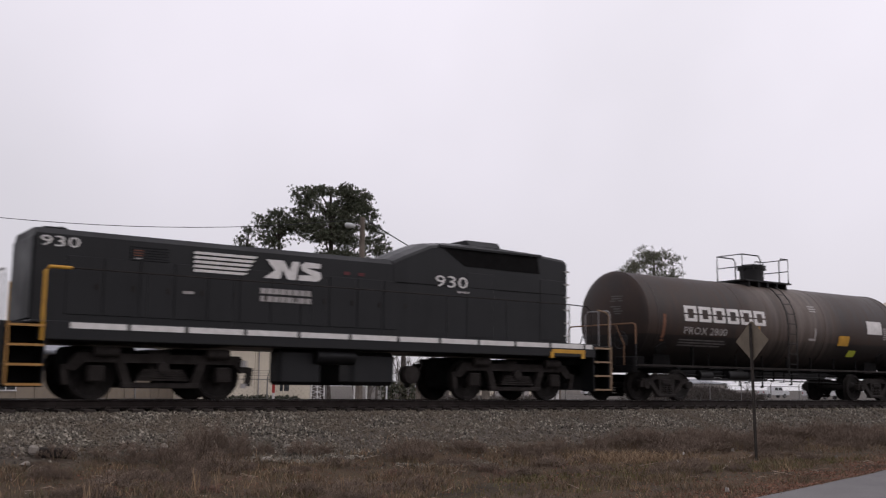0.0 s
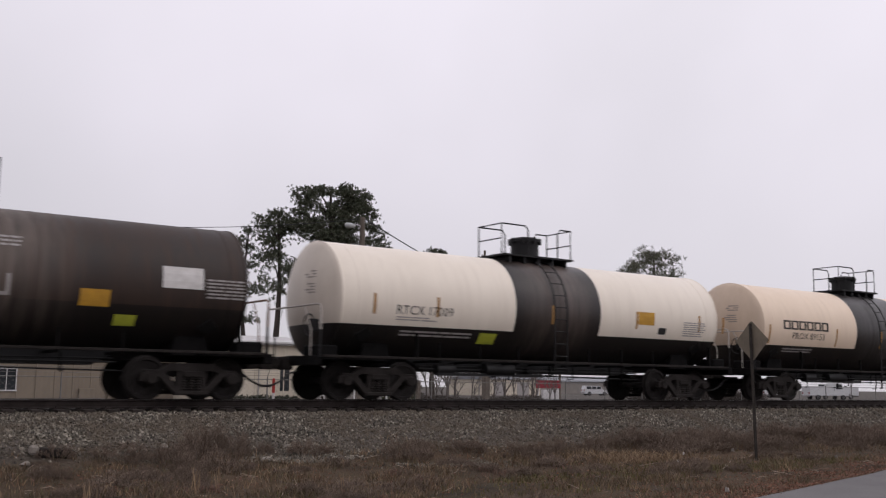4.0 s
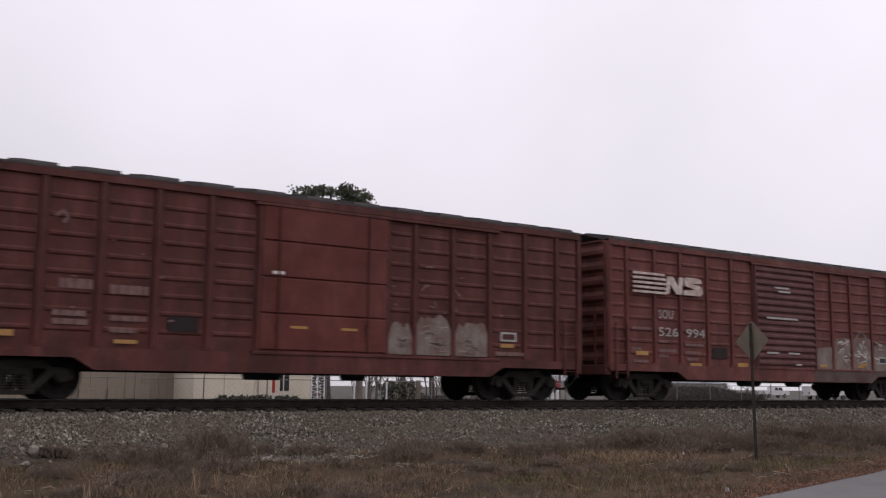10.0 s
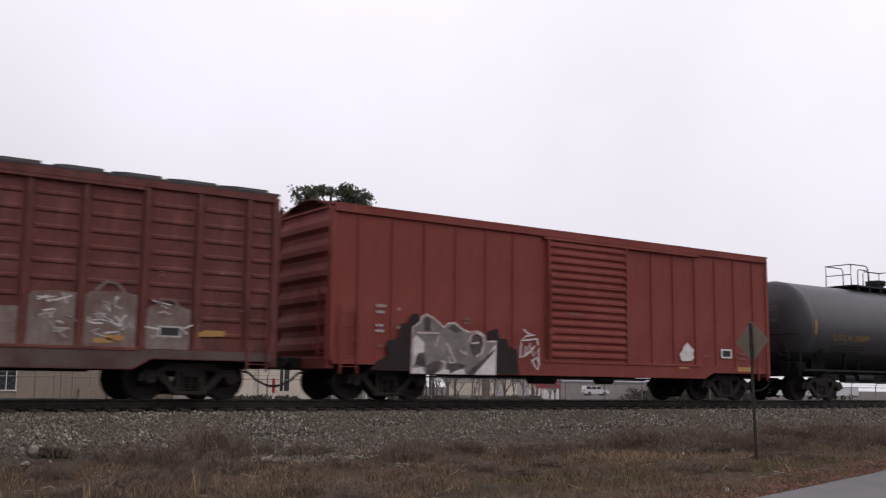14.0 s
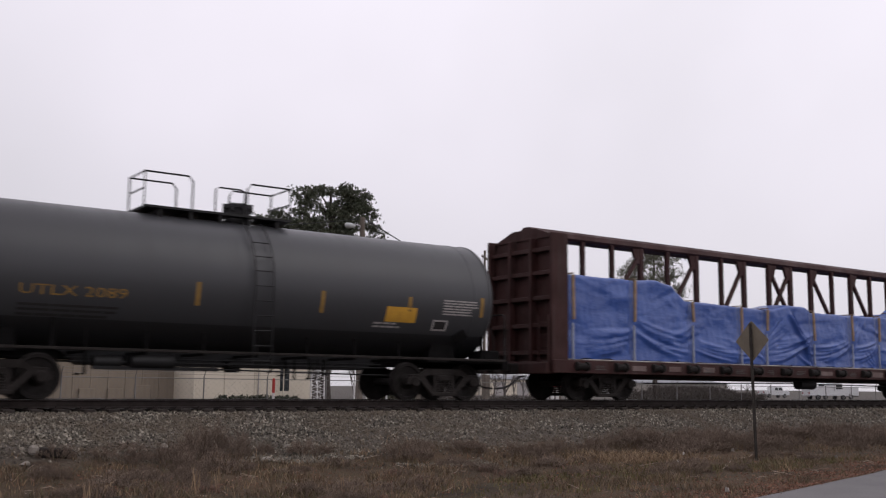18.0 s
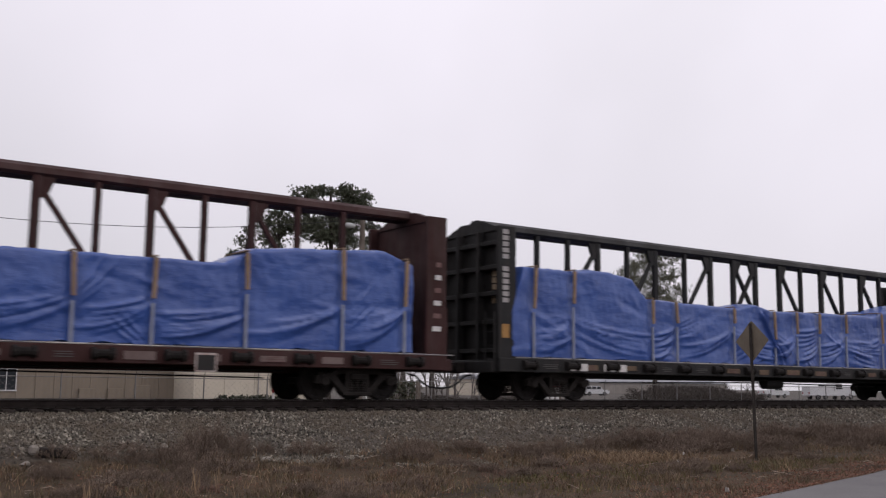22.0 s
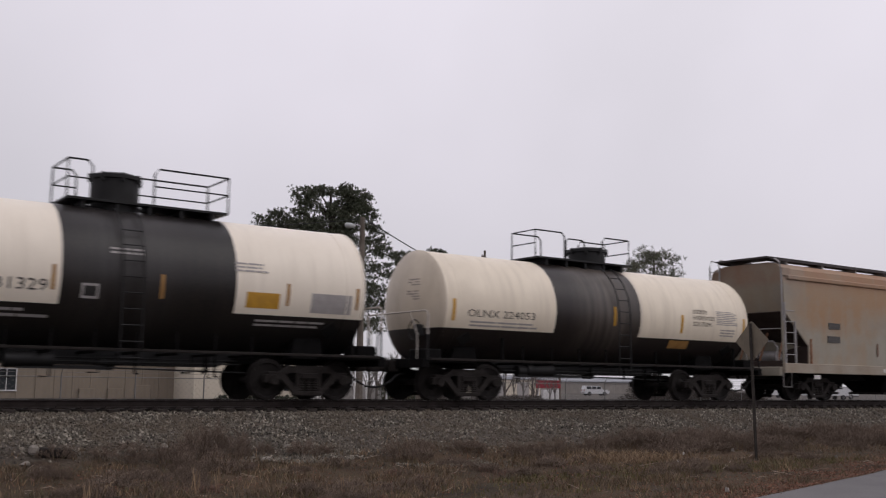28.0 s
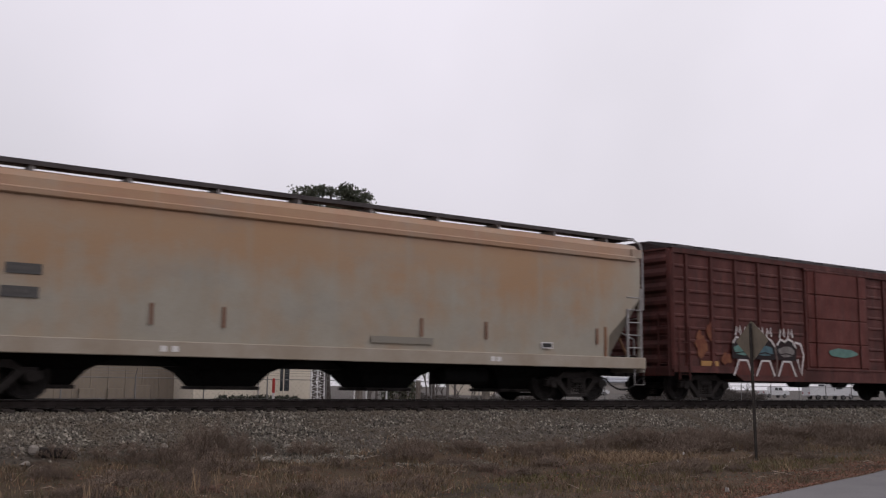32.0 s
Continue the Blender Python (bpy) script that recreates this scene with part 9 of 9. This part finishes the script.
THICKET = [shrub_mesh("thicket_bush", 90 + i, 1.7, 1.6, 44, grained("thicket_twigs", [(0.055, 0.045, 0.038), (0.08, 0.064, 0.054), (0.040, 0.034, 0.028)]), 0.03, 4) for i in range(3)]
rnd = random.Random(9)
for i in range(46):
    x = rnd.uniform(47, 64) if i > 16 else rnd.uniform(34, 46)
    y = rnd.uniform(49, 53)
    if 0.90 < x / y < 1.02:
        x += 8.0
    ob = new("thicket_bush", THICKET[i % 3])
    k = rnd.uniform(0.8, 1.2)
    ob.matrix_basis = Matrix.LocRotScale((x, y, -0.97), Euler((0, 0, rnd.uniform(0, 6.28))), (k, k, k * (1.0 if i > 16 else 0.55)))
    tagged(ob, "leafless grey-brown thicket bush behind the fence", "bush", "thicket behind the fence")


def leaf_bush(label, x, y, w, h, seed, leaf):
    rnd, s = random.Random(seed), Shape()
    for _ in range(int(60 * w)):
        v = Vector((rnd.uniform(-1, 1), rnd.uniform(-1, 1), rnd.random()))
        tuft(s, Vector((v.x * w / 2, v.y * min(w, 1.2) / 2, v.z * h)), 0.22, 16, rnd, 0.03)
    st = Shape()
    for _ in range(5):
        st.tube([(rnd.uniform(-0.2, 0.2) * w, 0, -0.1), (rnd.uniform(-0.4, 0.4) * w, 0, h * 0.7)], 0.03, 5)
    b = thing("leafy_bush", label, "bush", (x, y, -0.95))
    part("stems", st, BARK, b)
    part("foliage", s.mesh("foliage", leaf), None, b)
    return b


leaf_bush("dark green rounded bush by the fence", 30.4, 47.0, 2.3, 1.5, 501, DULLLEAF)
for i in range(4):
    leaf_bush("low clipped dark hedge before the cream building", 21.2 + i * 1.05, 49.0, 1.3, 0.62, 510 + i, CEDARLEAF)


# ---------- buildings ----------
def shed(label, x0, x1, y, deep, top, wallmat, roofmat, panel=0.9, overhang=0.25, name="shed_building"):
    """A low panelled building: its long wall at y faces the track."""
    b = thing(name, label, "building", ((x0 + x1) / 2, y, -0.95))
    half, h = (x1 - x0) / 2, top + 0.95
    part("wall", Shape().box(-half, half, 0, deep, -0.1, h - 0.18), wallmat, b)
    n = max(2, int(2 * half / panel))
    rib = fixed(Shape().box(-0.035, 0.035, -0.045, 0.0, 0.0, h - 0.2, 0.01).mesh("wall_rib", wallmat))
    for i in range(n + 1):
        part("wall_rib", rib, None, b, at=(-half + 2 * half * i / n, 0, 0))
    part("roof", Shape().run([(-overhang, h - 0.2), (-overhang, h), (deep / 2, h + deep * 0.06), (deep + overhang, h), (deep + overhang, h - 0.2)], -half - overhang, half + overhang), roofmat, b)
    part("gutter", Shape().box(-half - overhang, half + overhang, -overhang - 0.1, -overhang, h - 0.14, h, 0.02), roofmat, b)
    return b, half, h


TAN = surface("tan_metal_siding", (0.225, 0.185, 0.138), (0.18, 0.148, 0.112), 0.7, scale=0.6, streak=0.4, streak_col=(0.14, 0.114, 0.09))
CREAM = surface("cream_block_wall", (0.56, 0.50, 0.40), (0.48, 0.425, 0.34), 0.85, scale=0.8, streak=0.35, streak_col=(0.42, 0.37, 0.30))
ROOFGREY = surface("blue_grey_roof_metal", (0.23, 0.24, 0.26), (0.17, 0.175, 0.19), 0.6, 0.3)
WHITEWALL = surface("white_metal_wall", (0.58, 0.57, 0.56), (0.48, 0.47, 0.46), 0.7, scale=0.5, streak=0.25, streak_col=(0.36, 0.34, 0.33))
GLASS = surface("dark_window_glass", (0.03, 0.033, 0.036), bump=0, rough=0.15)


def window_in(b, x, z0, z1, w, y=0.0):
    wd = part("window", Shape().box(x - w / 2, x + w / 2, y - 0.03, y - 0.005, z0, z1), GLASS, b)
    s = Shape()
    for a, c, d, e in ((-w / 2 - 0.05, w / 2 + 0.05, z1, z1 + 0.05), (-w / 2 - 0.05, -w / 2, z0, z1), (w / 2, w / 2 + 0.05, z0, z1), (-0.02, 0.02, z0, z1)):
        s.box(x + a, x + c, y - 0.05, y - 0.004, d, e)
    part("window_frame", s, WHITEWALL, wd)
    part("window_sill", Shape().box(x - w / 2 - 0.08, x + w / 2 + 0.08, y - 0.08, y - 0.004, z0 - 0.06, z0), WHITEWALL, wd)
    return wd


b, half, h = shed("long low tan metal-sided building with grey roof", 2.0, 21.5, 55.0, 9, 2.0, TAN, ROOFGREY)
window_in(b, -half + 9.3 + 0.4, 0.9, 1.95, 0.9)
part("downpipe", Shape().tube([(half - 0.35, -0.08, 0.0), (half - 0.35, -0.08, h - 0.2)], 0.05, 8), surface("dark_downpipe", (0.10, 0.08, 0.065)), b)
for i in range(3):
    part("wall_box", Shape().box(half - 6.2 + i * 1.5, half - 5.4 + i * 1.5, -0.2, -0.005, 0.35, 1.0 + 0.2 * (i == 2), 0.02), TAN, b)
b, half, h = shed("cream flat-walled building with a dark window", 20.5, 27.5, 52.0, 8, 2.75, CREAM, WHITEWALL, 1.7)
part("window", Shape().box(1.52, 2.10, -0.02, -0.005, 0.95, 2.45), GLASS, b, "tall dark window")
part("window_reveal", Shape().box(1.47, 1.52, -0.03, -0.004, 0.93, 2.47).box(2.10, 2.15, -0.03, -0.004, 0.93, 2.47).box(1.52, 2.10, -0.03, -0.004, 2.45, 2.48), CREAM, b)
part("wall_pipe", Shape().tube([(0.2, -0.06, 0), (0.2, -0.06, h - 0.3)], 0.035, 6), GREYTXT, b)
GREYWALL = surface("weathered_grey_metal_wall", (0.24, 0.22, 0.20), (0.17, 0.155, 0.14), 0.75, scale=0.5, streak=0.4, streak_col=(0.12, 0.105, 0.09))
b, half, h = shed("distant low pale beige building", 94.5, 105.0, 122.0, 10, 1.7, CREAM, ROOFGREY, 2.0)
for i in range(2):
    part("loading_door", Shape().box(-half + 1.2 + i * 4.6, -half + 3.6 + i * 4.6, -0.06, -0.005, 0, 2.1, 0.02), GREYTXT, b)
shed("distant long pale grey building", 150.0, 215.0, 175.0, 20, 1.9, GREYWALL, ROOFGREY, 4.0)

# lattice mast beside the cream building
lt_ = thing("lattice_frame", "white lattice frame beside the building", "frame", (26.85, 50.0, -0.95))
s = Shape()
for x in (-0.42, 0.0, 0.42):
    s.box(x - 0.03, x + 0.03, -0.03, 0.03, -0.1, 2.9)
for i in range(9):
    s.tube([(-0.42, 0, 0.2 + i * 0.3), (0.42, 0, 0.45 + i * 0.3)], 0.018, 5)
    s.tube([(0.42, 0, 0.2 + i * 0.3), (-0.42, 0, 0.45 + i * 0.3)], 0.018, 5)
part("lattice", s, WHITEWALL, lt_)

# red and white marker post, red board
mp_ = thing("marker_post", "red and white marker post beside the track", "post", (16.35, 33.8, -0.95))
part("shaft", Shape().spin([(-0.1, 0.05), (1.0, 0.05)], "z", 10), WHITE, mp_)
part("red_sleeve", Shape().spin([(1.0, 0.055), (1.50, 0.055), (1.53, 0.02)], "z", 10), surface("red_sleeve", (0.36, 0.035, 0.03), bump=0), mp_, "bright red sleeve")
rb = thing("notice_board", "red notice board on white posts by the fence", "sign board", pose(61.2, 70.0, -0.95, 0, 0, -30))
part("board", Shape().box(-1.15, 1.15, -0.03, 0.03, 1.25, 1.95, 0.01), surface("faded_red_board", (0.30, 0.035, 0.05), (0.22, 0.03, 0.04), bump=0), rb, "faded red board")
for x in (-0.9, 0.95):
    part("board_post", Shape().box(x - 0.06, x + 0.06, 0.03, 0.12, -0.1, 2.0), WHITEWALL, rb)
cb_ = thing("utility_cabinet", "white metal cabinet below the red board", "cabinet", pose(60.75, 69.2, -0.95, 0, 0, -30))
part("cabinet_body", Shape().box(-0.75, 0.75, -0.3, 0.3, 0, 1.1, 0.03), WHITEWALL, cb_)
for x in (-0.7, 0.02):
    part("cabinet_door", Shape().box(x, x + 0.68, -0.33, -0.302, 0.08, 1.02, 0.01), WHITEWALL, cb_)

# ---------- chain-link fence beyond the track ----------
GALV = surface("galvanised_fence_steel", (0.20, 0.195, 0.19), (0.13, 0.12, 0.11), 0.6, 0.4, bump=0)
fence = thing("chain_link_fence", "galvanised chain-link fence with barbed wire", "fence", (0, 42.0, -0.95))
FPOST = fixed(Shape().tube([(0, 0, -0.1), (0, 0, 1.62)], 0.032, 7).tube([(0, 0, 1.62), (0, -0.22, 1.95)], 0.016, 5).mesh("post", GALV))
fx0, fx1 = 2.0, 104.0
n = 34
for i in range(n + 1):
    part("post", FPOST, None, fence, at=(fx0 + (fx1 - fx0) * i / n, 0, 0))
part("top_rail", Shape().tube([(fx0, 0, 1.53), (fx1, 0, 1.53)], 0.022, 6), GALV, fence)
for k in range(3):
    part("barbed_wire", Shape().tube([(fx0, -0.06 - 0.07 * k, 1.70 + 0.11 * k), (fx1, -0.06 - 0.07 * k, 1.70 + 0.11 * k)], 0.008, 4), GALV, fence)
s = Shape()
for i in range(420):
    x = fx0 + (fx1 - fx0) * i / 420
    for q in (-1, 1):
        xa, xb = (x, x + 1.5) if q > 0 else (x + 1.5, x)
        s.add([(xa - 0.004, 0, 0.02), (xa + 0.004, 0, 0.02), (xb + 0.004, 0, 1.52), (xb - 0.004, 0, 1.52)], [(0, 1, 2, 3)])
part("chain_mesh", s, GALV, fence, kind="stuff")
gate_post = solo("timber_post", Shape().box(-0.16, 0.16, -0.16, 0.16, -0.1, 1.95, 0.02), POLE, "thick weathered timber post by the fence", "post", (32.9, 42.6, -0.95))
solo("timber_post", Shape().box(-0.1, 0.1, -0.1, 0.1, -0.1, 1.6, 0.02), POLE, "weathered timber post by the fence", "post", (29.0, 43.2, -0.95))
for i, x in enumerate((25.7, 26.4, 27.6)):
    solo("pipe_post", Shape().tube([(0, 0, -0.1), (0, 0, 1.5 + 0.2 * (i % 2))], 0.045, 8), WHITEWALL, "white pipe post behind the fence", "post", (x, 44.0, -0.95))


# ---------- parked vehicles ----------
CARWHITE = surface("white_car_paint", (0.50, 0.50, 0.50), (0.42, 0.42, 0.43), 0.3, bump=0)
TYRE = surface("tyre_rubber", (0.02, 0.02, 0.021), bump=0.2)


def vehicle(name, label, category, x, y, turn, kind, paint):
    """A parked road vehicle; its side faces -y before turning."""
    v = thing(name, label, category, pose(x, y, -0.95, 0, 0, turn))
    outl = {"suv": [(-2.3, 0.35), (2.3, 0.35), (2.35, 0.75), (2.2, 1.0), (1.1, 1.08), (0.55, 1.7), (-2.0, 1.72), (-2.3, 1.1)],
            "pickup": [(-2.7, 0.45), (2.7, 0.45), (2.75, 0.9), (2.6, 1.12), (1.5, 1.18), (0.95, 1.82), (-0.45, 1.84), (-0.6, 1.2), (-2.7, 1.2)],
            "truck": [(-3.6, 0.6), (3.2, 0.6), (3.3, 1.0), (3.1, 1.35), (2.5, 1.4), (2.1, 2.3), (0.9, 2.35), (0.8, 1.3), (0.6, 1.3), (0.6, 1.9), (-3.6, 1.9)]}[kind]
    body = part("body", Shape().prism(outl, -0.9, 0.9), paint, v)
    zg = {"suv": (1.12, 1.58), "pickup": (1.25, 1.72), "truck": (1.5, 2.2)}[kind]
    wins = {"suv": [(-1.95, -1.0), (-0.92, -0.1), (-0.02, 0.72)], "pickup": [(-0.4, 0.3), (0.38, 1.1)], "truck": [(1.0, 2.05)]}[kind]
    for a, c in wins:
        for q in (-1, 1):
            part("side_window", Shape().prism([(a, zg[0]), (c + (0.15 if c == wins[-1][1] else 0), zg[0]), (c - 0.1, zg[1]), (a, zg[1])], q * 0.905, q * 0.89), GLASS, body)
    part("windscreen", Shape().add([(outl[4][0] + 0.02, -0.75, outl[4][1] + 0.05), (outl[4][0] + 0.02, 0.75, outl[4][1] + 0.05), (outl[5][0] + 0.10, 0.7, outl[5][1] - 0.08), (outl[5][0] + 0.10, -0.7, outl[5][1] - 0.08)], [(0, 1, 2, 3)]), GLASS, body)
    L = max(abs(outl[0][0]), outl[1][0])
    for xx in (-L * 0.62, L * 0.62):
        for q in (-1, 1):
            wh = part("wheel", Shape().spin([(q * 0.72, 0.2), (q * 0.72, 0.35), (q * 0.93, 0.35), (q * 0.93, 0.2)], "y", 18, (xx, 0, 0.35)), TYRE, v, smooth=40)
            part("rim", Shape().spin([(q * 0.90, 0.05), (q * 0.935, 0.12), (q * 0.925, 0.21)], "y", 14, (xx, 0, 0.35)), STEELGREY, wh)
    for q in (-0.65, 0.65):
        part("headlight", Shape().box(L - 0.02, L + 0.06, q - 0.15, q + 0.15, 0.72, 0.88, 0.02), STEELGREY, v)
        part("tail_light", Shape().box(-L - 0.03, -L + 0.02, q - 0.1, q + 0.1, 0.8, 1.05, 0.01), surface("red_lens", (0.25, 0.02, 0.02), bump=0), v)
    part("bumper", Shape().box(L - 0.05, L + 0.1, -0.85, 0.85, 0.42, 0.6, 0.03).box(-L - 0.1, -L + 0.05, -0.85, 0.85, 0.42, 0.6, 0.03), STEELGREY, v)
    return v


vehicle("parked_suv", "white sport utility car parked in the yard", "car", 125.0, 130.5, -20, "suv", CARWHITE)
vehicle("pickup_truck", "white pickup truck parked in the yard", "pickup truck", 148.0, 110.5, -12, "pickup", CARWHITE)
vehicle("utility_truck", "white utility truck with equipment boxes", "truck", 130.0, 88.0, -15, "truck", CARWHITE)
vehicle("utility_truck", "white utility truck with equipment boxes", "truck", 138.0, 92.0, 160, "truck", CARWHITE)


# ---------- the train's run ----------
def motions():
    times = list(range(33))
    for ob, x in CARS:
        walk(ob, [(t, pose(x - RUN[t], TRACK_Y, 0)) for t in times])
    fine = [i / 10 for i in range(321)]
    for ob, d, z, r in AXLES:
        walk(ob, [(t, pose(d, 0, z, 0, -math.degrees(ran(t) / r), 0)) for t in fine])


motions()
